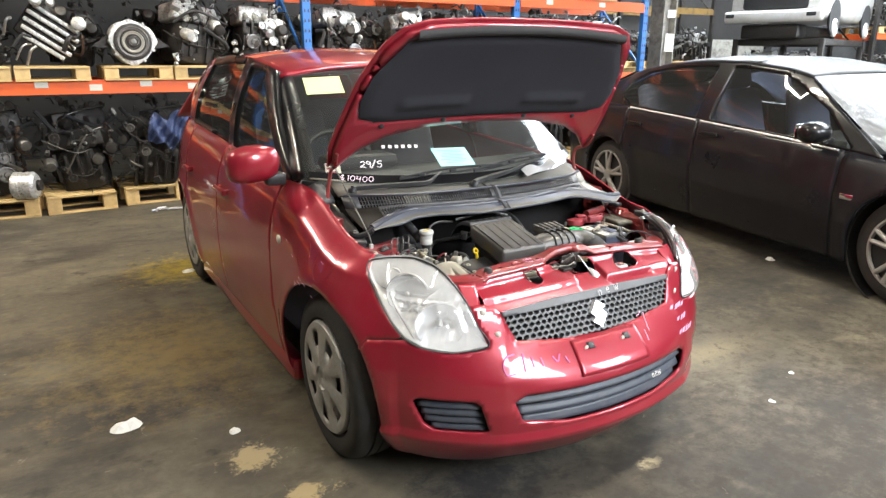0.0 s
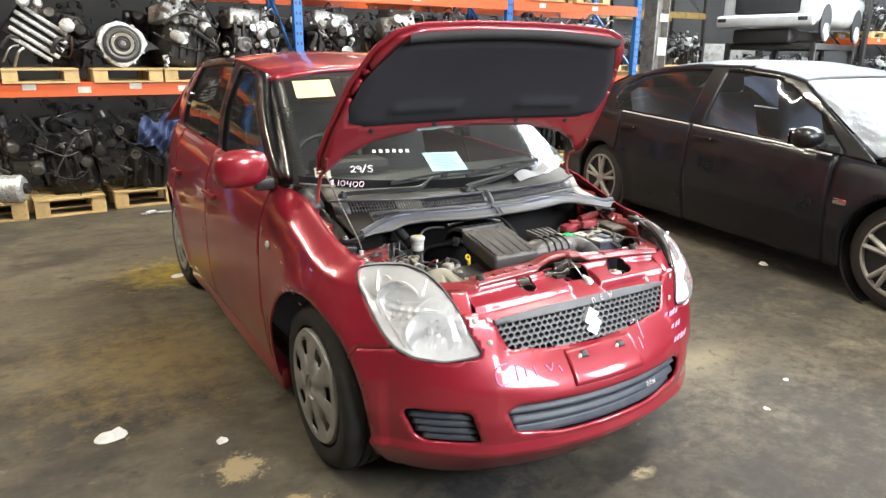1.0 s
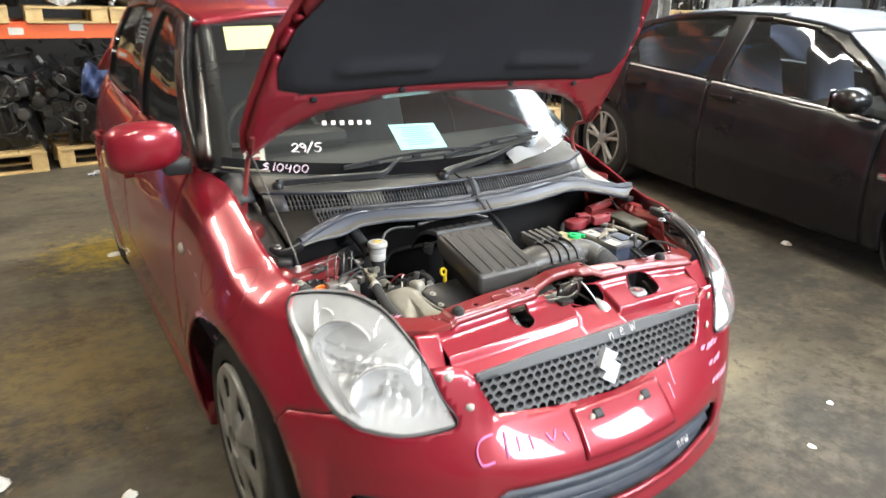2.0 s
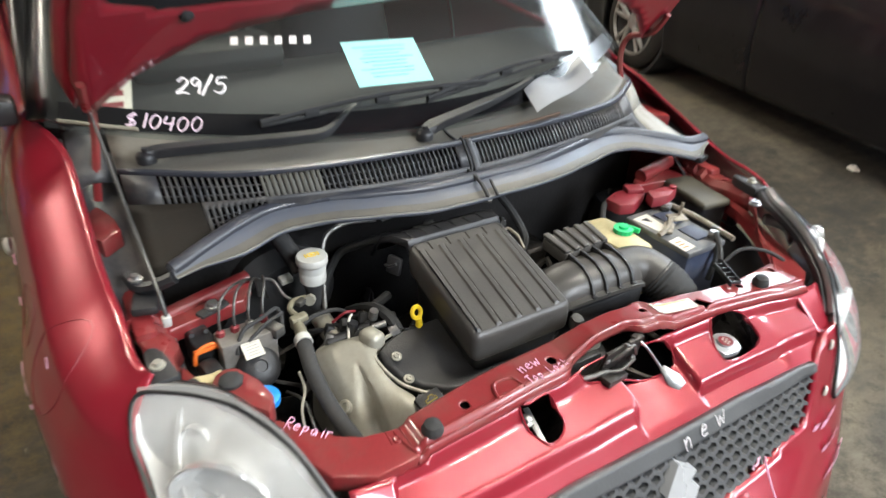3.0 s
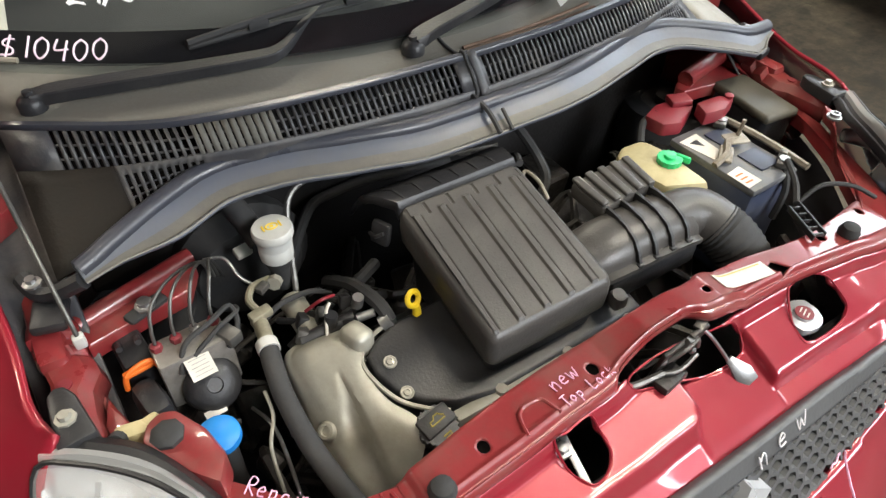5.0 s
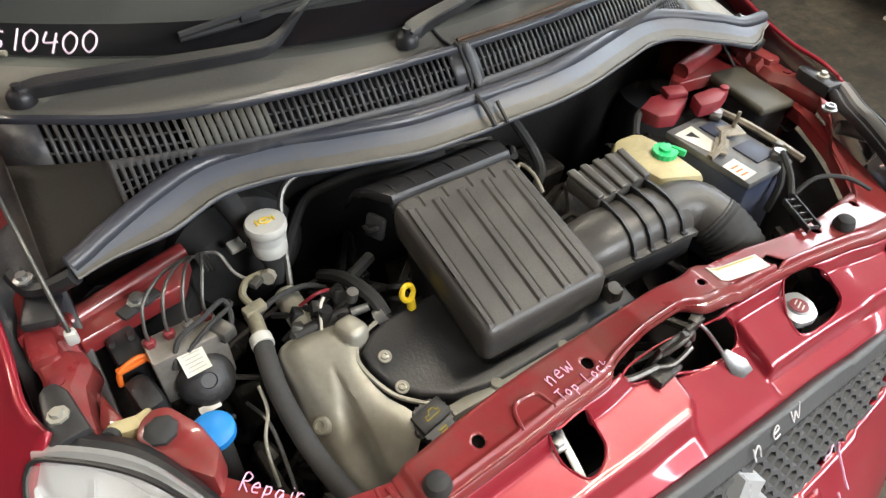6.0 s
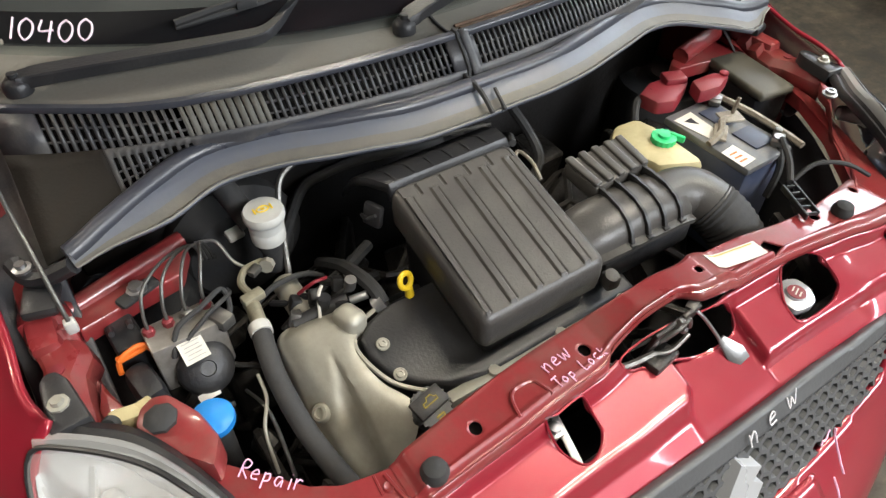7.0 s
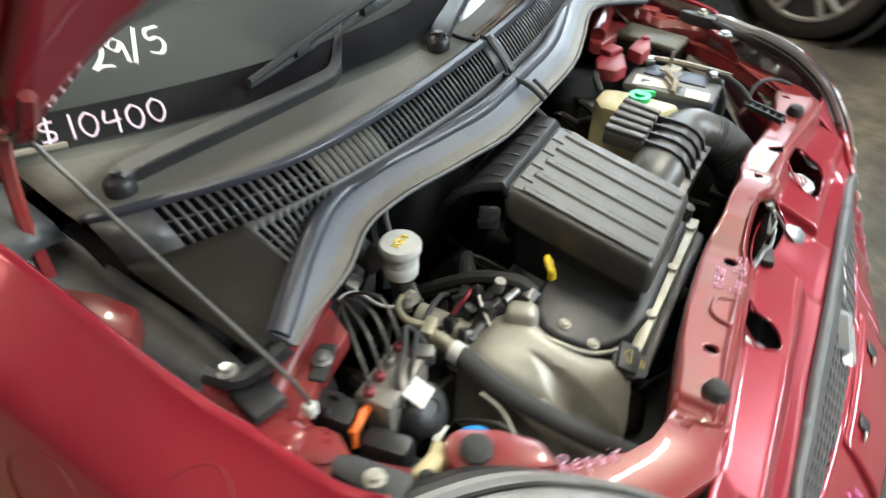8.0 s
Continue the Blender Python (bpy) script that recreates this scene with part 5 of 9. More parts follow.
        bm = bmesh.new()

        def bowl_skin(s, z):
            f = 1 - (1 - min(1, nearest([LAMP], s, z)[0] / 0.05)) ** 2
            w = smooth01(0.60, 0.80, z)
            flute = 0.0035 * f * math.sin(s * 210) * (1 - smooth01(0.70, 0.76, z)) + 0.005 * f * math.sin(z * 150)
            return hull(s, z - 0.055 * f * w, side, -0.003 - 0.058 * f * (1 - 0.65 * w) + flute)

        sheet(bm, bowl_skin, np.arange(0.46, 1.03, 0.0075), np.arange(0.53, 0.85, 0.0075), LAMP)
        part("reflector", bm, LAMP_GREY, lamp_ob, "silvered lamp surround", 30)
        bm = bmesh.new()
        rim = spline([hull(s, z, side, 0.003) for s, z in LAMP], 4, True)
        tube(bm, rim + rim[:1], 0.003, 6, 0)
        part("rim", bm, PLASTIC, lamp_ob)
        bm = bmesh.new()
        tube(bm, [hull(s, z, side, -0.012) for s, z in ((0.935, 0.782), (0.90, 0.735), (0.84, 0.680), (0.775, 0.628), (0.735, 0.590))], 0.0052, 6)
        tube(bm, [hull(s, z, side, -0.016) for s, z in ((0.83, 0.655), (0.76, 0.675), (0.70, 0.712), (0.66, 0.738))], 0.0030, 6)
        part("divider", bm, REFLECTOR, lamp_ob, "bright divider inside the lamp")
        # black housing between the lens and the bay
        out = spline([hull(s, z, -1, 0.0) for s, z in ((1.000, 0.784), (0.955, 0.798), (0.88, 0.806), (0.80, 0.809), (0.695, 0.795), (0.622, 0.760), (0.562, 0.70))], 4)
        inn = spline([Vector(p) for p in ((-0.655, -0.135, 0.778), (-0.615, -0.180, 0.787), (-0.580, -0.213, 0.790), (-0.549, -0.268, 0.789), (-0.518, -0.345, 0.777), (-0.496, -0.415, 0.738), (-0.472, -0.458, 0.690))], 4)
        bm = bmesh.new()
        rows = []
        for p, q in zip(out, inn):
            rows.append([bm.verts.new(Vector((-side * r.x, r.y, r.z))) for r in (p + Vector((0, 0, -0.004)), p.lerp(q, 0.2) + Vector((0, 0, 0.002)), p.lerp(q, 0.5) + Vector((0, 0, -0.002)), p.lerp(q, 0.7) + Vector((0, 0, 0.003)), q)])
        for a, b in zip(rows, rows[1:]):
            for u in range(4):
                bm.faces.new((a[u], a[u + 1], b[u + 1], b[u]))
        part("lamp_housing", bm, PLASTIC, lamp_ob, "black top edge of the headlight housing", 30, 0.010)
        # pale moulded flange of the lens, lapped over the housing
        bm = bmesh.new()
        rows = []
        for p, q in zip(out, inn):
            rows.append([bm.verts.new(Vector((-side * r.x, r.y, r.z))) for r in (p + Vector((0, 0, 0.001)), p.lerp(q, 0.14) + Vector((0, 0, 0.008)), p.lerp(q, 0.36) + Vector((0, 0, 0.007)), p.lerp(q, 0.40) + Vector((0, 0, 0.001)))])
        for a, b in zip(rows, rows[1:]):
            for u in range(3):
                bm.faces.new((a[u], a[u + 1], b[u + 1], b[u]))
        part("lens_flange", bm, LENS_EDGE, lamp_ob, "hazed pale edge of the headlight lens", 40).visible_shadow = False
        for s, z, r, mt in ((0.655, 0.632, 0.076, REFLECTOR), (0.805, 0.708, 0.068, REFLECTOR), (0.895, 0.755, 0.020, LAMP_GREY)):
            bm = bmesh.new()
            c = hull(s, z, side, -0.034)
            m = Matrix.Translation(c) @ frame_of((0, 0, 0), (hull(s, z, side, 0.05) - hull(s, z, side, -0.05)) + Vector((0, -0.05, 0)))
            lathe(bm, ((0.012, -0.03), (r * 0.7, -0.012), (r, 0.018), (r * 1.04, 0.018), (r * 1.04, 0.01)), m, 24, False)
            part("bowl", bm, mt, lamp_ob, "round chrome lamp bowl")
            bm = bmesh.new()
            lathe(bm, ((0.008, -0.03), (0.010, 0.005), (0.004, 0.014), (0.0005, 0.015)), m, 12)
            part("bulb", bm, WHITE_PLASTIC, lamp_ob)


front_end()


def mirrors():
    for side in (-1,):
        bm = bmesh.new()
        rings = []
        for k, (x, sy, sz) in enumerate(((0.745, 0.02, 0.02), (0.765, 0.06, 0.055), (0.81, 0.085, 0.070), (0.87, 0.088, 0.073), (0.92, 0.078, 0.066), (0.945, 0.055, 0.05), (0.953, 0.02, 0.02))):
            rings.append([bm.verts.new((side * x, 0.50 + sy * 0.8 * math.copysign(abs(math.cos(a)) ** 0.7, math.cos(a)), 1.04 - 0.012 * k * 0.3 + sz * math.copysign(abs(math.sin(a)) ** 0.7, math.sin(a)))) for a in np.linspace(0, 2 * math.pi, 24, endpoint=False)])
        for a, b in zip(rings, rings[1:]):
            bridge(bm, a, b)
        bm.faces.new(rings[0])
        bm.faces.new(rings[-1])
        mr = part("door_mirror", bm, RED, car, "red painted door mirror", 50)
        bm = bmesh.new()
        box(bm, (side * 0.845, 0.572, 1.035), (0.15, 0.004, 0.10), 0.0015)
        part("mirror_glass", bm, CHROME, mr)
        bm = bmesh.new()
        box(bm, (side * 0.765, 0.50, 0.965), (0.08, 0.06, 0.05), 0.012)
        part("mirror_foot", bm, PLASTIC, mr)
    for side in (-1, 1):
        bm = bmesh.new()
        lathe(bm, ((0.018, 0), (0.017, 0.006), (0.010, 0.010), (0.0005, 0.011)), Matrix.Translation(hull(plan_s(0.385), 0.745, side, 0.0)) @ pose(0, 0, 0, 0, 90 * side), 14)
        part("side_indicator", bm, LABEL, car, "small pale side indicator")


mirrors()


# ---- cabin seen through the glass ----
def cabin():
    bm = bmesh.new()
    rows = [(0.20, 0.90), (0.40, 0.95), (0.60, 0.96), (0.72, 0.93), (0.76, 0.82), (0.74, 0.55)]
    vv = [[bm.verts.new((x * 0.66, y + 0.22 * x * x * (1 if y < 0.5 else 0.2), z)) for x in np.linspace(-1, 1, 13)] for y, z in rows]
    for a, b in zip(vv, vv[1:]):
        for i in range(12):
            bm.faces.new((a[i], a[i + 1], b[i + 1], b[i]))
    part("dashboard", bm, DASH, car, "dusty dark dashboard top", 50, 0.02)
    bm = bmesh.new()
    box(bm, (-0.34, 0.64, 0.985), (0.34, 0.16, 0.07), 0.03)
    part("instrument_hood", bm, DASH, car)
    bm = bmesh.new()
    m = pose(-0.34, 0.86, 0.93, 62)
    pts = [m @ Vector((0.18 * math.cos(a), 0.18 * math.sin(a), 0)) for a in np.linspace(0, 2 * math.pi, 25)]
    tube(bm, pts, 0.014, 8, 0)
    for a in (0, math.pi, -math.pi / 2):
        rod(bm, m @ Vector((0, 0, -0.02)), m @ Vector((0.17 * math.cos(a), 0.17 * math.sin(a), 0)), 0.016, 6)
    lathe(bm, ((0.06, -0.03), (0.065, 0.0), (0.05, 0.02), (0.001, 0.024)), m, 16)
    part("steering_wheel", bm, DASH, car)
    for x in (-0.34, 0.34):
        bm = bmesh.new()
        box(bm, (x, 1.22, 0.50), (0.48, 0.50, 0.16), 0.05, (5, 0, 0), 3)
        box(bm, (x, 1.50, 0.85), (0.46, 0.14, 0.64), 0.06, (-14, 0, 0), 3, 0.82)
        st = part("front_seat", bm, SEAT, car, "dark cloth front seat")
        bm = bmesh.new()
        box(bm, (x, 1.60, 1.24), (0.25, 0.10, 0.17), 0.04, (-12, 0, 0), 3)
        rod(bm, (x - 0.05, 1.57, 1.1), (x - 0.05, 1.59, 1.22), 0.006, 6)
        rod(bm, (x + 0.05, 1.57, 1.1), (x + 0.05, 1.59, 1.22), 0.006, 6)
        part("headrest", bm, SEAT, st)
    bm = bmesh.new()
    box(bm, (0, 2.25, 0.85), (1.2, 0.16, 0.62), 0.06, (-16, 0, 0), 3)
    box(bm, (0, 2.0, 0.50), (1.2, 0.5, 0.16), 0.05)
    part("rear_bench", bm, SEAT, car)
    bm = bmesh.new()
    box(bm, (0, 1.3, 0.24), (1.36, 2.6, 0.04))
    part("cabin_floor", bm, RUBBER, car)
    bm = bmesh.new()
    box(bm, (0, 0.88, 1.30), (0.22, 0.03, 0.06), 0.012)
    part("interior_mirror", bm, PLASTIC, car)


cabin()


# ---- engine bay ----
def bay_shell():
    # bulkhead, its near-black colour painting in the bay's shade, and inner aprons
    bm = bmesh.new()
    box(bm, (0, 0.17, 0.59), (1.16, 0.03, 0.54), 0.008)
    part("bulkhead", bm, BAY_SHADE, car)
    for side in (-1, 1):
        bm = bmesh.new()
        prism(bm, [(-0.16, 0.30), (-0.12, 0.735), (0.0, 0.765), (0.30, 0.80), (0.42, 0.82), (0.42, 0.30)], -0.012, 0.012, Matrix(((0, 0, 1, side * 0.615), (1, 0, 0, 0), (0, 1, 0, 0), (0, 0, 0, 1))))
        part("inner_apron", bm, RED_IN, car, "red inner wing panel", 30)
        # seamed flange along the top of the apron
        pts = [(-0.606, 0.030), (-0.53, 0.050), (-0.45, 0.068), (-0.45, 0.045), (-0.474, -0.002), (-0.53, -0.012), (-0.602, -0.030)] if side < 0 else [(-0.652, 0.072), (-0.52, 0.052), (-0.470, 0.040), (-0.455, 0.026), (-0.458, 0.008), (-0.53, -0.002), (-0.640, -0.018)]
        bm = bmesh.new()
        prism(bm, pts if side < 0 else [(-x, y) for x, y in pts][::-1], 0.735, 0.759, None, 0.004)
        part("apron_ledge", bm, RED_IN, car, "red flanged ledge beside the engine", 30)
        bm = bmesh.new()
        tube(bm, [(-0.604, 0.014, 0.758), (-0.53, 0.034, 0.761), (-0.452, 0.054, 0.764)] if side < 0 else [(0.655, 0.060, 0.778), (0.56, 0.042, 0.776), (0.475, 0.026, 0.770)], 0.013 if side < 0 else 0.016, 10)
        part("seam_lip", bm, RED_IN, car, "sealed red seam")
        bm = bmesh.new()
        box(bm, (side * 0.635, 0.14, 0.775), (0.035, 0.40, 0.03), 0.010)
        part("wing_rail", bm, RED_IN, car)
        # strut tower, coloured black to paint in the shade it stands in
        bm = bmesh.new()
        lathe(bm, ((0.105, 0.50), (0.10, 0.70), (0.09, 0.735), (0.06, 0.742), (0.055, 0.735), (0.03, 0.735), (0.028, 0.75), (0.001, 0.752)), pose(side * 0.545, 0.10, -0.07), 28)
        part("strut_tower", bm, RUBBER, car, "dark strut mount beside the bulkhead, shade put into its colour")
    bm = bmesh.new()
    box(bm, (0, -0.12, 0.30), (1.2, 0.55, 0.03), 0.005)
    part("splash_tray", bm, RUBBER, car)


BAR_IN = curve([(-0.380, -0.365), (-0.331, -0.357), (-0.231, -0.342), (-0.114, -0.334), (-0.036, -0.340), (0.014, -0.340), (0.059, -0.344), (0.10, -0.338), (0.183, -0.341), (0.266, -0.353), (0.339, -0.357), (0.45, -0.345)])
BAR_OUT = curve([(-0.380, -0.419), (-0.312, -0.413), (-0.243, -0.408), (-0.173, -0.401), (-0.120, -0.398), (-0.095, -0.394), (-0.070, -0.389), (-0.036, -0.385), (0.004, -0.384), (0.03, -0.385), (0.055, -0.393), (0.085, -0.396), (0.12, -0.393), (0.233, -0.397), (0.340, -0.411), (0.391, -0.421), (0.45, -0.426)])
BAR_TOP = [(-0.381, 0.747), (-0.372, 0.748), (-0.362, 0.757), (-0.12, 0.759), (-0.095, 0.761), (-0.065, 0.770), (-0.035, 0.779), (0.03, 0.783), (0.078, 0.784), (0.10, 0.775), (0.125, 0.762), (0.25, 0.757), (0.36, 0.755), (0.45, 0.750)]


def on_bar(x, y, up=0.0):
    return Vector((x, y, lerp_table(BAR_TOP, x) + up))


def core_support():
    # the pressed bar: a flange towards the bay, a flat top that humps over the latch, a double rolled lip in front
    def bar(x, w):
        yi, yo, z = BAR_IN(x), BAR_OUT(x), lerp_table(BAR_TOP, x)
        v = w / 0.055
        y = yi + (yo - yi) * max(0.0, min(1.0, v))
        drop = lerp_table([(-0.30, 0.040), (-0.02, 0.006), (0.03, 0.001), (0.08, 0.0), (0.80, 0.0), (0.86, -0.0025), (0.92, -0.0005), (0.96, 0.004), (1.0, 0.007), (1.05, 0.0045), (1.11, 0.007), (1.18, 0.016)], v)
        near = smooth01(-0.11, -0.085, x) * (1 - smooth01(0.02, 0.05, x))
        y += 0.006 * near * max(0.0, v - 0.3)
        if v > 1.0:
            y -= (v - 1.0) * 0.045 * (1 - near)
        return Vector((x, y, z - drop + 0.0010 * math.sin(x * 31) * (1 if 0.1 < v < 0.8 else 0)))

    w_of = lambda x, y: 0.055 * (BAR_IN(x) - y) / (BAR_IN(x) - BAR_OUT(x))
    spots = [(-0.119, -0.372, 0.0075), (-0.283, -0.384, 0.0075), (0.071, -0.368, 0.006), (0.318, -0.374, 0.007), (0.425, -0.366, 0.005)]
    cuts = [[(x + r * math.cos(a), w_of(x, y) + r * math.sin(a)) for a in np.linspace(0, 2 * math.pi, 14, endpoint=False)] for x, y, r in spots]
    cuts.append([(x, w_of(x, y)) for x, y in ((0.198, -0.372), (0.212, -0.368), (0.226, -0.390), (0.206, -0.394))])
    bm = bmesh.new()
    sheet(bm, bar, np.arange(-0.380, 0.4501, 0.0028), np.arange(-0.0165, 0.0661, 0.0022), None, cuts)
    cs = part("radiator_support", bm, RED_IN, car, "red steel radiator support bar with paint-pen notes", 35, 0.0025)
    # dark sheet stands in for the shade inside the hollow bar
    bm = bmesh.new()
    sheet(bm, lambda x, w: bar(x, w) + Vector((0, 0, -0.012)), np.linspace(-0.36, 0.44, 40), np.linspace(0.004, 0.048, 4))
    part("bar_shade_sheet", bm, BAY_SHADE, cs, "dark sheet painting in the shade under the support bar", 40)
    # side arms that run back to the wings
    arm = [(-0.60, -0.10), (-0.585, -0.17), (-0.535, -0.255), (-0.46, -0.345), (-0.43, -0.363), (-0.375, -0.366), (-0.375, -0.424), (-0.44, -0.428), (-0.49, -0.40), (-0.528, -0.325), (-0.562, -0.245), (-0.602, -0.185), (-0.612, -0.14)]
    for side in (-1, 1):
        bm = bmesh.new()
        prism(bm, arm[::-1] if side < 0 else [(-x + (0.07 if x > -0.4 else 0), y) for x, y in arm], 0.722, 0.747, None, 0.004)
        part("support_arm", bm, RED_IN, cs, "red side arm of the radiator support", 30)
    # pressed bead along the arm, and the dimpled joint
    bm = bmesh.new()
    tube(bm, [(-0.388, -0.372, 0.747), (-0.384, -0.40, 0.748), (-0.378, -0.418, 0.747)], 0.0028, 6)
    tube(bm, [(-0.398, -0.366, 0.7465), (-0.40, -0.39, 0.7465)], 0.002, 6)
    part("pressed_rib", bm, RED_IN, cs)
    bm = bmesh.new()
    lathe(bm, ((0.0065, 0.0), (0.005, 0.003), (0.003, 0.0015), (0.0005, 0.001)), pose(-0.391, -0.386, 0.747), 14)
    part("dimple", bm, RED_IN, cs)
    # the U-shaped pressed tab
    bm = bmesh.new()
    tube(bm, [on_bar(x, y, 0.0005) for x, y in ((-0.236, -0.401), (-0.231, -0.380), (-0.222, -0.370), (-0.208, -0.369), (-0.195, -0.372), (-0.190, -0.385), (-0.187, -0.397))], 0.0026, 7)
    part("pressed_tab", bm, RED_IN, cs)
    for x, y, z in ((-0.347, -0.403, 0.7555), (0.361, -0.389, 0.7535)):
        bm = bmesh.new()
        lathe(bm, ((0.0145, 0), (0.0155, 0.006), (0.0135, 0.010), (0.012, 0.015), (0.008, 0.0175), (0.0005, 0.018)), pose(x, y, z), 16)
        part("rubber_stop", bm, RUBBER, cs, "black rubber bonnet stop")
    bm = bmesh.new()
    sheet(bm, lambda x, k: on_bar(x, -0.349 - 0.14 * (x - 0.113) - 0.026 * k + 0.006 * (0.113 - x) * k, 0.0016), np.linspace(0.106, 0.197, 12), np.linspace(0, 1, 4))
    lb = part("spec_label", bm, LABEL, cs, "faded white printed label", 0, 0.0008)
    bm = bmesh.new()
    sheet(bm, lambda x, k: on_bar(x, -0.3515 - 0.14 * (x - 0.113) - 0.0022 * k, 0.0024), np.linspace(0.112, 0.190, 8), np.linspace(0, 1, 2))
    part("print_line", bm, INK_Y, lb, "", 0)
    # the red panel between the support bar and the grille: a raised flat, a sunk latch bay and a raised box, with three openings
    DEPTH = 0.115

    SHELF_END = curve([(u, nose(u, 0.664).y + 0.003) for u in np.linspace(-0.44, 0.44, 23)])

    def shelf(x, w):
        v = w / DEPTH
        y0 = BAR_OUT(x) - 0.006
        y1 = SHELF_END(x)
        z0 = min(0.742, lerp_table(BAR_TOP, x) - 0.016)
        left = lerp_table([(0, z0), (0.05, 0.733), (0.10, 0.716), (0.58, 0.700), (0.64, 0.694), (0.72, 0.678), (0.90, 0.664), (1.0, 0.656)], v)
        mid = lerp_table([(0, z0), (0.05, 0.728), (0.12, 0.702), (0.5, 0.682), (0.8, 0.668), (1.0, 0.656)], v)
        box_z = lerp_table([(0, z0), (0.05, 0.735), (0.10, 0.720), (0.45, 0.704), (0.62, 0.695), (0.66, 0.689), (0.70, 0.668), (0.90, 0.662), (1.0, 0.656)], v)
        a = smooth01(-0.012, 0.004, x + 0.020 * smooth01(0.45, 0.7, v))
        b = smooth01(0.112, 0.122, x)
        c = smooth01(0.312, 0.345, x)
        z = left * (1 - a) + a * (mid * (1 - b) + b * (box_z * (1 - c) + c * left))
        # rolled edge in front of the flat
        z += 0.0025 * math.exp(-((v - 0.60) / 0.022) ** 2) * (1 - a)
        return Vector((x, y0 + (y1 - y0) * v, z))

    w_at = lambda x, y: DEPTH * (BAR_OUT(x) - 0.006 - y) / (BAR_OUT(x) - 0.006 - SHELF_END(x))
    horn = [(-0.207, -0.411), (-0.19, -0.4115), (-0.17, -0.409), (-0.150, -0.409), (-0.143, -0.425), (-0.145, -0.443), (-0.156, -0.456), (-0.172, -0.464), (-0.187, -0.464), (-0.196, -0.454), (-0.204, -0.436)]
    latch = [(-0.083, -0.399), (-0.058, -0.393), (0.0, -0.391), (0.06, -0.400), (0.098, -0.403), (0.116, -0.412), (0.108, -0.428), (0.074, -0.432), (0.036, -0.428), (-0.008, -0.420), (-0.044, -0.412), (-0.07, -0.406)]
    rad = [(0.212, -0.405), (0.235, -0.4035), (0.262, -0.406), (0.288, -0.417), (0.296, -0.434), (0.291, -0.456), (0.266, -0.468), (0.215, -0.470), (0.190, -0.463), (0.193, -0.436)]
    holes = [[(x, w_at(x, y)) for x, y in poly] for poly in (horn, latch, rad)]
    bm = bmesh.new()
    sheet(bm, shelf, np.arange(-0.42, 0.4201, 0.0034), np.linspace(0, DEPTH, 42), None, holes)
    part("grille_shelf", bm, RED, car, "glossy red panel between grille and radiator support", 50, 0.004)
    for poly in (horn, latch, rad):
        bm = bmesh.new()
        k = spline([shelf(x, w_at(x, y)) + Vector((0, 0, 0.0006)) for x, y in poly], 3, True)
        tube(bm, k + k[:1], 0.0017, 5, 0)
        part("rolled_edge", bm, RED, car)
    # ends closing towards the lamps
    for side in (-1, 1):
        bm = bmesh.new()
        sheet(bm, lambda u, v: Vector((side * (0.415 + 0.065 * u + 0.02 * v * (1 - u)), -0.428 + (-0.072 + 0.02 * u) * v, 0.736 - 0.066 * v + 0.008 * u)), np.linspace(0, 1, 8), np.linspace(0, 1, 10))
        part("shelf_end", bm, RED, car, "", 50, 0.004)
    # dark behind the openings: radiator and its tank
    bm = bmesh.new()
    box(bm, (0, -0.455, 0.49), (0.74, 0.03, 0.30), 0.006)
    part("radiator", bm, RUBBER, car, "dark radiator core", 0)
    # radiator cap
    cp = part("radiator_neck", lathe(bmesh.new(), ((0.02, 0.62), (0.02, 0.679), (0.024, 0.684), (0.024, 0.688)), pose(0.232, -0.432, 0), 20), STEEL, car)
    bm = bmesh.new()
    out = []
    for i in range(24):
        a = 2 * math.pi * i / 24
        r = 0.026 + 0.005 * max(0, math.cos(2 * a)) ** 3
        out.append((r * math.cos(a), r * math.sin(a)))
    prism(bm, out, 0, 0.010, pose(0.232, -0.432, 0.688, 0, 0, 35), 0.002)
    lathe(bm, ((0.015, 0.010), (0.014, 0.013), (0.0005, 0.0135)), pose(0.232, -0.432, 0.688), 16)
    part("radiator_cap", bm, BADGE, cp, "silver pressed radiator cap with a pale label")
    bm = bmesh.new()
    lathe(bm, ((0.013, 0), (0.013, 0.001), (0.0005, 0.0012)), pose(0.232, -0.432, 0.7017), 16)
    part("cap_label", bm, RED_CAP, cp, "faded red warning print")
    for k in (-1, 0, 1):
        bm = bmesh.new()
        box(bm, (0.232, -0.432 + k * 0.006, 0.7031), (0.014 - 0.004 * abs(k), 0.002, 0.0005), 0, (0, 0, 20))
        part("print_line", bm, LABEL, cp, "", 0)
    bm = bmesh.new()
    rod(bm, (-0.200, -0.400, 0.690), (-0.186, -0.462, 0.668), 0.006, 10)
    part("horn_stay", bm, CREAM, car, "cream plated rod behind the front panel")
    # horn bolt and bracket
    bm = bmesh.new()
    box(bm, (-0.181, -0.43, 0.693), (0.010, 0.085, 0.004), 0.001, (12, 0, -10))
    hb = part("horn_bracket", bm, STEEL, car, "zinc horn bracket with a bolt")
    bm = bmesh.new()
    lathe(bm, ((0.012, 0), (0.012, 0.004), (0.008, 0.005), (0.008, 0.012), (0.004, 0.014), (0.0005, 0.0142)), pose(-0.189, -0.412, 0.70), 6)
    part("bolt", bm, STEEL, hb)
    # bonnet latch
    bm = bmesh.new()
    box(bm, (0.005, -0.398, 0.735), (0.085, 0.006, 0.060), 0.002, (10, 0, 4))
    box(bm, (-0.02, -0.412, 0.715), (0.05, 0.026, 0.012), 0.003, (0, 8, 10))
    la = part("bonnet_latch", bm, GREASE, car, "greasy black bonnet latch")
    bm = bmesh.new()
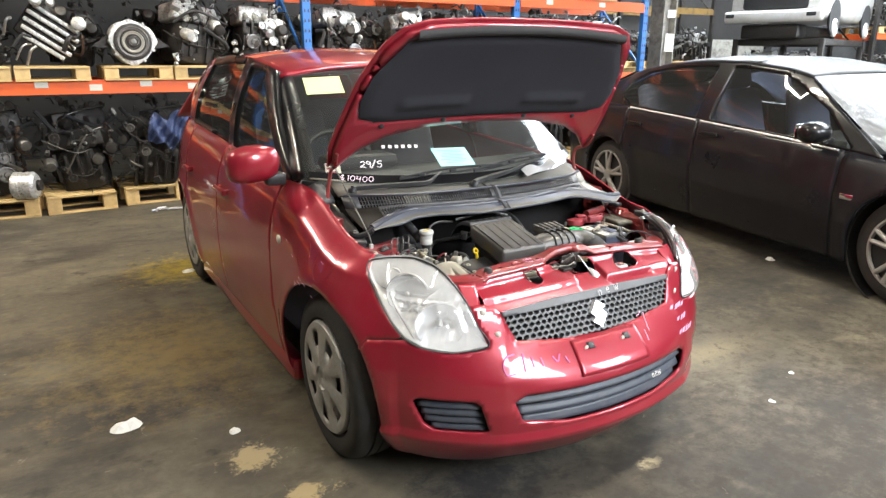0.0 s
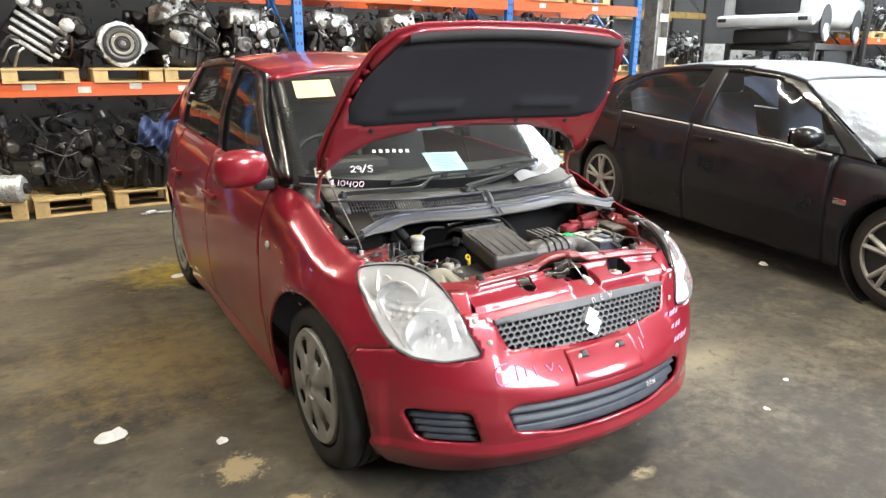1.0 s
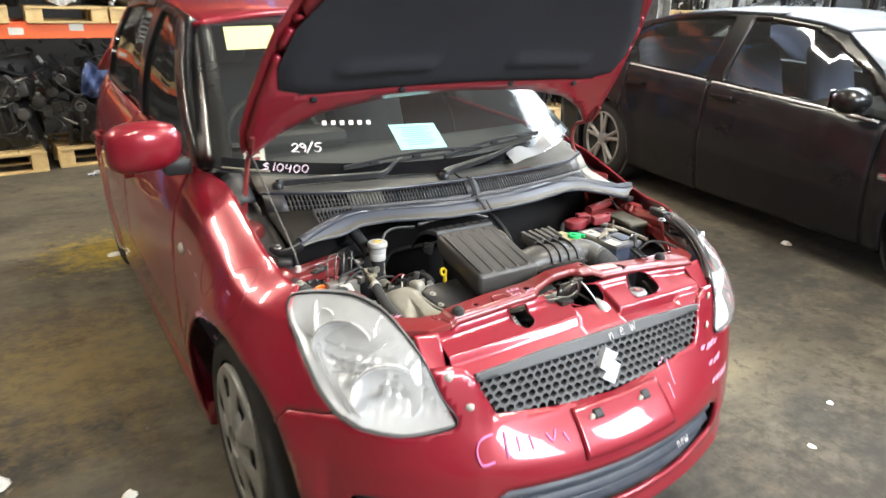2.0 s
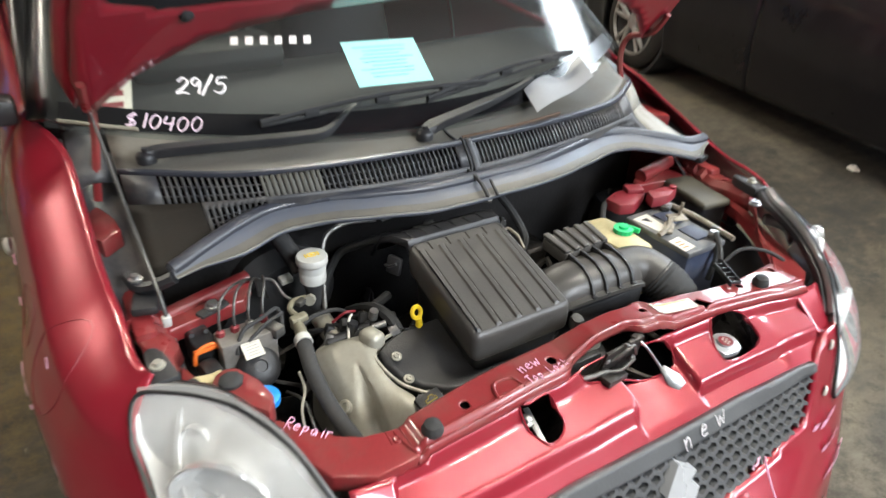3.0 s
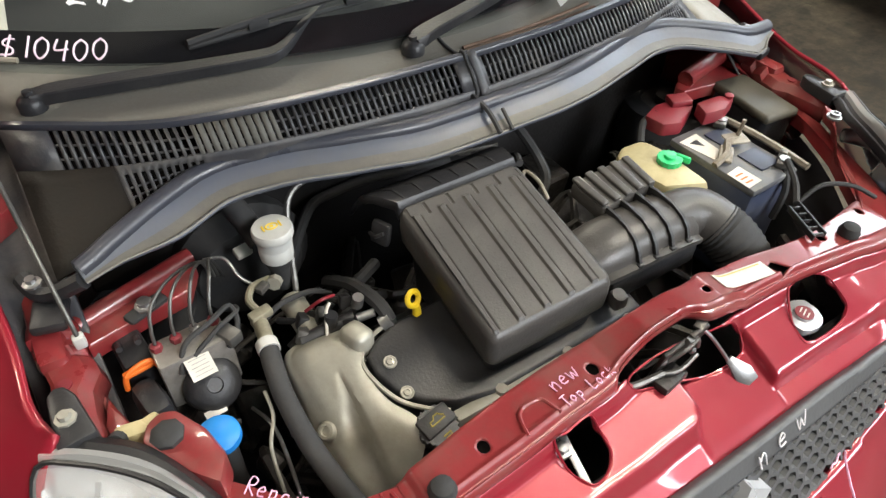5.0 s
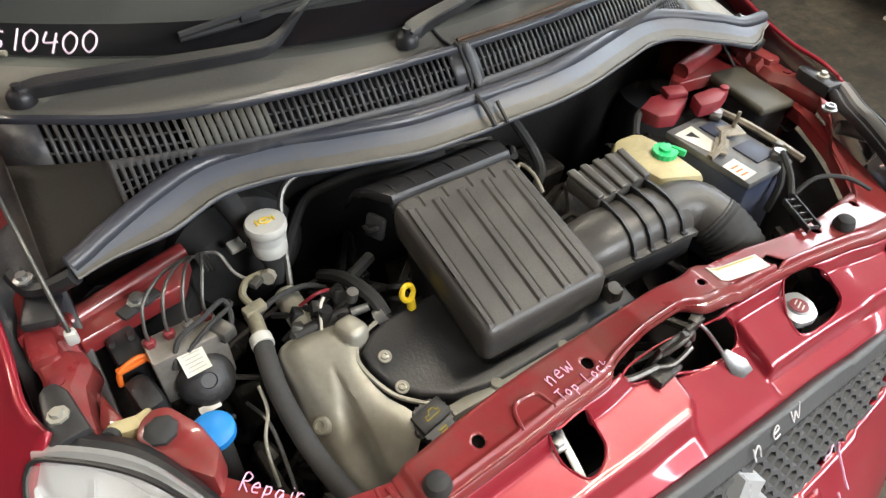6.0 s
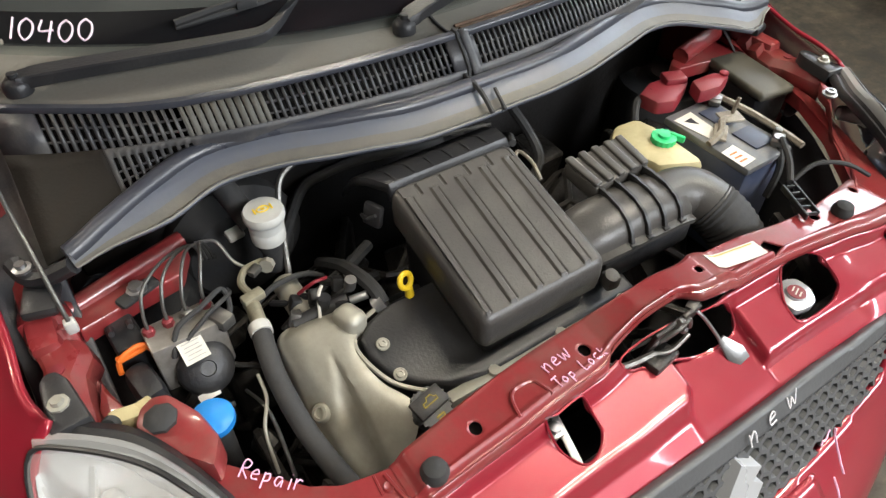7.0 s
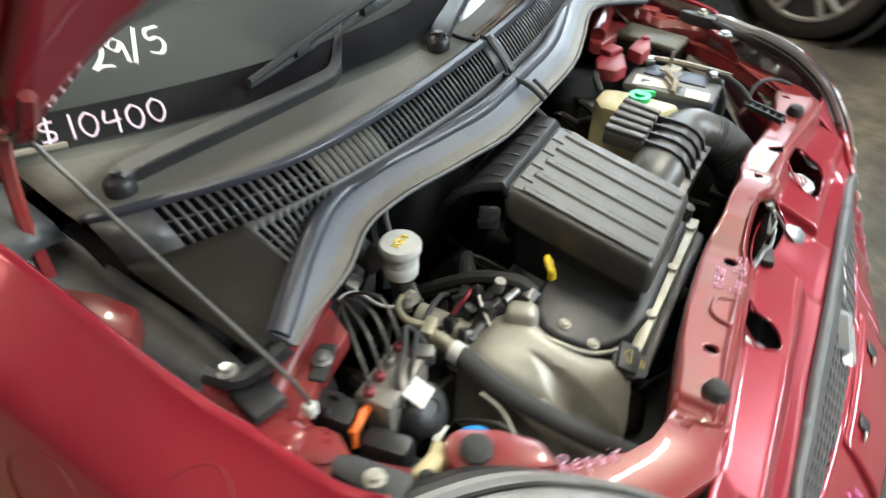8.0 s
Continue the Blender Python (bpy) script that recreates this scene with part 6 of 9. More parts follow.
    box(bm, (0.0, -0.404, 0.752), (0.012, 0.008, 0.034), 0.002, (12, 24, 0))
    box(bm, (0.020, -0.402, 0.756), (0.010, 0.006, 0.030), 0.002, (8, -20, 0))
    box(bm, (0.040, -0.394, 0.763), (0.022, 0.012, 0.004), 0.001, (0, 0, 20))
    tube(bm, [(-0.022, -0.404, 0.742), (0.0, -0.410, 0.757), (0.022, -0.406, 0.757), (0.030, -0.406, 0.738)], 0.0036, 7)
    tube(bm, [(-0.035, -0.406, 0.728), (-0.01, -0.416, 0.728), (0.02, -0.414, 0.738)], 0.003, 7)
    part("latch_claw", bm, PIPE, la, "bare worn latch claw")
    for x, z in ((-0.03, 0.745), (0.028, 0.728)):
        bm = bmesh.new()
        lathe(bm, ((0.0055, 0), (0.0055, 0.003), (0.003, 0.005), (0.0005, 0.0052)), pose(x, -0.402, z, 90), 8)
        part("latch_rivet", bm, STEEL, la)
    bm = bmesh.new()
    tube(bm, [(0.040, -0.396, 0.758), (0.052, -0.410, 0.742), (0.066, -0.424, 0.718), (0.074, -0.434, 0.702)], 0.0026, 7)
    yv = Vector((-0.020, 0.036, 0.030)).normalized()
    zv = (Vector((-0.5, -0.25, 0.75)) - yv * yv.dot(Vector((-0.5, -0.25, 0.75)))).normalized()
    plate = Matrix((yv.cross(zv), yv, zv)).transposed().to_4x4()
    plate.translation = (0.081, -0.446, 0.697)
    prism(bm, [(-0.005, 0.022), (0.005, 0.022), (0.014, -0.006), (0.011, -0.024), (-0.010, -0.024), (-0.013, -0.006)], -0.0015, 0.0015, plate, 0.0008)
    part("safety_lever", bm, STEEL, la, "bare metal release lever")
    bm = bmesh.new()
    tube(bm, [(-0.090, -0.392, 0.728), (-0.07, -0.402, 0.726), (-0.03, -0.408, 0.728)], 0.0045, 7)
    part("latch_cable", bm, PIPE, la)
    return cs


def brackets():
    flip = lambda poly, side: [(x, y) for x, y in poly] if side < 0 else [(-x, y) for x, y in poly][::-1]
    for side in (-1, 1):
        # black tab of the lamp housing
        bm = bmesh.new()
        prism(bm, flip([(-0.650, -0.112), (-0.642, -0.102), (-0.630, -0.104), (-0.622, -0.120), (-0.612, -0.180), (-0.652, -0.184)], side), 0.776, 0.797, None, 0.005)
        b = part("lamp_tab", bm, PLASTIC, car)
        bm = bmesh.new()
        lathe(bm, ((0.011, 0), (0.011, 0.003), (0.007, 0.004), (0.006, 0.009), (0.0005, 0.0095)), pose(side * 0.636, -0.150, 0.797), 8)
        part("bolt", bm, ALLOY, b)
        # folded red bracket beside the apron: two steps, a sloping web and a narrow foot
        bm = bmesh.new()
        rows = []
        for y, xo, xi, z in ((0.022, 0.652, 0.630, 0.781), (0.008, 0.654, 0.612, 0.786), (-0.012, 0.656, 0.609, 0.788), (-0.020, 0.655, 0.608, 0.779), (-0.040, 0.652, 0.604, 0.786),
                             (-0.049, 0.650, 0.602, 0.777), (-0.062, 0.648, 0.598, 0.778), (-0.078, 0.646, 0.597, 0.776), (-0.100, 0.648, 0.610, 0.776), (-0.135, 0.650, 0.613, 0.777), (-0.178, 0.650, 0.613, 0.778)):
            rows.append([bm.verts.new((side * x, y, zz)) for x, zz in ((xo, z - 0.030), (xo, z - 0.002), (xo - 0.004, z), ((xo + xi) / 2, z + 0.001), (xi + 0.012, z), (xi, z - 0.012), (xi - 0.004, z - 0.040))])
        for a, b in zip(rows, rows[1:]):
            for u in range(6):
                bm.faces.new((a[u], a[u + 1], b[u + 1], b[u]))
        part("wing_bracket", bm, RED_IN, car, "red folded wing bracket", 22, 0.002)
        bm = bmesh.new()
        lathe(bm, ((0.008, 0), (0.008, 0.002), (0.0005, 0.0022)), pose(side * 0.632, -0.088, 0.7770), 12)
        part("bracket_hole", bm, RED_CAP, car)
        if side > 0:
            continue
        # apron bolt on a dark gasket
        bm = bmesh.new()
        box(bm, (side * 0.527, -0.004, 0.760), (0.055, 0.022, 0.008), 0.005, (0, 0, 22 * -side))
        g = part("apron_gasket", bm, RUBBER, car)
        bm = bmesh.new()
        lathe(bm, ((0.013, 0), (0.013, 0.003), (0.0085, 0.004), (0.0085, 0.010), (0.004, 0.011), (0.0005, 0.0112)), pose(side * 0.527, -0.004, 0.764), 8)
        part("bolt", bm, STEEL, g)
        # raised round-ended corner of the support bar with its rubber stop
        bm = bmesh.new()
        prism(bm, flip([(-0.582, -0.205), (-0.572, -0.186), (-0.556, -0.178), (-0.540, -0.184), (-0.520, -0.222), (-0.512, -0.262), (-0.528, -0.292), (-0.552, -0.262)], side), 0.745, 0.783, None, 0.007)
        c = part("corner_bracket", bm, RED_IN, car, "red rounded corner bracket", 30)
        bm = bmesh.new()
        lathe(bm, ((0.0165, 0), (0.0175, 0.006), (0.013, 0.010), (0.006, 0.011), (0.0005, 0.0112)), pose(side * 0.556, -0.214, 0.783), 8)
        part("rubber_stop", bm, RUBBER, c)
    # far-side stay with a bright bolt
    bm = bmesh.new()
    rows = []
    for x, y, z, w in ((0.582, -0.190, 0.782, 0.020), (0.566, -0.214, 0.786, 0.026), (0.557, -0.229, 0.776, 0.027), (0.549, -0.246, 0.752, 0.026), (0.530, -0.272, 0.748, 0.024), (0.492, -0.318, 0.749, 0.022), (0.452, -0.352, 0.751, 0.028)):
        rows.append([bm.verts.new((x + dx * w, y + dy * w, z + dz)) for dx, dy, dz in ((-0.8, -0.6, -0.012), (-0.8, -0.6, 0.0), (0, 0, 0.003), (0.8, 0.6, 0.0), (0.8, 0.6, -0.012))])
    for a, b in zip(rows, rows[1:]):
        for u in range(4):
            bm.faces.new((a[u], a[u + 1], b[u + 1], b[u]))
    bm.faces.new(rows[0])
    b = part("support_stay", bm, RED_IN, car, "folded red stay beside the headlight", 35, 0.003)
    bm = bmesh.new()
    lathe(bm, ((0.0125, 0), (0.0125, 0.003), (0.0085, 0.004), (0.0085, 0.009), (0.005, 0.0092), (0.0045, 0.006), (0.0005, 0.006)), pose(0.564, -0.215, 0.788), 14)
    part("bolt", bm, STEEL, b)
    # lamp adjuster
    bm = bmesh.new()
    box(bm, (-0.586, -0.178, 0.764), (0.040, 0.022, 0.024), 0.009, (0, 0, -10))
    box(bm, (-0.568, -0.176, 0.768), (0.022, 0.012, 0.014), 0.004, (0, 0, 14))
    ad = part("lamp_adjuster", bm, CREAM, car, "cream plastic lamp adjuster")
    bm = bmesh.new()
    lathe(bm, ((0.010, 0), (0.010, 0.010), (0.0005, 0.0105)), pose(-0.600, -0.182, 0.772, 60, 0, -30), 12)
    part("adjuster_knob", bm, RUBBER, ad)


# ---- cowl, wipers ----
SEAL_Y = curve([(0, -0.004), (0.12, -0.002), (0.22, 0.020), (0.33, 0.050), (0.40, 0.056), (0.46, 0.040), (0.53, 0.012), (0.58, -0.006), (0.64, -0.010)])
SEAL_Z = curve([(0, 0.880), (0.25, 0.880), (0.40, 0.876), (0.52, 0.858), (0.58, 0.844), (0.64, 0.846)])
VENT_YB = curve([(0, 0.020), (0.2, 0.030), (0.41, 0.068), (0.55, 0.144), (0.67, 0.24)])
VENT_ZB = curve([(0, 0.899), (0.2, 0.901), (0.41, 0.903), (0.55, 0.888), (0.67, 0.872)])
VENT_YT = curve([(0, 0.050), (0.2, 0.060), (0.41, 0.096), (0.55, 0.180), (0.67, 0.28)])
VENT_ZT = curve([(0, 0.932), (0.2, 0.931), (0.41, 0.930), (0.55, 0.925), (0.67, 0.915)])


def cowl_line(x):
    """The y and height of the seal along the back of the bay."""
    return SEAL_Y(abs(x)), SEAL_Z(abs(x))


def on_screen(u, v, up=0.003):
    p = screen_at(u, v)
    du = (screen_at(u + 0.01, v) - screen_at(u - 0.01, v)).normalized()
    dv = (screen_at(u, v + 0.01) - screen_at(u, v - 0.01)).normalized()
    n = du.cross(dv).normalized()
    if n.z < 0:
        n = -n
    yv = n.cross(du)
    m = Matrix((du, yv, n)).transposed().to_4x4()
    m.translation = p + n * up
    return m


def cowl():
    # cowl panel: from behind the seal over a slotted slope and a ridge to the foot of the windscreen
    def column(x):
        a = abs(x)
        ys, zs = cowl_line(min(a, 0.64))
        y0, z0 = ys + 0.018, zs - 0.004
        yb, zb, yt, zt = VENT_YB(a), VENT_ZB(a), VENT_YT(a), VENT_ZT(a)
        y0 = min(y0, yb - 0.003)
        yg, zg = 0.140 + FOOT * (x / 0.685) ** 2, 0.942 + 0.03 * (x / 0.685) ** 2
        yg = max(yg, yt + 0.05)
        rows = [(y0, z0)] + [(y0 + (yb - y0) * k, z0 + (zb - 0.006 - z0) * k) for k in (0.12, 0.5, 0.88)]
        rows += [(yb, zb), ((yb + yt) / 2, (zb + zt) / 2 + 0.002), (yt, zt), (yt + 0.004, zt + 0.006), (yt + 0.012, zt + 0.007), (yt + 0.018, zt - 0.002)]
        rows += [(yt + 0.018 + (yg - yt - 0.018) * k, zt - 0.002 + (zg - zt + 0.0) * k - 0.006 * math.sin(k * math.pi)) for k in (0.2, 0.4, 0.6, 0.8, 1.0)]
        return [Vector((x, y, z)) for y, z in rows]

    main = [(a + (b - a) * (i + 0.5) / k, (b - a) / k * 0.30) for a, b, k in ((-0.552, -0.035, 54), (0.008, 0.445, 45)) for i in range(k)]
    main = [(c, w * 0.36 if -0.398 < c < -0.300 else w) for c, w in main]
    low = [(-0.488 + 0.0095 * i, 0.0026) for i in range(10)] + [(0.415 + 0.0075 * i, 0.0022) for i in range(10)]
    xs = sorted({round(c + s * w, 5) for c, w in main + low for s in (-1, 1)} | {round(float(x), 5) for x in np.linspace(-0.66, 0.66, 45)})

    def band(bm, j0, j1, a0, a1):
        keep = [x for x in xs if a0 <= x <= a1]
        cols = {x: [bm.verts.new(p) for p in column(x)[j0:j1 + 1]] for x in keep}
        for a, b in zip(keep, keep[1:]):
            m = (a + b) / 2
            top = any(abs(m - c) < w for c, w in main)
            bot = any(abs(m - c) < w for c, w in low)
            for j in range(j0, j1):
                if (top and j in (4, 5)) or (bot and j in (1, 2)):
                    continue
                k = j - j0
                bm.faces.new((cols[a][k], cols[b][k], cols[b][k + 1], cols[a][k + 1]))
        return bm

    edge = [x for x in xs if x < -0.495][-1]
    g0, g1 = [x for x in xs if x < -0.397][-1], [x for x in xs if x > -0.301][0]
    far = [x for x in xs if x > 0.492][0]
    skin = bmesh.new()
    for a, b in ((-0.612, g0), (g1, far)):
        band(skin, 4, 6, a, b)
    base = part("cowl_panel", band(skin, 0, 4, edge, far), PLASTIC_GREY, car, "weathered grey plastic cowl with slotted air vents", 35, 0.004)
    tagged(part("gauzed_stretch", band(bmesh.new(), 4, 6, g0, g1), GAUZE, base, "", 35, 0.004), "dusty stretch of narrow slits", kind="stuff")
    part("cowl_end", band(band(bmesh.new(), 4, 6, far, 0.612), 0, 4, far, 0.612), COWL_PALE, base, "pale far end of the cowl", 35, 0.004)
    part("cowl_wing", band(bmesh.new(), 0, 4, -0.612, edge), COWL_BROWN, base, "dark brown lower wing of the cowl", 35, 0.004)
    part("cowl_ridge", band(bmesh.new(), 6, 9, -0.612, 0.612), COWL_RIDGE, base, "dark blue-grey rounded ridge", 35, 0.004)
    part("cowl_deck", band(bmesh.new(), 9, 14, -0.612, 0.612), COWL_DECK, base, "sun-bleached tan cowl deck", 35, 0.004)
    for side in (-1, 1):
        bm = bmesh.new()
        sheet(bm, lambda x, y: Vector((side * x, y, lerp_table([(-0.24, 0.68), (-0.06, 0.72), (0.04, 0.795), (0.10, 0.832), (0.30, 0.878), (0.42, 0.91)], y) - 0.022 * math.sin((x - 0.595) / 0.075 * math.pi))), np.linspace(0.595, 0.670, 7), np.linspace(-0.14, 0.46, 14))
        part("gutter", bm, PLASTIC_GREY, base, "grey plastic gutter beside the cowl", 40, 0.004)
    deck = lambda x, k: column(x)[4].lerp(column(x)[6], k)
    # near-black sheet stands in for the shade below the slots
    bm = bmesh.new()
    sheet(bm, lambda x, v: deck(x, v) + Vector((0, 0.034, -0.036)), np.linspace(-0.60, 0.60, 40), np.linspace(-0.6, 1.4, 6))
    part("vent_shade_sheet", bm, BAY_SHADE, base, "dark sheet painting in the shade under the vent slots", 40)
    for k in (0.30, 0.66):
        for a, b in ((-0.552, -0.036), (0.008, 0.445)):
            bm = bmesh.new()
            tube(bm, [deck(x, k) + Vector((0, 0.001, -0.003)) for x in np.linspace(a, b, 24)], 0.0017, 5, 0)
            part("vent_bar", bm, PLASTIC_GREY, base)
    for k in (0.38, 0.64):
        bm = bmesh.new()
        tube(bm, [column(x)[1].lerp(column(x)[3], k) + Vector((0, 0.001, -0.003)) for x in np.linspace(-0.49, -0.40, 8)], 0.0015, 5, 0)
        part("vent_bar", bm, PLASTIC_GREY, base)
    for k in (0.25, 0.5, 0.75):
        bm = bmesh.new()
        tube(bm, [column(x)[1].lerp(column(x)[3], k) + Vector((0, 0.001, -0.002)) for x in np.linspace(0.412, 0.485, 8)], 0.0015, 5, 0)
        part("vent_bar", bm, PLASTIC_GREY, base)
    # black painted border along the foot of the windscreen
    bm = bmesh.new()
    sheet(bm, lambda u, v: on_screen(u, v, 0.0012).translation, np.linspace(-0.97, 0.97, 50), np.linspace(0.0, 0.058, 5))
    part("screen_border", bm, FRIT, car, "black border along the foot of the windscreen", 40)
    bm = bmesh.new()
    tube(bm, [on_screen(u, 0.0, 0.004).translation for u in np.linspace(-0.97, -0.80, 12)], 0.004, 6, 0)
    part("screen_moulding", bm, MOULD, car, "dusty pale moulding at the screen foot", 40)
    # brown lines along the two grooves behind the ridge
    for k in (0.18, 0.62):
        bm = bmesh.new()
        tube(bm, [column(x)[9].lerp(column(x)[11], k) + Vector((0, 0, 0.0012)) for x in np.linspace(0.004, 0.27, 16)], 0.0030, 6, 0)
        part("deck_groove", bm, GREASE_R, base, "brown line along a groove")
    rows = column(-0.015)
    # seam between the two halves
    bm = bmesh.new()
    tube(bm, [p + Vector((0, 0, 0.0015)) for p in rows], 0.0028, 6, 0)
    part("seam", bm, RUBBER, base)
    bm = bmesh.new()
    sheet(bm, lambda x, v: deck(x, v) + Vector((0, 0, 0.0025)), np.linspace(-0.010, 0.004, 3), np.linspace(-0.3, 1.2, 8))
    part("seam_strip", bm, PLASTIC_GREY, base, "", 40, 0.003)
    # the bonnet seal: a flap on a bulb
    bm = bmesh.new()
    xs = np.linspace(-0.575, 0.635, 61)
    prof = ((0.026, -0.004), (0.022, 0.004), (0.014, 0.0085), (0.010, 0.004), (0.006, 0.004), (-0.002, 0.003), (-0.014, -0.005), (-0.026, -0.013), (-0.036, -0.017), (-0.040, -0.014), (-0.042, -0.018), (-0.038, -0.024), (-0.020, -0.019), (0.0, -0.012), (0.02, -0.012))
    rings = []
    for x in xs:
        y, z = cowl_line(x)
        y2, y1 = cowl_line(min(0.64, abs(x) + 0.02))[0], cowl_line(max(0.0, abs(x) - 0.02))[0]
        t = Vector((0.04, (y2 - y1) * (1 if x >= 0 else -1), 0)).normalized()
        n = Vector((-t.y, t.x, 0))
        wav = 0.0006 * math.sin(x * 60) + 0.0015 * math.sin(x * 17)
        thin = 1 - 0.72 * smooth01(0.46, 0.575, -x) - 0.80 * smooth01(0.575, 0.632, x)
        rings.append([bm.verts.new(Vector((x, y, z + wav)) + n * (a * (thin if a < 0 else 1)) + Vector((0, 0, b * (thin if a < 0 else 1)))) for a, b in prof])
    for a, b in zip(rings, rings[1:]):
        bridge(bm, a, b)
    bm.faces.new(rings[0])
    bm.faces.new(rings[-1])
    rim = [[v.co.copy() for v in r] for r in rings]
    bulb = bmesh.new()
    tube(bulb, [(x, cowl_line(x)[0] + 0.009, cowl_line(x)[1] + 0.002) for x in xs], 0.0125, 12, 0)
    sl = part("bonnet_seal", bm, SEAL, car, "grey rubber bonnet seal along the cowl", 35)
    bm = bmesh.new()
    part("seal_bulb", bulb, COWL_RIDGE, sl, "dark rounded bulb of the seal")
    rows = [[bm.verts.new(p + Vector((0, 0, 0.0009))) for p in (r[6].lerp(r[7], 0.65), r[7], r[8], r[9])] for r in rim]
    for a, b in zip(rows, rows[1:]):
        for u in range(3):
            bm.faces.new((a[u], a[u + 1], b[u + 1], b[u]))
    part("seal_lip", bm, SEAL_LIP, sl, "dusty brown lower lip of the seal", 40)
    bm = bmesh.new()
    tube(bm, [r[9].lerp(r[10], 0.5) + Vector((0, 0, 0.0006)) for r in rim], 0.0014, 6, 0)
    part("seal_edge", bm, SEAL_EDGE, sl, "pale edge")
    bm = bmesh.new()
    tube(bm, [(-0.022, -0.05, 0.868), (-0.022, -0.02, 0.886), (-0.022, 0.02, 0.892)], 0.004, 6)
    tube(bm, [(0.0, -0.05, 0.866), (0.002, -0.02, 0.884)], 0.003, 6)
    part("seal_clip", bm, RUBBER, sl)
    for side in (-1, 1):
        bm = bmesh.new()
        rows = [[bm.verts.new((side * x, y, z)) for x, y, z in ((0.606, y0, z0), (0.640, y0 + 0.004, z0 + 0.004), (0.664, y0 + 0.006, z0 - 0.006), (0.668, y0 + 0.006, z0 - 0.035))] for y0, z0 in ((0.262, 0.890), (0.275, 0.908), (0.31, 0.924), (0.36, 0.938), (0.40, 0.945))]
        for r0, r1 in zip(rows, rows[1:]):
            for u in range(3):
                bm.faces.new((r0[u], r0[u + 1], r1[u + 1], r1[u]))
        part("cowl_end_cap", bm, PLASTIC_GREY, base, "rounded grey end of the cowl", 40, 0.003)
        # red hinge foot on the wing rail
        bm = bmesh.new()
        prism(bm, [(side * x, y) for x, y in (((0.622, 0.150), (0.655, 0.122), (0.668, 0.150), (0.668, 0.225), (0.645, 0.255), (0.626, 0.200)) if side > 0 else ((0.626, 0.200), (0.645, 0.255), (0.668, 0.225), (0.668, 0.150), (0.655, 0.122), (0.622, 0.150)))], 0.825, 0.856, None, 0.004)
        part("hinge_foot", bm, RED_IN, car, "red hinge foot inside the wing", 30)
        bm = bmesh.new()
        # end of the seal: a black plastic arm with its bolt
        bm = bmesh.new()
        tube(bm, [(side * 0.575, -0.005, 0.838), (side * 0.605, 0.01, 0.822), (side * 0.625, 0.025, 0.818), (side * 0.635, 0.05, 0.826)], 0.011, 8)
        box(bm, (side * 0.622, 0.0, 0.802), (0.04, 0.05, 0.016), 0.006, (0, 0, 15 * side))
        ar = part("seal_arm", bm, PLASTIC, base)
        bm = bmesh.new()
        lathe(bm, ((0.011, 0), (0.011, 0.003), (0.006, 0.004), (0.006, 0.010), (0.0005, 0.0105)), pose(side * 0.626, 0.030, 0.828), 8)
        part("bolt", bm, STEEL, ar)

    # wipers
    def wiper(pivot, tip_arm, blade_a, blade_b, name_label):
        bm = bmesh.new()
        lathe(bm, ((0.017, 0), (0.017, 0.012), (0.012, 0.018), (0.006, 0.020), (0.006, 0.026), (0.0005, 0.0265)), Matrix.Translation(pivot), 16)
        w = part("wiper", bm, PLASTIC, car, name_label)
        bm = bmesh.new()
        pts = spline([Vector(pivot) + Vector((0, 0, 0.014))] + [Vector(p) for p in tip_arm], 5)
        n = len(pts) - 1
        rings = []
        for i, p in enumerate(pts):
            d = (pts[min(n, i + 1)] - pts[max(0, i - 1)]).normalized()
            across = d.cross(Vector((0, 0, 1))).normalized()
            f = i / n
            w2 = lerp_table([(0, 0.011), (0.12, 0.012), (0.14, 0.015), (0.6, 0.012), (0.75, 0.006), (1, 0.005)], f)
            h2 = lerp_table([(0, 0.008), (0.6, 0.007), (1, 0.004)], f)
            rings.append([bm.verts.new(p + across * (w2 * c) + Vector((0, 0, h2 * s))) for c, s in ((-1, -1), (1, -1), (1, 0.75), (0.86, 1), (-0.86, 1), (-1, 0.75))])
        for r0, r1 in zip(rings, rings[1:]):
            bridge(bm, r0, r1)
        bm.faces.new(rings[0][::-1])
        bm.faces.new(rings[-1])
        part("wiper_arm", bm, PLASTIC, w)
        bm = bmesh.new()
        p, q = Vector(blade_a), Vector(blade_b)
        pts = [p.lerp(q, t) + Vector((0, -0.004, 0.010 + 0.012 * math.sin(t * math.pi))) for t in np.linspace(0, 1, 9)]
        tube(bm, pts, 0.005, 6, 0)
        pts = [p.lerp(q, t) + Vector((0, -0.002, 0.004)) for t in np.linspace(0, 1, 9)]
        tube(bm, pts, 0.004, 6, 0)
        for t in (0.2, 0.5, 0.8):
            box(bm, p.lerp(q, t) + Vector((0, -0.004, 0.012)), (0.03, 0.012, 0.012), 0.003)
        part("wiper_blade", bm, RUBBER, w)

    wiper((-0.068, 0.108, 0.932), [(-0.035, 0.118, 0.953), (0.05, 0.138, 0.960), (0.17, 0.165, 0.972), (0.25, 0.190, 0.985)], (-0.02, 0.185, 0.972), (0.42, 0.262, 1.0), "black wiper arm resting on the screen")
    wiper((-0.553, 0.218, 0.936), [(-0.520, 0.216, 0.952), (-0.400, 0.186, 0.955), (-0.30, 0.167, 0.955), (-0.250, 0.163, 0.957), (-0.205, 0.188, 0.968), (-0.150, 0.222, 0.984)], (-0.353, 0.214, 0.966), (0.13, 0.196, 0.985), "black wiper arm resting on the screen")


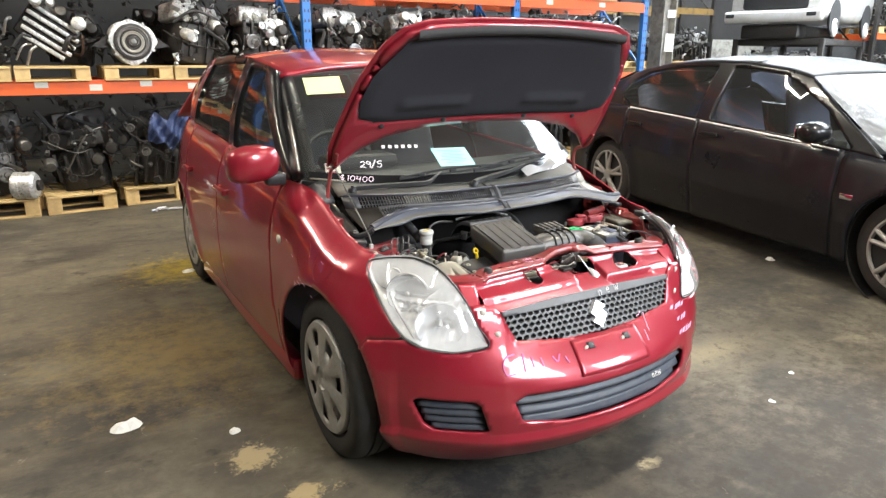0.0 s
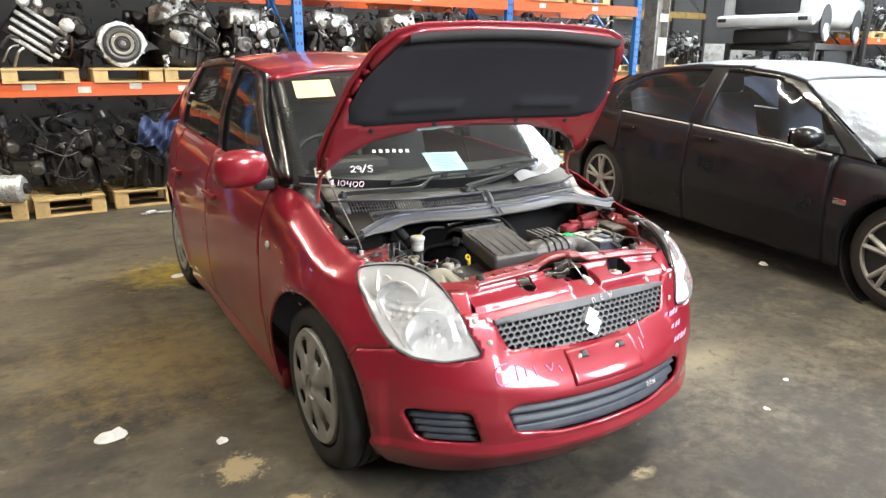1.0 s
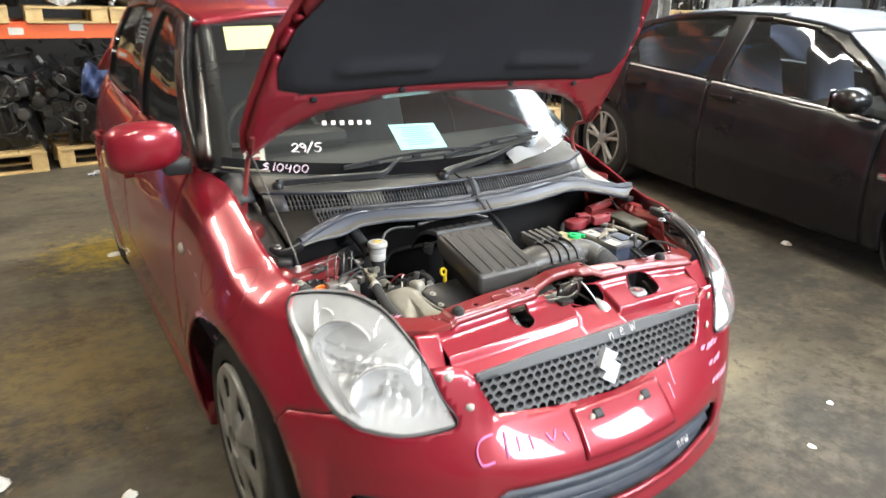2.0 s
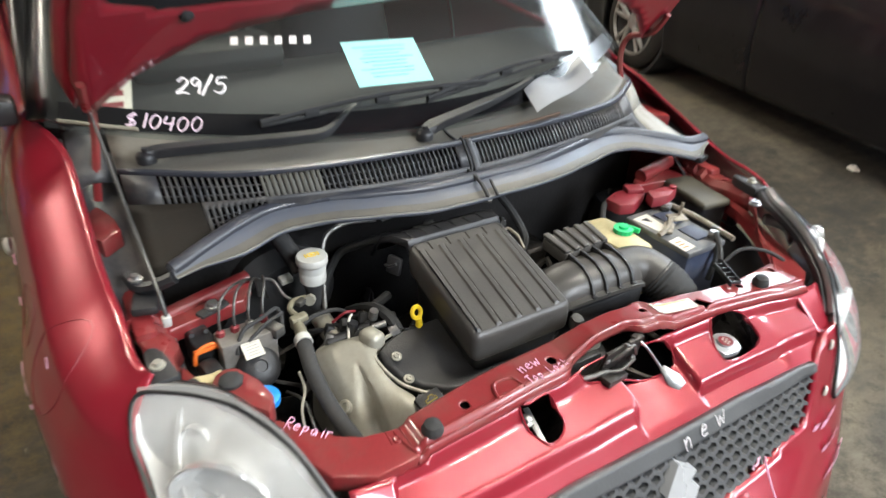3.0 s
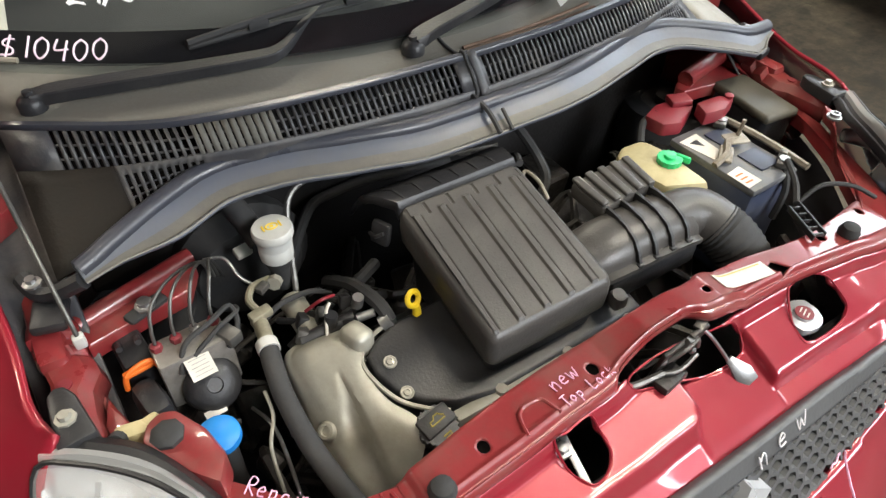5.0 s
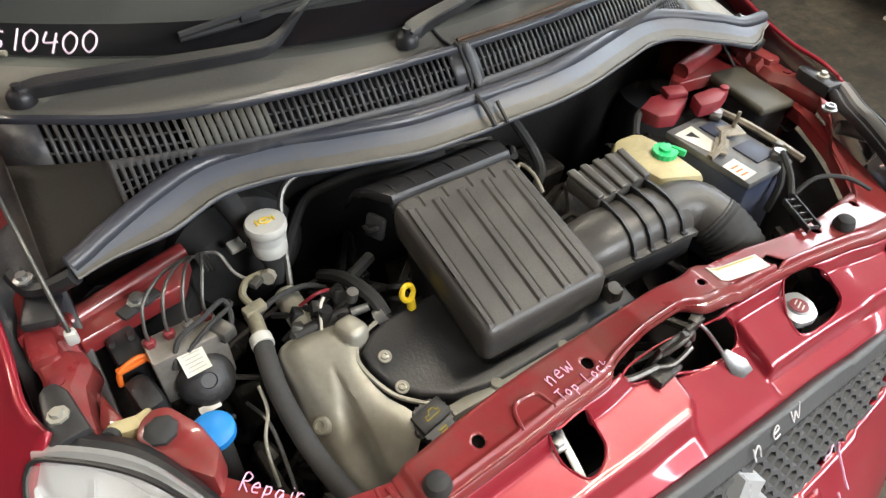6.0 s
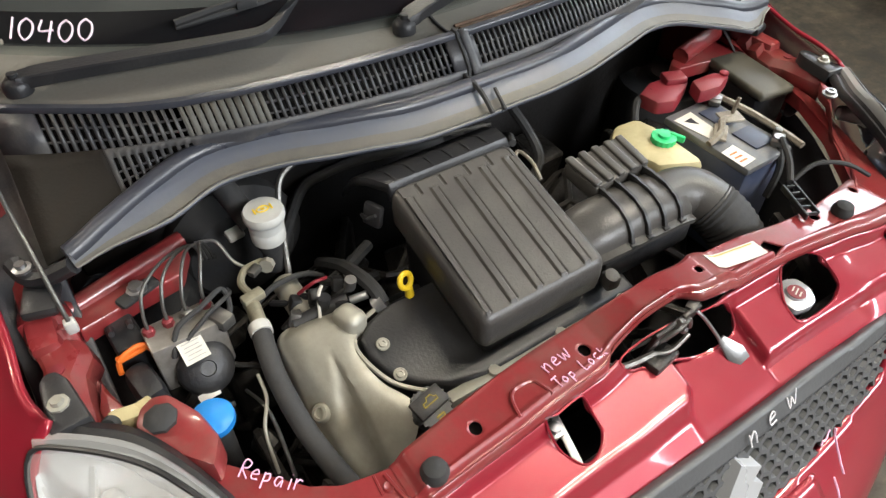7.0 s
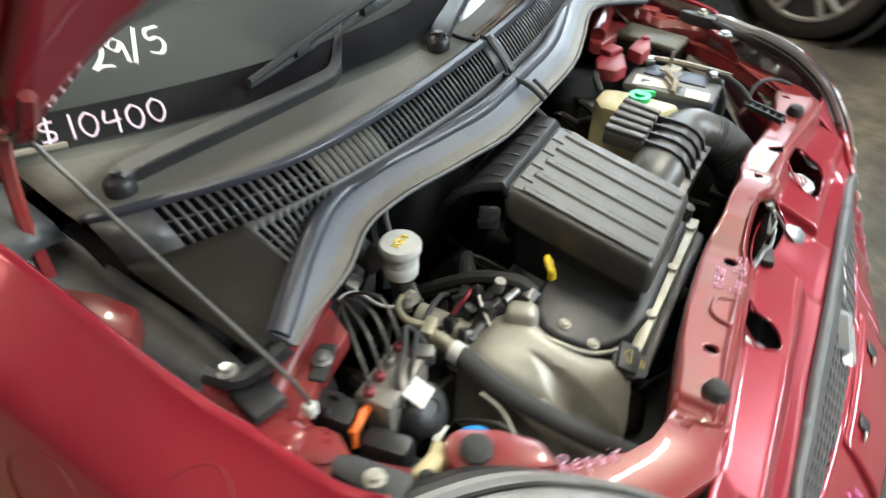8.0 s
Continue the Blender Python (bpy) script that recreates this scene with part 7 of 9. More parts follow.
# ---- engine and what is bolted round it ----
def engine_bay():
    eng = part("engine", box(bmesh.new(), (-0.11, -0.17, 0.48), (0.50, 0.24, 0.26), 0.03), GREASE, car, "compact engine under a black air-filter housing")
    # cam cover end in bare alloy
    bm = bmesh.new()
    out = [(-0.385, -0.300), (-0.412, -0.27), (-0.412, -0.195), (-0.398, -0.145), (-0.37, -0.132), (-0.318, -0.140), (-0.300, -0.170), (-0.322, -0.192), (-0.318, -0.240), (-0.292, -0.262), (-0.26, -0.268), (-0.262, -0.30), (-0.30, -0.318)]
    prism(bm, [(x * 0.93, y) for x, y in out], 0.42, 0.55, None, 0.010)
    loops = (
        [(-0.296, -0.160, 0.716), (-0.320, -0.184, 0.722), (-0.330, -0.216, 0.716), (-0.322, -0.250, 0.704), (-0.306, -0.274, 0.695), (-0.292, -0.300, 0.684)],
        [(-0.306, -0.146, 0.718), (-0.333, -0.172, 0.727), (-0.342, -0.212, 0.718), (-0.336, -0.250, 0.706), (-0.322, -0.280, 0.695), (-0.306, -0.308, 0.680)],
        [(-0.318, -0.134, 0.716), (-0.352, -0.150, 0.724), (-0.358, -0.206, 0.711), (-0.352, -0.252, 0.696), (-0.336, -0.288, 0.682), (-0.314, -0.314, 0.668)],
        [(-0.324, -0.126, 0.712), (-0.374, -0.136, 0.717), (-0.374, -0.198, 0.703), (-0.366, -0.252, 0.680), (-0.350, -0.294, 0.664), (-0.322, -0.318, 0.652)],
        [(-0.330, -0.118, 0.704), (-0.392, -0.124, 0.706), (-0.394, -0.192, 0.690), (-0.386, -0.252, 0.662), (-0.368, -0.298, 0.646), (-0.332, -0.322, 0.636)],
        [(-0.334, -0.112, 0.688), (-0.402, -0.114, 0.688), (-0.408, -0.185, 0.664), (-0.402, -0.250, 0.636), (-0.384, -0.302, 0.620), (-0.342, -0.326, 0.612)],
        [(-0.338, -0.108, 0.580), (-0.406, -0.110, 0.580), (-0.418, -0.180, 0.580), (-0.414, -0.250, 0.570), (-0.394, -0.308, 0.560), (-0.348, -0.330, 0.560)],
    )
    lines = [spline([Vector(p) for p in lp], 9) for lp in loops]
    across = [spline([ln[u] for ln in lines], 7) for u in range(len(lines[0]))]

    def dip(v):
        # a flat facet sunk into the casting, sharp on one side, that opens towards the front
        g = max(0.0, -0.188 - v.y)
        edge, wide = -0.356 + 0.02 * max(0.0, -0.29 - v.y), 0.005 + 0.42 * g
        k = (edge - v.x) / wide
        deep = min(0.026, 0.34 * g)
        return deep * (smooth01(-0.06, 0.06, k) * (1 - smooth01(0.10, 1.25, k)) if v.z > 0.60 else 0.0)

    rows = [[bm.verts.new(Vector((v.x, v.y, v.z - dip(v)))) for v in ln] for ln in zip(*across)]
    for a, b in zip(rows, rows[1:]):
        for u in range(len(a) - 1):
            bm.faces.new((a[u], a[u + 1], b[u + 1], b[u]))
    part("head_end", bm, ALLOY, eng, "stained bare alloy valve cover end", 32)
    bm = bmesh.new()
    box(bm, (-0.317, -0.160, 0.722), (0.034, 0.042, 0.042), 0.012, (-6, 4, 14), 3)
    part("alloy_boss", bm, ALLOY, eng, "rounded bright boss of the valve cover end")
    for x, y, z in ((-0.396, -0.226, 0.668),):
        bm = bmesh.new()
        lathe(bm, ((0.013, -0.02), (0.0125, 0.004), (0.010, 0.007), (0.0065, 0.0075), (0.0060, 0.004), (0.0005, 0.004)), pose(x, y, z, 14, -34), 14)
        part("alloy_boss", bm, ALLOY, eng)
    # black valve cover with its round-shouldered end
    bm = bmesh.new()
    out = [(-0.300, -0.172), (-0.262, -0.158), (0.06, -0.15), (0.06, -0.296), (-0.20, -0.300), (-0.25, -0.290), (-0.285, -0.270), (-0.308, -0.248), (-0.322, -0.215), (-0.320, -0.190)]
    top = lambda y: 0.724 - 0.36 * max(0.0, -0.205 - y) - 0.02 * max(0.0, y + 0.18)
    ring_at = lambda grow, drop: [bm.verts.new((-0.13 + (x + 0.13) * (1 + grow / 0.19), -0.225 + (y + 0.225) * (1 + grow / 0.07), (0.64 if drop > 0.05 else top(y) - drop))) for x, y in out]
    rings = [ring_at(0.0, 0.09), ring_at(0.0, 0.007), ring_at(-0.0012, 0.003), ring_at(-0.004, 0.0006), ring_at(-0.008, 0.0)]
    for a, b in zip(rings, rings[1:]):
        bridge(bm, a, b)
    bm.faces.new(rings[-1])
    vc = part("valve_cover", bm, PLASTIC, eng, "black plastic valve cover", 50)
    bm = bmesh.new()
    lip = [Vector((x, y, top(y) - 0.004)) for x, y in ((-0.262, -0.152), (-0.302, -0.165), (-0.326, -0.188), (-0.328, -0.216), (-0.313, -0.252), (-0.288, -0.276), (-0.262, -0.292))]
    tube(bm, lip, 0.0032, 6)
    part("cover_gasket_lip", bm, ALLOY, vc)
    for x, y in ((-0.299, -0.212), (-0.299, -0.253)):
        bm = bmesh.new()
        lathe(bm, ((0.0090, 0.0004), (0.0080, 0.0016), (0.0066, 0.0010), (0.0052, 0.0010), (0.0048, 0.0040), (0.0026, 0.0044), (0.0024, 0.0030), (0.0005, 0.0030)), pose(x, y, top(y), 15), 14)
        part("cover_bolt", bm, ALLOY, vc)
    bm = bmesh.new()
    box(bm, (-0.10, -0.301, 0.675), (0.32, 0.017, 0.020), 0.003)
    for x in (-0.19, -0.08, 0.03):
        lathe(bm, ((0.009, 0), (0.008, 0.006), (0.0005, 0.0065)), pose(x, -0.301, 0.684), 8)
    part("coil_rail", bm, ALLOY, eng, "bare metal edge of the head")
    bm = bmesh.new()
    box(bm, (-0.12, -0.316, 0.655), (0.34, 0.018, 0.03), 0.006)
    part("head_edge", bm, GREASE, eng, "dark front edge of the cylinder head")
    # oil filler cap: a lobed knob with a raised grip across it
    m = pose(-0.286, -0.297, 0.672, 18, 0, 12)
    bm = bmesh.new()
    out = []
    for i in range(48):
        a = 2 * math.pi * i / 48
        r = 0.0250 + 0.0022 * (math.cos(6 * a) > 0.2) - 0.0015 * (math.cos(6 * a) < -0.8)
        out.append((r * math.cos(a), r * math.sin(a)))
    prism(bm, out, 0, 0.016, m, 0.0025)
    oc = part("oil_cap", bm, PLASTIC, eng, "black oil filler cap with yellow print")
    bm = bmesh.new()
    box(bm, (0, 0.006, 0.019), (0.046, 0.027, 0.008), 0.0028)
    bmesh.ops.transform(bm, matrix=m, verts=bm.verts[:])
    part("grip", bm, PLASTIC, oc)
    bm = bmesh.new()
    pts = [(-0.010, 0.003), (-0.009, 0.008), (-0.004, 0.008), (-0.001, 0.012), (0.006, 0.012), (0.008, 0.008), (0.011, 0.007), (0.011, 0.003), (-0.010, 0.003)]
    tube(bm, [m @ Vector((x, y, 0.0232)) for x, y in pts], 0.0009, 4, 0)
    tube(bm, [m @ Vector((x, y, 0.0162)) for x, y in ((-0.003, -0.018), (0.006, -0.018), (0.008, -0.014), (-0.004, -0.014))], 0.0012, 4, 0)
    part("cap_print", bm, INK_Y, oc, "", 0)
    # heater pipe and its clips behind the filter housing
    bm = bmesh.new()
    tube(bm, [(-0.326, 0.042, 0.690), (-0.258, 0.115, 0.715), (-0.208, 0.131, 0.718), (-0.145, 0.131, 0.720), (-0.086, 0.112, 0.725), (0.0, 0.11, 0.715)], 0.0085, 9)
    part("heater_pipe", bm, RUBBER, eng, "black heater pipe")
    bm = bmesh.new()
    tube(bm, [(-0.092, 0.104, 0.741), (-0.012, 0.080, 0.750), (0.066, 0.062, 0.751)], 0.0036, 7)
    for x in (-0.06, 0.01, 0.05):
        box(bm, (x, 0.088 - 0.25 * (x + 0.03), 0.748), (0.022, 0.010, 0.012), 0.003, (0, 0, -15))
    part("fuel_line", bm, PIPE, eng)
    # dipstick
    bm = bmesh.new()
    m = pose(-0.234, -0.160, 0.751, 62, 0, 24)
    tube(bm, [m @ Vector((0.0105 * math.cos(a), 0.00945 * math.sin(a), 0)) for a in np.linspace(0, 2 * math.pi, 19)], 0.0040, 8, 0)
    rod(bm, m @ Vector((0, -0.010, 0)), m @ Vector((0.0, -0.024, -0.006)), 0.0055, 10, 0.0065)
    rod(bm, m @ Vector((0.0, -0.022, -0.006)), m @ Vector((0.0, -0.034, -0.012)), 0.004, 8)
    part("dipstick", bm, YELLOW, eng, "yellow loop-handled dipstick")
    # air-filter housing: a round-edged lid tilted up to the back, five raised beads along it, on a darker tray
    def lid(y):
        return 0.825 + 0.238 * (y + 0.095)

    X0, X1, Y0, Y1 = -0.2055, -0.0065, -0.2905, -0.0700

    def lid_ring(bm, grow, drop, r):
        c = []
        for sx, sy, a0 in ((1, 1, 0), (-1, 1, 90), (-1, -1, 180), (1, -1, 270)):
            cx, cy = (X1 + grow if sx > 0 else X0 - grow), (Y1 + grow if sy > 0 else Y0 - grow)
            for k in range(6):
                a = math.radians(a0 + 18 * k)
                x, y = cx - sx * r + r * math.cos(a), cy - sy * r + r * math.sin(a)
                c.append(bm.verts.new((x, y, lid(y) - drop)))
        return c

    bm = bmesh.new()
    rings = [lid_ring(bm, g, d, r) for g, d, r in ((-0.006, 0.058, 0.012), (-0.002, 0.052, 0.013), (-0.0015, 0.048, 0.013), (-0.0005, 0.030, 0.013), (-0.001, 0.012, 0.013), (-0.003, 0.0060, 0.012), (-0.0068, 0.0022, 0.010), (-0.011, 0.0006, 0.008))]
    for a, b in zip(rings, rings[1:]):
        bridge(bm, a, b)
    beads = [-0.1905, -0.1510, -0.1112, -0.0720, -0.0330]
    grooves = [-0.170, -0.133, -0.093, -0.056, -0.019]
    ab = part("air_filter_housing", bm, PLASTIC_W, car, "ribbed black plastic air-filter housing", 50)

    def top_skin(x, y):
        z = lid(y) + 0.0002
        for b in beads:
            x0 = b - 0.004 * (-0.10 - y) / 0.18
            k = smooth01(x0 - 0.0062, x0 - 0.0030, x) * (1 - smooth01(x0 + 0.0042, x0 + 0.0056, x))
            k *= smooth01(-0.2835, -0.2805, y) * (1 - smooth01(-0.0975, -0.0940, y))
            z += 0.0034 * k - 0.0016 * math.exp(-((x - x0 - 0.0072) / 0.0012) ** 2) * (1 if -0.28 < y < -0.097 else 0)
        for g in grooves:
            k = smooth01(g - 0.0030, g - 0.0012, x) * (1 - smooth01(g + 0.0012, g + 0.0030, x)) * smooth01(-0.1000, -0.0975, y)
            z -= 0.0026 * k
        return Vector((x, y, z))

    xs = sorted({round(v, 5) for b in beads for v in np.arange(b - 0.0120, b + 0.0105, 0.0011)} | {round(v, 5) for g in grooves for v in np.arange(g - 0.004, g + 0.0041, 0.001)} | {X0 + 0.0105, X1 - 0.0105})
    xs = [x for x in xs if X0 + 0.0104 < x < X1 - 0.0104]
    ys = sorted(set(np.linspace(Y0 + 0.0105, Y1 - 0.0105, 28)) | {-0.2835, -0.282, -0.2805, -0.0975, -0.0957, -0.0940, -0.100})
    bm = bmesh.new()
    sheet(bm, top_skin, xs, ys)
    part("beaded_top", bm, PLASTIC_W, ab, "long moulded beads on the lid", 25)
    # lower half in darker plastic: the shade below the lid is painted in
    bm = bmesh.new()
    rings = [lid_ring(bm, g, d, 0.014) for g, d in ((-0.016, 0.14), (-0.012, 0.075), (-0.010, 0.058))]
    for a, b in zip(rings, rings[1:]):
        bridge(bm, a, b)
    part("lower_tray", bm, PLASTIC, ab, "lower half of the housing, shade put into its darker colour", 50)
    # back slope behind the lid, with faint slanted ribs
    bm = bmesh.new()
    rows = [[bm.verts.new((x, y, z - (0.012 if abs(u) > 0.98 else 0))) for u, x in ((-1, -0.232 + 0.026 * k), (-0.96, -0.228 + 0.026 * k), (0, -0.118), (0.96, -0.010), (1, -0.005))] for k, y, z in ((0, 0.018, 0.775), (0, -0.006, 0.808), (0, -0.016, 0.820), (0.3, -0.045, 0.836), (1, -0.069, 0.834), (1, -0.078, 0.824))]
    for a, b in zip(rows, rows[1:]):
        for u in range(4):
            bm.faces.new((a[u], a[u + 1], b[u + 1], b[u]))
    hb = part("housing_back", bm, PLASTIC, ab, "darker sloping back of the housing", 40, 0.004)
    for i in range(6):
        bm = bmesh.new()
        x = -0.190 + 0.030 * i
        tube(bm, [(x - 0.018, -0.018, 0.8185), (x - 0.006, -0.045, 0.8355), (x, -0.066, 0.834)], 0.0018, 5)
        part("rib", bm, PLASTIC, hb)
    bm = bmesh.new()
    box(bm, (-0.224, -0.062, 0.786), (0.012, 0.030, 0.034), 0.005, (0, 14, 24))
    tube(bm, [(-0.230, -0.080, 0.800), (-0.238, -0.070, 0.792), (-0.236, -0.052, 0.784)], 0.003, 6)
    part("housing_clip", bm, PLASTIC, ab)
    bm = bmesh.new()
    box(bm, (0.012, -0.287, 0.724), (0.022, 0.022, 0.024), 0.005, (0, 0, -8))
    lathe(bm, ((0.010, 0), (0.010, 0.004), (0.006, 0.005), (0.0005, 0.0052)), pose(0.008, -0.290, 0.736, 18), 12)
    part("mounting_ear", bm, PLASTIC_GREY, ab, "bolted ear of the housing")
    # intake duct to the far side: round-shouldered upper half on a flange, with straps, then the ribbed elbow
    prof = [(-0.186, 0.752), (-0.188, 0.780), (-0.196, 0.789), (-0.215, 0.793), (-0.238, 0.791), (-0.255, 0.783), (-0.265, 0.772), (-0.269, 0.759), (-0.280, 0.757), (-0.280, 0.750), (-0.268, 0.749), (-0.266, 0.715), (-0.250, 0.700), (-0.19, 0.700)]
    bm = bmesh.new()
    rings = []
    for x, dy, dz, k in ((-0.012, 0.004, -0.012, 0.90), (0.006, 0.003, -0.006, 0.95), (0.030, 0.0, 0.0, 1.0), (0.10, -0.001, 0.0, 1.0), (0.150, -0.003, -0.001, 1.0), (0.172, -0.006, -0.004, 0.96), (0.180, -0.008, -0.008, 0.86)):
        rings.append([bm.verts.new((x, -0.230 + (y + 0.230) * k + dy, 0.755 + (z - 0.755) * k + dz)) for y, z in prof])
    for a, b in zip(rings, rings[1:]):
        bridge(bm, a, b)
    bm.faces.new(rings[0])
    bm.faces.new(rings[-1])
    du = part("intake_duct", bm, PLASTIC_W, car, "black intake duct with raised straps", 50)
    # darker box paints in the shade under the duct's flange
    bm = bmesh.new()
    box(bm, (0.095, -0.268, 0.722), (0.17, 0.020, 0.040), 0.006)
    part("duct_tray", bm, PLASTIC, du, "lower half of the duct, shade put into its darker colour")
    for i in range(4):
        bm = bmesh.new()
        a, b = 0.064 + 0.0287 * i, 0.056 + 0.0315 * i
        pts = [(a, -0.188, 0.797), (a + (b - a) * 0.2, -0.207, 0.7985), (a + (b - a) * 0.5, -0.235, 0.7965), (a + (b - a) * 0.75, -0.257, 0.788), (b, -0.270, 0.776), (b, -0.2775, 0.759)]
        vs = [[bm.verts.new(Vector(p) + Vector((dx, 0, 0))) for p in pts] for dx in (-0.0024, 0.0024)]
        lo = [[bm.verts.new(Vector((p[0] + dx, p[1] + 0.012, p[2] - 0.016))) for p in pts] for dx in (-0.0024, 0.0024)]
        for k in range(5):
            bm.faces.new((vs[0][k], vs[0][k + 1], vs[1][k + 1], vs[1][k]))
            bm.faces.new((vs[0][k], vs[0][k + 1], lo[0][k + 1], lo[0][k]))
            bm.faces.new((vs[1][k], vs[1][k + 1], lo[1][k + 1], lo[1][k]))
        bm.faces.new((vs[0][5], vs[1][5], lo[1][5], lo[0][5]))
        part("strap", bm, PLASTIC, du, "", 30)
        bm = bmesh.new()
        box(bm, (b, -0.277, 0.756), (0.011, 0.008, 0.008), 0.002)
        part("strap_clip", bm, PLASTIC, du)
    bm = bmesh.new()
    box(bm, (0.108, -0.159, 0.789), (0.108, 0.066, 0.026), 0.005, (4, -2, 2))
    rl = part("resonator_lid", bm, PLASTIC_W, du)
    for i in range(5):
        bm = bmesh.new()
        box(bm, (0.060 + 0.0235 * i, -0.160, 0.8040), (0.012, 0.066, 0.007), 0.0026, (4, -2, 2 - 2 * i), 3)
        part("rib", bm, PLASTIC_W, rl)
    for i in range(4):
        bm = bmesh.new()
        tube(bm, [(0.066 + 0.0235 * i, -0.129, 0.8070), (0.064 + 0.0228 * i, -0.192, 0.8030)], 0.0016, 5, 0)
        part("pale_rib_edge", bm, COVER, rl, "pale edge line")
    bm = bmesh.new()
    tube(bm, [(0.150, -0.230, 0.752), (0.188, -0.229, 0.752), (0.216, -0.243, 0.749), (0.231, -0.273, 0.737)], 0.040, 24, 6)
    el = part("elbow", bm, PLASTIC_W, du, "smooth black elbow")
    bm = bmesh.new()
    tube(bm, [(0.228, -0.264, 0.740), (0.239, -0.292, 0.725), (0.249, -0.322, 0.695), (0.256, -0.342, 0.655)], 0.040, 24, 9, 0.05)
    part("ribbed_hose", bm, RUBBER, el, "ribbed black rubber hose")
    # coolant bottle with green cap
    bm = bmesh.new()
    prism(bm, [(0.205, -0.075), (0.232, -0.055), (0.282, -0.058), (0.292, -0.10), (0.288, -0.205), (0.218, -0.172), (0.205, -0.12)], 0.64, 0.757, None, 0.012)
    bt = part("coolant_bottle", bm, CREAM, car, "yellowed translucent coolant bottle")
    bm = bmesh.new()
    out = [((0.019 + 0.002 * (i % 2)) * math.cos(2 * math.pi * i / 28), (0.019 + 0.002 * (i % 2)) * math.sin(2 * math.pi * i / 28)) for i in range(28)]
    prism(bm, out, 0, 0.014, pose(0.268, -0.130, 0.752), 0.002)
    lathe(bm, ((0.010, 0.014), (0.009, 0.018), (0.0005, 0.0185)), pose(0.268, -0.130, 0.752), 12)
    box(bm, (0.288, -0.140, 0.762), (0.008, 0.026, 0.012), 0.003, (0, 0, 20))
    part("bottle_cap", bm, GREEN_PL, bt, "bright green cap")
    # battery
    bm = bmesh.new()
    box(bm, (0.364, -0.166, 0.665), (0.108, 0.168, 0.18), 0.005, (0, 0, 1))
    ba = part("battery", bm, BATTERY, car, "dusty black car battery with a metal hold-down")
    bm = bmesh.new()
    box(bm, (0.364, -0.166, 0.757), (0.112, 0.172, 0.014), 0.004, (0, 0, 1))
    part("battery_lid", bm, DUSTY_LID, ba, "dusty grey battery top")
    bm = bmesh.new()
    for y in (-0.20, -0.13):
        box(bm, (0.385, y, 0.7655), (0.045, 0.05, 0.003), 0.001)
    part("vent_plug", bm, BATTERY, ba)
    for pts in ([(0.310, -0.098), (0.322, -0.165), (0.350, -0.160), (0.354, -0.095)], [(0.308, -0.243), (0.308, -0.200), (0.340, -0.196), (0.342, -0.240)]):
        bm = bmesh.new()
        prism(bm, pts, 0.7642, 0.7652)
        part("battery_label", bm, LABEL, ba, "scuffed white label", 0)
    for pts in ([(0.322, -0.110), (0.338, -0.128), (0.340, -0.108)],):
        bm = bmesh.new()
        prism(bm, pts, 0.7653, 0.7658)
        part("print_mark", bm, INK_K, ba, "", 0)
    for i in range(3):
        bm = bmesh.new()
        box(bm, (0.322, -0.212 - 0.010 * i, 0.7655), (0.016, 0.003, 0.0008))
        part("print_mark", bm, ORANGE_PL, ba, "", 0)
    for x, y in ((0.408, -0.100), (0.402, -0.232)):
        bm = bmesh.new()
        lathe(bm, ((0.010, 0), (0.0085, 0.016), (0.0005, 0.0165)), pose(x, y, 0.764), 12)
        tm = part("terminal", bm, STEEL, ba)
        bm = bmesh.new()
        box(bm, (x, y, 0.773), (0.032, 0.020, 0.010), 0.003, (0, 0, 30))
        box(bm, (x + 0.014, y + 0.012, 0.775), (0.010, 0.012, 0.014), 0.002, (0, 0, 30))
        part("clamp", bm, PIPE, tm)
    bm = bmesh.new()
    tube(bm, [(0.305, -0.176, 0.768), (0.335, -0.172, 0.776), (0.365, -0.150, 0.776), (0.39, -0.150, 0.772)], 0.006, 6, 3)
    box(bm, (0.340, -0.168, 0.772), (0.045, 0.022, 0.006), 0.002, (0, 0, 35))
    box(bm, (0.385, -0.150, 0.776), (0.04, 0.030, 0.004), 0.002, (0, 0, -20))
    rod(bm, (0.392, -0.146, 0.765), (0.398, -0.146, 0.806), 0.0035, 8)
    tube(bm, [(0.424, -0.085, 0.770), (0.43, -0.15, 0.772), (0.432, -0.215, 0.770), (0.43, -0.26, 0.768)], 0.006, 6, 3)
    part("hold_down", bm, RUST, ba, "dull stained steel hold-down bar")
    bm = bmesh.new()
    tube(bm, [(0.402, -0.238, 0.778), (0.372, -0.26, 0.790), (0.345, -0.29, 0.788), (0.320, -0.313, 0.779)], 0.005, 7)
    tube(bm, [(0.402, -0.238, 0.772), (0.385, -0.262, 0.74), (0.375, -0.265, 0.69)], 0.006, 7)
    tube(bm, [(0.34, -0.305, 0.76), (0.38, -0.31, 0.785), (0.42, -0.335, 0.785), (0.445, -0.365, 0.772)], 0.0035, 7)
    part("earth_cable", bm, RUBBER, ba, "black earth cable")
    bm = bmesh.new()
    for k in (-1, 1):
        box(bm, (0.300 + k * 0.010, -0.345 - k * 0.002, 0.776), (0.004, 0.068, 0.010), 0.0015, (0, 0, -24))
    for i in range(5):
        box(bm, (0.3115 - 0.006 * i, -0.318 - 0.0135 * i, 0.776), (0.020, 0.003, 0.006), 0.001, (0, 0, -24))
    part("loose_bracket", bm, PLASTIC, ba, "slotted black plastic clip")
    ba.location = (0.019, 0.0, -0.011)
    # red positive-terminal cover and fuse box
    bm = bmesh.new()
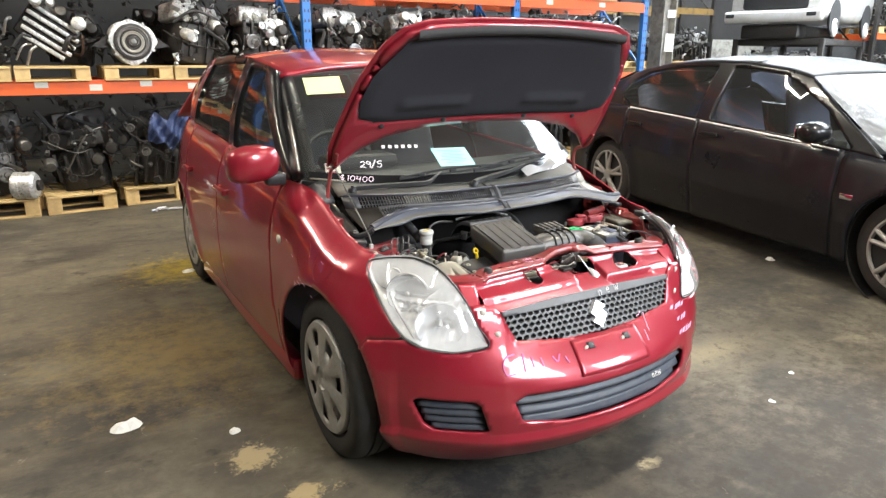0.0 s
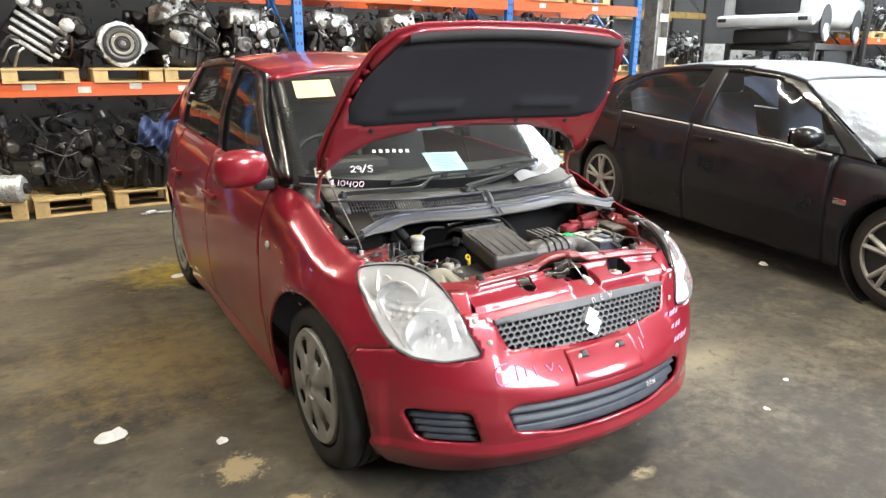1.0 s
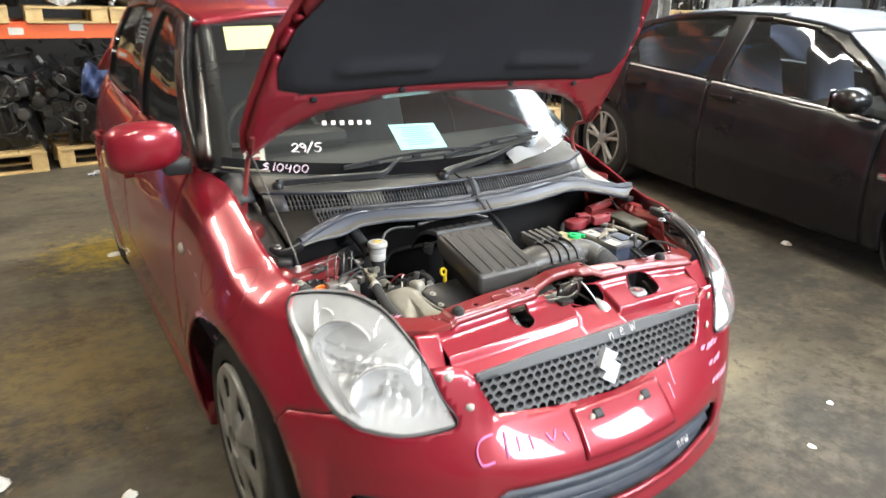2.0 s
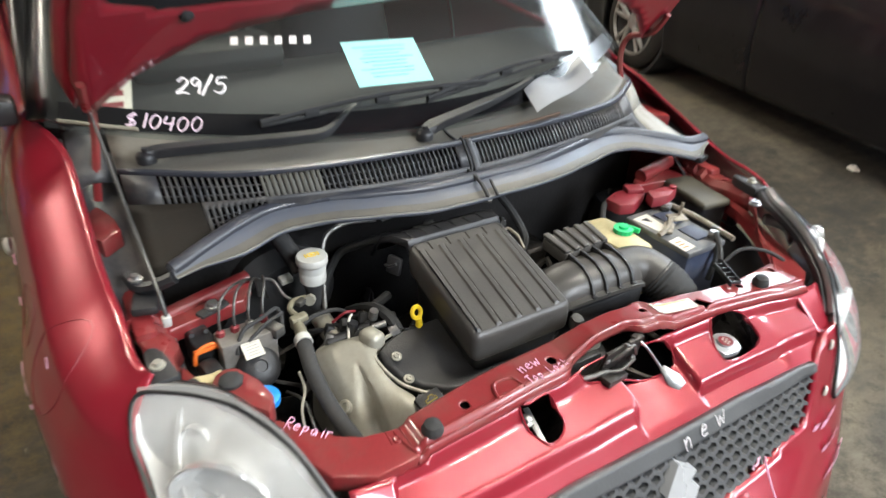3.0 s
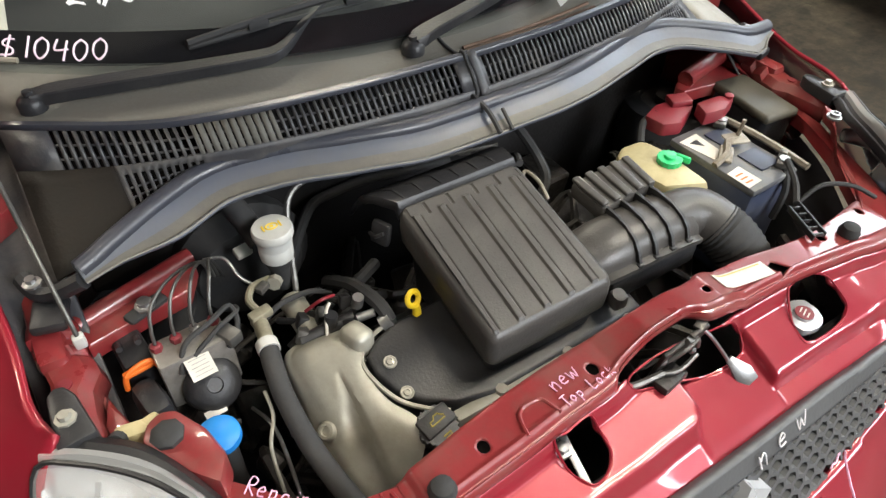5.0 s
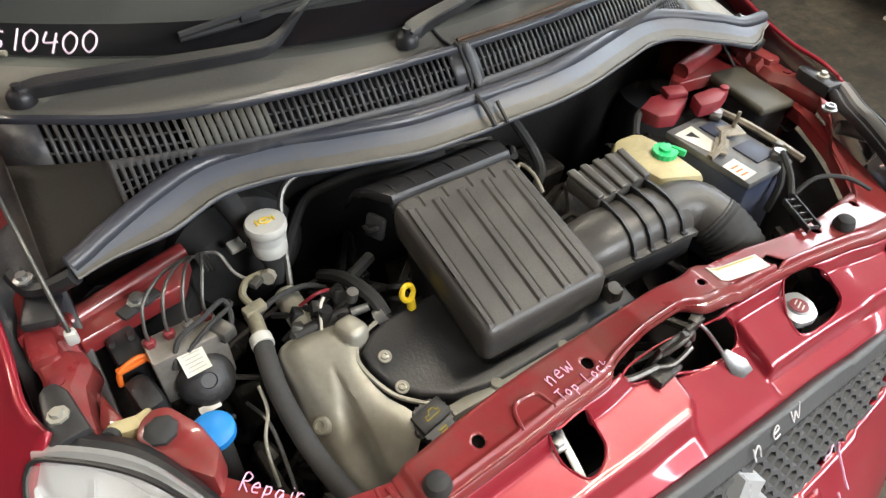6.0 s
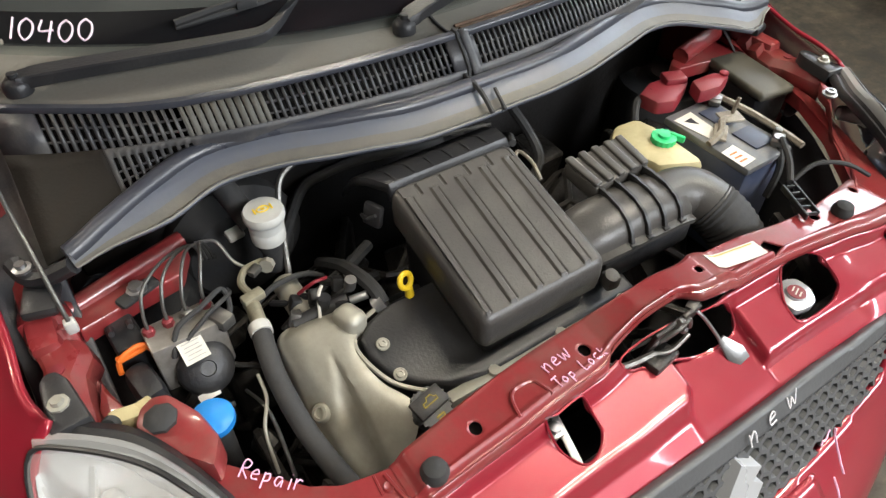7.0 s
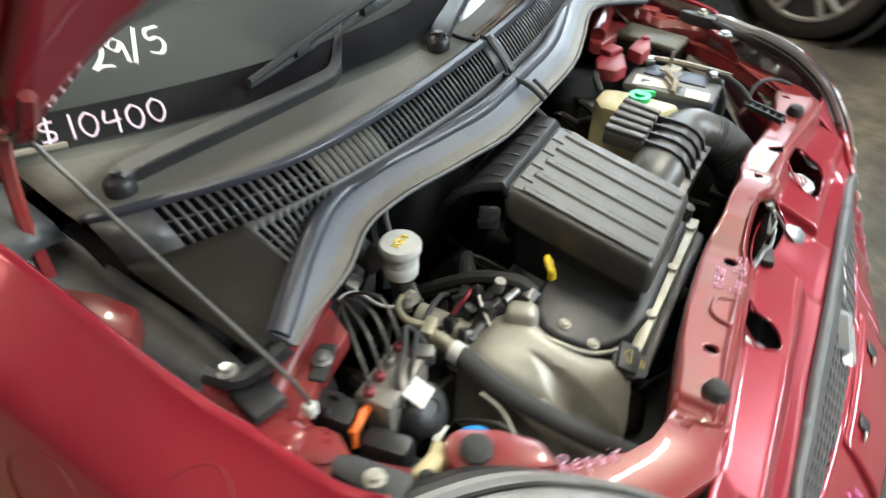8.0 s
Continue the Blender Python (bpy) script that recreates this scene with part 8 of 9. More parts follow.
    prism(bm, [(0.318, -0.066), (0.312, -0.028), (0.352, -0.012), (0.408, -0.014), (0.420, -0.042), (0.392, -0.058), (0.350, -0.078)], 0.752, 0.776, None, 0.006)
    box(bm, (0.392, -0.030, 0.780), (0.040, 0.030, 0.014), 0.004, (0, 0, -20))
    prism(bm, [(0.385, -0.094), (0.400, -0.060), (0.452, -0.062), (0.474, -0.082), (0.428, -0.100)], 0.766, 0.790, None, 0.006)
    lathe(bm, ((0.008, 0), (0.008, 0.004), (0.005, 0.005), (0.0005, 0.0052)), pose(0.462, -0.078, 0.790), 10)
    part("terminal_cover", bm, RED_CAP, car, "faded red plastic terminal cover", 30)
    bm = bmesh.new()
    box(bm, (0.560, -0.070, 0.705), (0.074, 0.135, 0.10), 0.012, (0, 0, -8), 3)
    fb = part("fuse_box", bm, PLASTIC, car, "black fuse box with a dusty lid")
    bm = bmesh.new()
    box(bm, (0.560, -0.070, 0.752), (0.080, 0.142, 0.018), 0.007, (0, 0, -8), 3)
    part("fuse_lid", bm, OLIVE_LID, fb, "dusty olive-grey lid, darkened for shade")
    # brake-fluid reservoir
    c = (-0.351, 0.002)
    bm = bmesh.new()
    lathe(bm, ((0.013, 0.70), (0.014, 0.735), (0.018, 0.745), (0.019, 0.758)), pose(*c, 0), 28)
    br = part("brake_reservoir", bm, RUBBER, car, "brake-fluid reservoir neck")
    bm = bmesh.new()
    lathe(bm, ((0.0195, 0.755), (0.0225, 0.757), (0.0232, 0.762), (0.0232, 0.776), (0.0225, 0.777), (0.0225, 0.779), (0.0235, 0.780), (0.0235, 0.792), (0.0268, 0.7945), (0.0276, 0.797), (0.0276, 0.8045), (0.0255, 0.8080), (0.0005, 0.809)), pose(*c, 0), 32)
    rc = part("reservoir_cap", bm, WHITE_PLASTIC, br, "pale cap with a yellow warning mark")
    bm = bmesh.new()
    tube(bm, [Vector((c[0], c[1], 0.8092)) + Vector((0.008 * math.cos(a), 0.0055 * math.sin(a), 0)) for a in np.linspace(0, 2 * math.pi, 17)], 0.0013, 4, 0)
    box(bm, (c[0] - 0.0115, c[1], 0.8093), (0.0022, 0.011, 0.001))
    box(bm, (c[0] + 0.0115, c[1], 0.8093), (0.0022, 0.011, 0.001))
    box(bm, (c[0], c[1], 0.8093), (0.005, 0.004, 0.001))
    part("cap_mark", bm, YELLOW, rc, "", 0)
    bm = bmesh.new()
    tube(bm, [(-0.362, 0.03, 0.765), (-0.372, 0.06, 0.792), (-0.385, 0.10, 0.82)], 0.017, 14)
    part("reservoir_hose", bm, RUBBER, br)
    bm = bmesh.new()
    lathe(bm, ((0.001, 0), (0.10, 0.005), (0.105, 0.04), (0.08, 0.07), (0.02, 0.075)), pose(-0.37, 0.16, 0.66, 90), 28)
    part("brake_servo", bm, RUBBER, car, "black brake servo drum")
    bm = bmesh.new()
    lathe(bm, ((0.018, 0), (0.018, 0.11), (0.012, 0.115)), pose(-0.352, -0.025, 0.690, 90), 14)
    rod(bm, (-0.366, -0.02, 0.735), (-0.372, -0.028, 0.738), 0.010, 8)
    mc = part("master_cylinder", bm, ALLOY, car)
    bm = bmesh.new()
    box(bm, (-0.383, 0.058, 0.735), (0.024, 0.018, 0.012), 0.003, (20, 0, 10))
    part("reservoir_tag", bm, LABEL, mc, "small white label")
    # brake modulator with its four pipes and motor
    bm = bmesh.new()
    box(bm, (-0.498, -0.078, 0.715), (0.088, 0.046, 0.080), 0.004, (0, 0, 2))
    ab2 = part("brake_modulator", bm, BLOCK, car, "alloy brake modulator block with pipes")
    bm = bmesh.new()
    lathe(bm, ((0.032, 0), (0.036, 0.004), (0.036, 0.010), (0.034, 0.012), (0.034, 0.036), (0.031, 0.044), (0.022, 0.051), (0.010, 0.053), (0.009, 0.050), (0.0005, 0.050)), pose(-0.494, -0.090, 0.682, 46, 0, 4), 30)
    part("modulator_motor", bm, PLASTIC, ab2, "round black pump motor")
    bm = bmesh.new()
    box(bm, (0, 0, 0), (0.030, 0.030, 0.0016), 0, (0, 0, 0))
    lab_m = pose(-0.498, -0.112, 0.7435, 26, 0, 4)
    bmesh.ops.transform(bm, matrix=lab_m, verts=bm.verts[:])
    part("modulator_label", bm, LABEL, ab2, "white bar-coded label", 0)
    for i in range(5):
        bm = bmesh.new()
        box(bm, (0.0, 0.010 - i * 0.005, 0.001), (0.022 - 0.004 * (i % 2), 0.0011, 0.0006))
        bmesh.ops.transform(bm, matrix=lab_m, verts=bm.verts[:])
        part("print_bar", bm, STEEL, ab2, "", 0)
    bm = bmesh.new()
    box(bm, (-0.502, -0.143, 0.690), (0.026, 0.010, 0.0015), 0, (40, 0, 4))
    part("motor_label", bm, LABEL, ab2, "", 0)
    for i in range(4):
        a = Vector((-0.534 + 0.0235 * i, -0.072 + 0.002 * i, 0.755))
        bm = bmesh.new()
        lathe(bm, ((0.007, 0), (0.007, 0.008), (0.0045, 0.010)), Matrix.Translation(a), 6)
        part("pipe_union", bm, RED_CAP if i != 2 else STEEL, ab2)
        bm = bmesh.new()
        e = Vector((-0.446 + 0.006 * i, 0.03 + 0.004 * i, 0.770 - 0.006 * i))
        q = Vector((-0.521 + 0.0245 * i, -0.050 + 0.005 * i, 0.806))
        tube(bm, [a + Vector((0, 0, 0.008)), a + Vector((0.002, 0.004, 0.030)), q, q.lerp(e, 0.45) + Vector((0, 0.004, 0.010)), e, e + Vector((0.01, 0.02, -0.05))], 0.0022, 7)
        part("brake_pipe", bm, PIPE, ab2)
    bm = bmesh.new()
    tube(bm, [(-0.520, -0.105, 0.735), (-0.505, -0.090, 0.764), (-0.470, -0.078, 0.770), (-0.440, -0.062, 0.768), (-0.440, -0.085, 0.755), (-0.460, -0.105, 0.745)], 0.0035, 7)
    tube(bm, [(-0.500, -0.100, 0.750), (-0.465, -0.088, 0.765), (-0.435, -0.070, 0.762), (-0.43, -0.04, 0.74)], 0.003, 7)
    part("sensor_wire", bm, RUBBER, ab2)
    bm = bmesh.new()
    box(bm, (-0.455, -0.092, 0.752), (0.020, 0.030, 0.018), 0.003, (0, 0, 25))
    part("sensor_plug", bm, PIPE, ab2)
    # black connector with its orange lock
    bm = bmesh.new()
    box(bm, (-0.560, -0.040, 0.715), (0.036, 0.060, 0.060), 0.006, (0, 0, 6))
    box(bm, (-0.560, -0.110, 0.705), (0.032, 0.060, 0.055), 0.012, (0, 0, 10))
    for dx in (-0.012, 0.010):
        rod(bm, (-0.560 + dx, -0.030, 0.745), (-0.560 + dx, -0.044, 0.750), 0.004, 8)
    cn = part("modulator_connector", bm, PLASTIC, car, "black connector with an orange lock")
    bm = bmesh.new()
    tube(bm, [(-0.580, -0.082, 0.722), (-0.576, -0.080, 0.740), (-0.562, -0.076, 0.746), (-0.546, -0.074, 0.745), (-0.538, -0.080, 0.735)], 0.0035, 8)
    box(bm, (-0.560, -0.076, 0.741), (0.038, 0.010, 0.006), 0.002, (0, 0, 8))
    part("connector_lock", bm, ORANGE_PL, cn, "orange locking lever")
    # washer filler with blue cap
    bm = bmesh.new()
    lathe(bm, ((0.016, 0.60), (0.016, 0.704)), pose(-0.511, -0.192, 0), 18)
    wf = part("washer_filler", bm, RUBBER, car)
    bm = bmesh.new()
    lathe(bm, ((0.024, 0.706), (0.0255, 0.708), (0.0250, 0.717), (0.020, 0.7215), (0.0005, 0.7225)), pose(-0.511, -0.192, 0), 26)
    box(bm, (-0.534, -0.180, 0.714), (0.02, 0.016, 0.005), 0.002, (0, 0, 40))
    part("washer_cap", bm, BLUE_PL, wf, "bright blue washer cap")
    # radiator hose with clip
    bm = bmesh.new()
    tube(bm, [(-0.418, -0.118, 0.733), (-0.424, -0.15, 0.728), (-0.428, -0.19, 0.715), (-0.426, -0.26, 0.70), (-0.412, -0.33, 0.68), (-0.39, -0.39, 0.65)], 0.0125, 14)
    rh = part("radiator_hose", bm, RUBBER, car, "thick black radiator hose")
    bm = bmesh.new()
    rod(bm, (-0.4178, -0.112, 0.7333), (-0.4192, -0.126, 0.7325), 0.0142, 16)
    part("hose_clip", bm, WHITE_PLASTIC, rh, "bright hose clip")
    bm = bmesh.new()
    tube(bm, [(-0.417, -0.115, 0.734), (-0.413, -0.085, 0.737), (-0.413, -0.07, 0.730)], 0.010, 10)
    box(bm, (-0.408, -0.074, 0.744), (0.030, 0.016, 0.012), 0.003, (0, 0, 10))
    tube(bm, [(-0.408, -0.068, 0.744), (-0.412, -0.045, 0.745), (-0.398, -0.022, 0.742), (-0.372, -0.012, 0.735)], 0.005, 8)
    part("hose_neck", bm, NECK, rh, "dull plated hose neck")
    bm = bmesh.new()
    box(bm, (-0.388, -0.030, 0.742), (0.018, 0.012, 0.010), 0.002, (0, 0, 30))
    part("neck_clamp", bm, PIPE, rh)
    # fuel and brake lines, wiring and small pipes
    lines = (
        ([(-0.345, -0.03, 0.69), (-0.325, 0.02, 0.75), (-0.305, 0.055, 0.80), (-0.26, 0.065, 0.815), (-0.20, 0.06, 0.81)], 0.0045, PIPE),
        ([(-0.385, -0.025, 0.735), (-0.405, 0.0, 0.742), (-0.415, 0.03, 0.76), (-0.44, 0.04, 0.762)], 0.0025, STEEL),
        ([(-0.38, -0.08, 0.66), (-0.33, -0.07, 0.685), (-0.28, -0.06, 0.70), (-0.22, -0.03, 0.70)], 0.009, RUBBER),
        ([(-0.36, -0.115, 0.68), (-0.32, -0.105, 0.70), (-0.28, -0.10, 0.71), (-0.24, -0.09, 0.70)], 0.008, RUBBER),
        ([(-0.265, -0.154, 0.720), (-0.268, -0.13, 0.732), (-0.274, -0.08, 0.722), (-0.277, -0.03, 0.69), (-0.28, 0.02, 0.65)], 0.010, RUBBER),
        ([(-0.445, -0.165, 0.715), (-0.448, -0.195, 0.705), (-0.465, -0.225, 0.69), (-0.47, -0.26, 0.65)], 0.0022, ALLOY),
        ([(-0.46, -0.14, 0.66), (-0.45, -0.20, 0.68), (-0.455, -0.27, 0.64)], 0.0025, PIPE),
        ([(0.02, -0.05, 0.80), (0.035, -0.02, 0.79), (0.03, 0.01, 0.76)], 0.006, RUBBER),
        ([(0.06, -0.06, 0.72), (0.085, -0.04, 0.75), (0.075, 0.02, 0.80), (0.06, 0.08, 0.82)], 0.008, RUBBER),
        ([(-0.002, -0.085, 0.795), (0.010, -0.075, 0.805), (0.016, -0.10, 0.80), (0.010, -0.13, 0.79)], 0.003, RUST),
        ([(-0.20, 0.035, 0.825), (-0.12, 0.03, 0.835), (-0.04, 0.02, 0.838), (0.03, 0.01, 0.82)], 0.006, PIPE),
        ([(0.29, -0.05, 0.74), (0.31, -0.03, 0.76), (0.34, -0.03, 0.77)], 0.007, RUBBER),
        ([(-0.57, -0.135, 0.70), (-0.54, -0.15, 0.69), (-0.48, -0.15, 0.66)], 0.004, RUBBER),
        ([(-0.41, -0.055, 0.70), (-0.375, -0.05, 0.72), (-0.33, -0.045, 0.715), (-0.30, -0.04, 0.69)], 0.004, RUBBER),
        ([(-0.35, -0.075, 0.715), (-0.33, -0.085, 0.735), (-0.31, -0.08, 0.728)], 0.0025, RED_CAP),
        ([(-0.345, -0.13, 0.712), (-0.335, -0.11, 0.735), (-0.325, -0.10, 0.74)], 0.0022, LABEL),
    )
    for pts, r, mt in lines:
        bm = bmesh.new()
        tube(bm, pts, r, 8)
        part("hose" if mt is RUBBER else "pipe", bm, mt, car)
    # injector rail and plugs beside the dipstick
    rnd = random.Random(5)
    for i in range(10):
        bm = bmesh.new()
        c = (-0.37 + 0.012 * i, -0.075 - 0.05 * rnd.random(), 0.690 + 0.025 * rnd.random())
        box(bm, c, (0.018, 0.015, 0.020), 0.003, (rnd.uniform(-30, 30), rnd.uniform(-30, 30), rnd.uniform(0, 90)))
        rod(bm, c, (c[0] + rnd.uniform(-0.03, 0.03), c[1] + 0.03, c[2] - 0.015), 0.005, 7)
        part("wiring_plug", bm, PLASTIC if i % 4 else PIPE, car)
    bm = bmesh.new()
    rod(bm, (-0.375, -0.112, 0.705), (-0.300, -0.118, 0.715), 0.010, 12)
    rod(bm, (-0.335, -0.115, 0.712), (-0.330, -0.115, 0.735), 0.009, 10)
    part("injector_rail", bm, PLASTIC, car)
    bm = bmesh.new()
    rod(bm, (-0.274, -0.150, 0.714), (-0.262, -0.152, 0.722), 0.0135, 14)
    rod(bm, (-0.300, -0.128, 0.722), (-0.278, -0.135, 0.728), 0.006, 10)
    rod(bm, (-0.292, -0.112, 0.728), (-0.290, -0.115, 0.745), 0.008, 10)
    part("breather_fitting", bm, STEEL, car)
    # dark clutter low in the bay
    bm = bmesh.new()
    for i in range(60):
        c = (rnd.uniform(-0.56, 0.50), rnd.uniform(-0.34, 0.12), rnd.uniform(0.42, 0.62))
        s = rnd.uniform(0.03, 0.09)
        box(bm, c, (s, s * rnd.uniform(0.5, 1.3), s), 0.006, (rnd.uniform(0, 60), rnd.uniform(0, 60), rnd.uniform(0, 90)), 1)
        tube(bm, (c, Vector(c) + Vector((rnd.uniform(-0.08, 0.08), rnd.uniform(-0.08, 0.08), 0.05)), Vector(c) + Vector((rnd.uniform(-0.14, 0.14), rnd.uniform(-0.14, 0.14), rnd.uniform(-0.05, 0.04)))), rnd.choice((0.004, 0.007, 0.010)), 6, 4)
    tagged(part("engine_clutter", bm, GREASE, car, "dark greasy parts deep in the bay"), kind="stuff")


bay_shell()
core_support()
brackets()
cowl()
engine_bay()


# ---- paint-pen notes and papers ----
GLYPHS = {
    "0": [[(0.3, 1), (0.06, 0.75), (0.05, 0.3), (0.3, 0), (0.55, 0.3), (0.55, 0.75), (0.28, 1.0)]], "1": [[(0.32, 1.0), (0.30, 0.0)]],
    "2": [[(0.05, 0.78), (0.28, 1), (0.52, 0.8), (0.35, 0.4), (0.0, 0.05), (0.25, 0.1), (0.6, 0.0)]], "4": [[(0.12, 0.95), (0.05, 0.45), (0.6, 0.5)], [(0.52, 0.9), (0.45, -0.05)]],
    "5": [[(0.6, 1), (0.18, 0.97), (0.12, 0.6), (0.42, 0.6), (0.52, 0.3), (0.3, 0.0), (0.0, 0.12)]], "9": [[(0.52, 0.8), (0.28, 1), (0.08, 0.75), (0.28, 0.5), (0.52, 0.75), (0.46, 0.0)]],
    "/": [[(0.0, -0.15), (0.5, 1.15)]], "$": [[(0.55, 0.85), (0.2, 0.85), (0.1, 0.6), (0.5, 0.42), (0.48, 0.15), (0.05, 0.12)], [(0.36, 1.05), (0.26, -0.08)]],
    "n": [[(0.05, 0.6), (0.1, 0.0)], [(0.1, 0.35), (0.3, 0.6), (0.42, 0.4), (0.42, 0.0)]], "e": [[(0.08, 0.32), (0.42, 0.38), (0.3, 0.6), (0.08, 0.4), (0.12, 0.08), (0.45, 0.08)]],
    "w": [[(0.0, 0.6), (0.12, 0.0), (0.28, 0.45), (0.42, 0.0), (0.6, 0.65)]], "T": [[(0.0, 0.95), (0.55, 1.0)], [(0.28, 0.95), (0.28, 0.0)]],
    "o": [[(0.25, 0.55), (0.06, 0.3), (0.22, 0.02), (0.42, 0.25), (0.26, 0.55)]], "p": [[(0.08, 0.6), (0.1, -0.3)], [(0.08, 0.5), (0.35, 0.55), (0.38, 0.2), (0.1, 0.1)]],
    "L": [[(0.1, 1.0), (0.08, 0.04), (0.5, 0.06)]], "c": [[(0.42, 0.5), (0.15, 0.5), (0.06, 0.2), (0.25, 0.0), (0.45, 0.08)]], "k": [[(0.1, 0.9), (0.1, 0.0)], [(0.42, 0.6), (0.12, 0.3), (0.48, 0.0)]],
    "R": [[(0.1, 0.0), (0.12, 1.0), (0.5, 0.9), (0.42, 0.6), (0.14, 0.5), (0.55, 0.0)]], "a": [[(0.42, 0.5), (0.15, 0.52), (0.06, 0.2), (0.25, 0.02), (0.42, 0.4), (0.46, 0.0)]],
    "i": [[(0.2, 0.6), (0.22, 0.0)], [(0.2, 0.82), (0.21, 0.86)]], "r": [[(0.08, 0.6), (0.1, 0.0)], [(0.1, 0.35), (0.25, 0.58), (0.42, 0.52)]], " ": [],
}


def strokes(bm, m, lines, r=0.0025):
    """Hand-drawn strokes in the xy plane of m."""
    for pts in lines:
        tube(bm, [m @ Vector((x, y, 0)) for x, y in pts], r, 5, 4 if len(pts) > 2 else 0)


def handwriting(words, h, m, material, r=0.0018, gap=0.62, mesh_name="pen_note"):
    """Words in a loose hand, centred on m, h high."""
    wide = [(gap * 0.78 if ch == "1" else 0.40 if ch == "i" else gap + 0.06) for ch in words]
    x = -sum(wide) / 2
    bm = bmesh.new()
    rnd = random.Random(len(words))
    for ch, w in zip(words, wide):
        dy = rnd.uniform(-0.06, 0.06)
        strokes(bm, m, [[((x + a) * h, (b + dy - 0.5) * h) for a, b in line] for line in GLYPHS[ch]], r)
        x += w
    return tagged(part(mesh_name, bm, material, car, "", 60), "paint-pen handwriting", kind="stuff")


def flat_frame(p, along, normal):
    x = Vector(along).normalized()
    n = Vector(normal)
    n = (n - x * n.dot(x)).normalized()
    y = n.cross(x)
    m = Matrix((x, y, n)).transposed().to_4x4()
    m.translation = Vector(p)
    return m


def pen_notes():
    m = on_screen(-0.735, 0.026, 0.0025)
    handwriting("$10400", 0.030, m, INK_P2, 0.0014, 0.74)
    for dx, dz in ((0, 0), (0.0022, -0.0022)):
        handwriting("29/5", 0.036, on_screen(-0.632, 0.138, 0.001) @ pose(dx, dz, 0, 0, 0, 4), INK_W, 0.0011, 0.56)
    # a line of unreadable writing, as bars
    m = on_screen(-0.405, 0.268, 0.001)
    bm = bmesh.new()
    for i in range(6):
        prism(bm, [(-0.083 + i * 0.028, -0.010), (-0.069 + i * 0.028, -0.010), (-0.067 + i * 0.028, 0.010), (-0.081 + i * 0.028, 0.010)], 0, 0.0006, m)
    tagged(part("pen_note", bm, INK_W, car, "", 0), "white pen marks on the glass", kind="stuff")
    handwriting("new", 0.020, flat_frame((-0.157, -0.362, 0.7608), (1, 0.10, 0), (0, 0, 1)), INK_P, 0.0009)
    handwriting("Top Lock", 0.015, flat_frame((-0.138, -0.386, 0.7608), (1, 0.08, 0), (0, 0, 1)), INK_P, 0.0009)
    handwriting("Repair", 0.019, flat_frame((-0.483, -0.312, 0.7480), (0.70, -0.72, 0), (0, 0, 1)), INK_P, 0.0009)
    handwriting("new", 0.034, flat_frame(nose(0.092, 0.666, 0.0065), (1, 0.10, 0.04), nose(0.09, 0.645, 0.1) - nose(0.09, 0.645) + Vector((0, 0, 0.05))), INK_W, 0.0011, 1.16)
    bm = bmesh.new()
    for z, s0, n in ((0.546, 0.395, 4), (0.505, 0.405, 3), (0.464, 0.388, 5)):
        for i in range(n):
            s = s0 + i * 0.024
            m = flat_frame(nose(s, z, 0.0012), nose(s + 0.01, z) - nose(s - 0.01, z), nose(s, z, 0.1) - nose(s, z))
            h = 0.014 + 0.003 * (i * 7 % 3)
            prism(bm, [(-0.008, -h), (0.006, -h + 0.003), (0.009, h), (-0.006, h - 0.003)], 0, 0.0006, m)
    tagged(part("pen_note", bm, INK_P, car, "", 0), "pink pen marks on the bumper", kind="stuff")
    handwriting("new", 0.026, flat_frame(nose(0.20, 0.372, -0.010), (1, 0.16, 0), (0, -1, 0.5)), INK_W, 0.0011)
    bm = bmesh.new()
    for line in ([(-0.392, 0.535), (-0.425, 0.532), (-0.436, 0.510), (-0.424, 0.482), (-0.392, 0.482)], [(-0.362, 0.533), (-0.358, 0.485)], [(-0.330, 0.520), (-0.326, 0.492)], [(-0.296, 0.515), (-0.290, 0.490)], [(-0.25, 0.512), (-0.235, 0.496), (-0.22, 0.514)], [(-0.20, 0.505), (-0.19, 0.487)]):
        tube(bm, [nose(u, z, 0.0016) for u, z in line], 0.0028, 5, 5)
    tagged(part("pen_note", bm, INK_M, car, ""), "pink pen marks on the bumper", kind="stuff")
    # dent circles on the fender
    bm = bmesh.new()
    for (yc, zc, r) in ((0.14, 0.745, 0.05), (-0.02, 0.745, 0.06)):
        pts = [hull(plan_s(yc + r * math.cos(a)), zc + r * math.sin(a), -1, 0.0008) for a in np.linspace(0, 2 * math.pi, 25)]
        tube(bm, pts, 0.0007, 4, 0)
    tagged(part("pen_note", bm, RED_CAP, car, ""), "faint pen rings round two dents", kind="stuff")
    # pale scratches on the paint
    rnd = random.Random(21)
    for s, z, ln, tilt in ((0.225, 0.535, 0.055, 70), (0.205, 0.56, 0.03, 20), (0.19, 0.50, 0.03, 80)):
        bm = bmesh.new()
        c, sn = math.cos(math.radians(tilt)), math.sin(math.radians(tilt))
        tube(bm, [nose(s + ln * (k - 0.5) * c, z + ln * (k - 0.5) * sn + 0.003 * math.sin(k * 9), 0.0006) for k in np.linspace(0, 1, 6)], 0.0017, 5, 0)
        part("scratch", bm, INK_P, car)
    for i in range(10):
        y, z = rnd.uniform(-0.08, 0.30), rnd.uniform(0.62, 0.80)
        ln = rnd.uniform(0.008, 0.03)
        bm = bmesh.new()
        tube(bm, [hull(plan_s(y + ln * k), z + 0.25 * ln * k, -1, 0.0004) for k in (0, 0.5, 1)], 0.0008, 5, 0)
        part("scratch", bm, INK_P, car)


pen_notes()


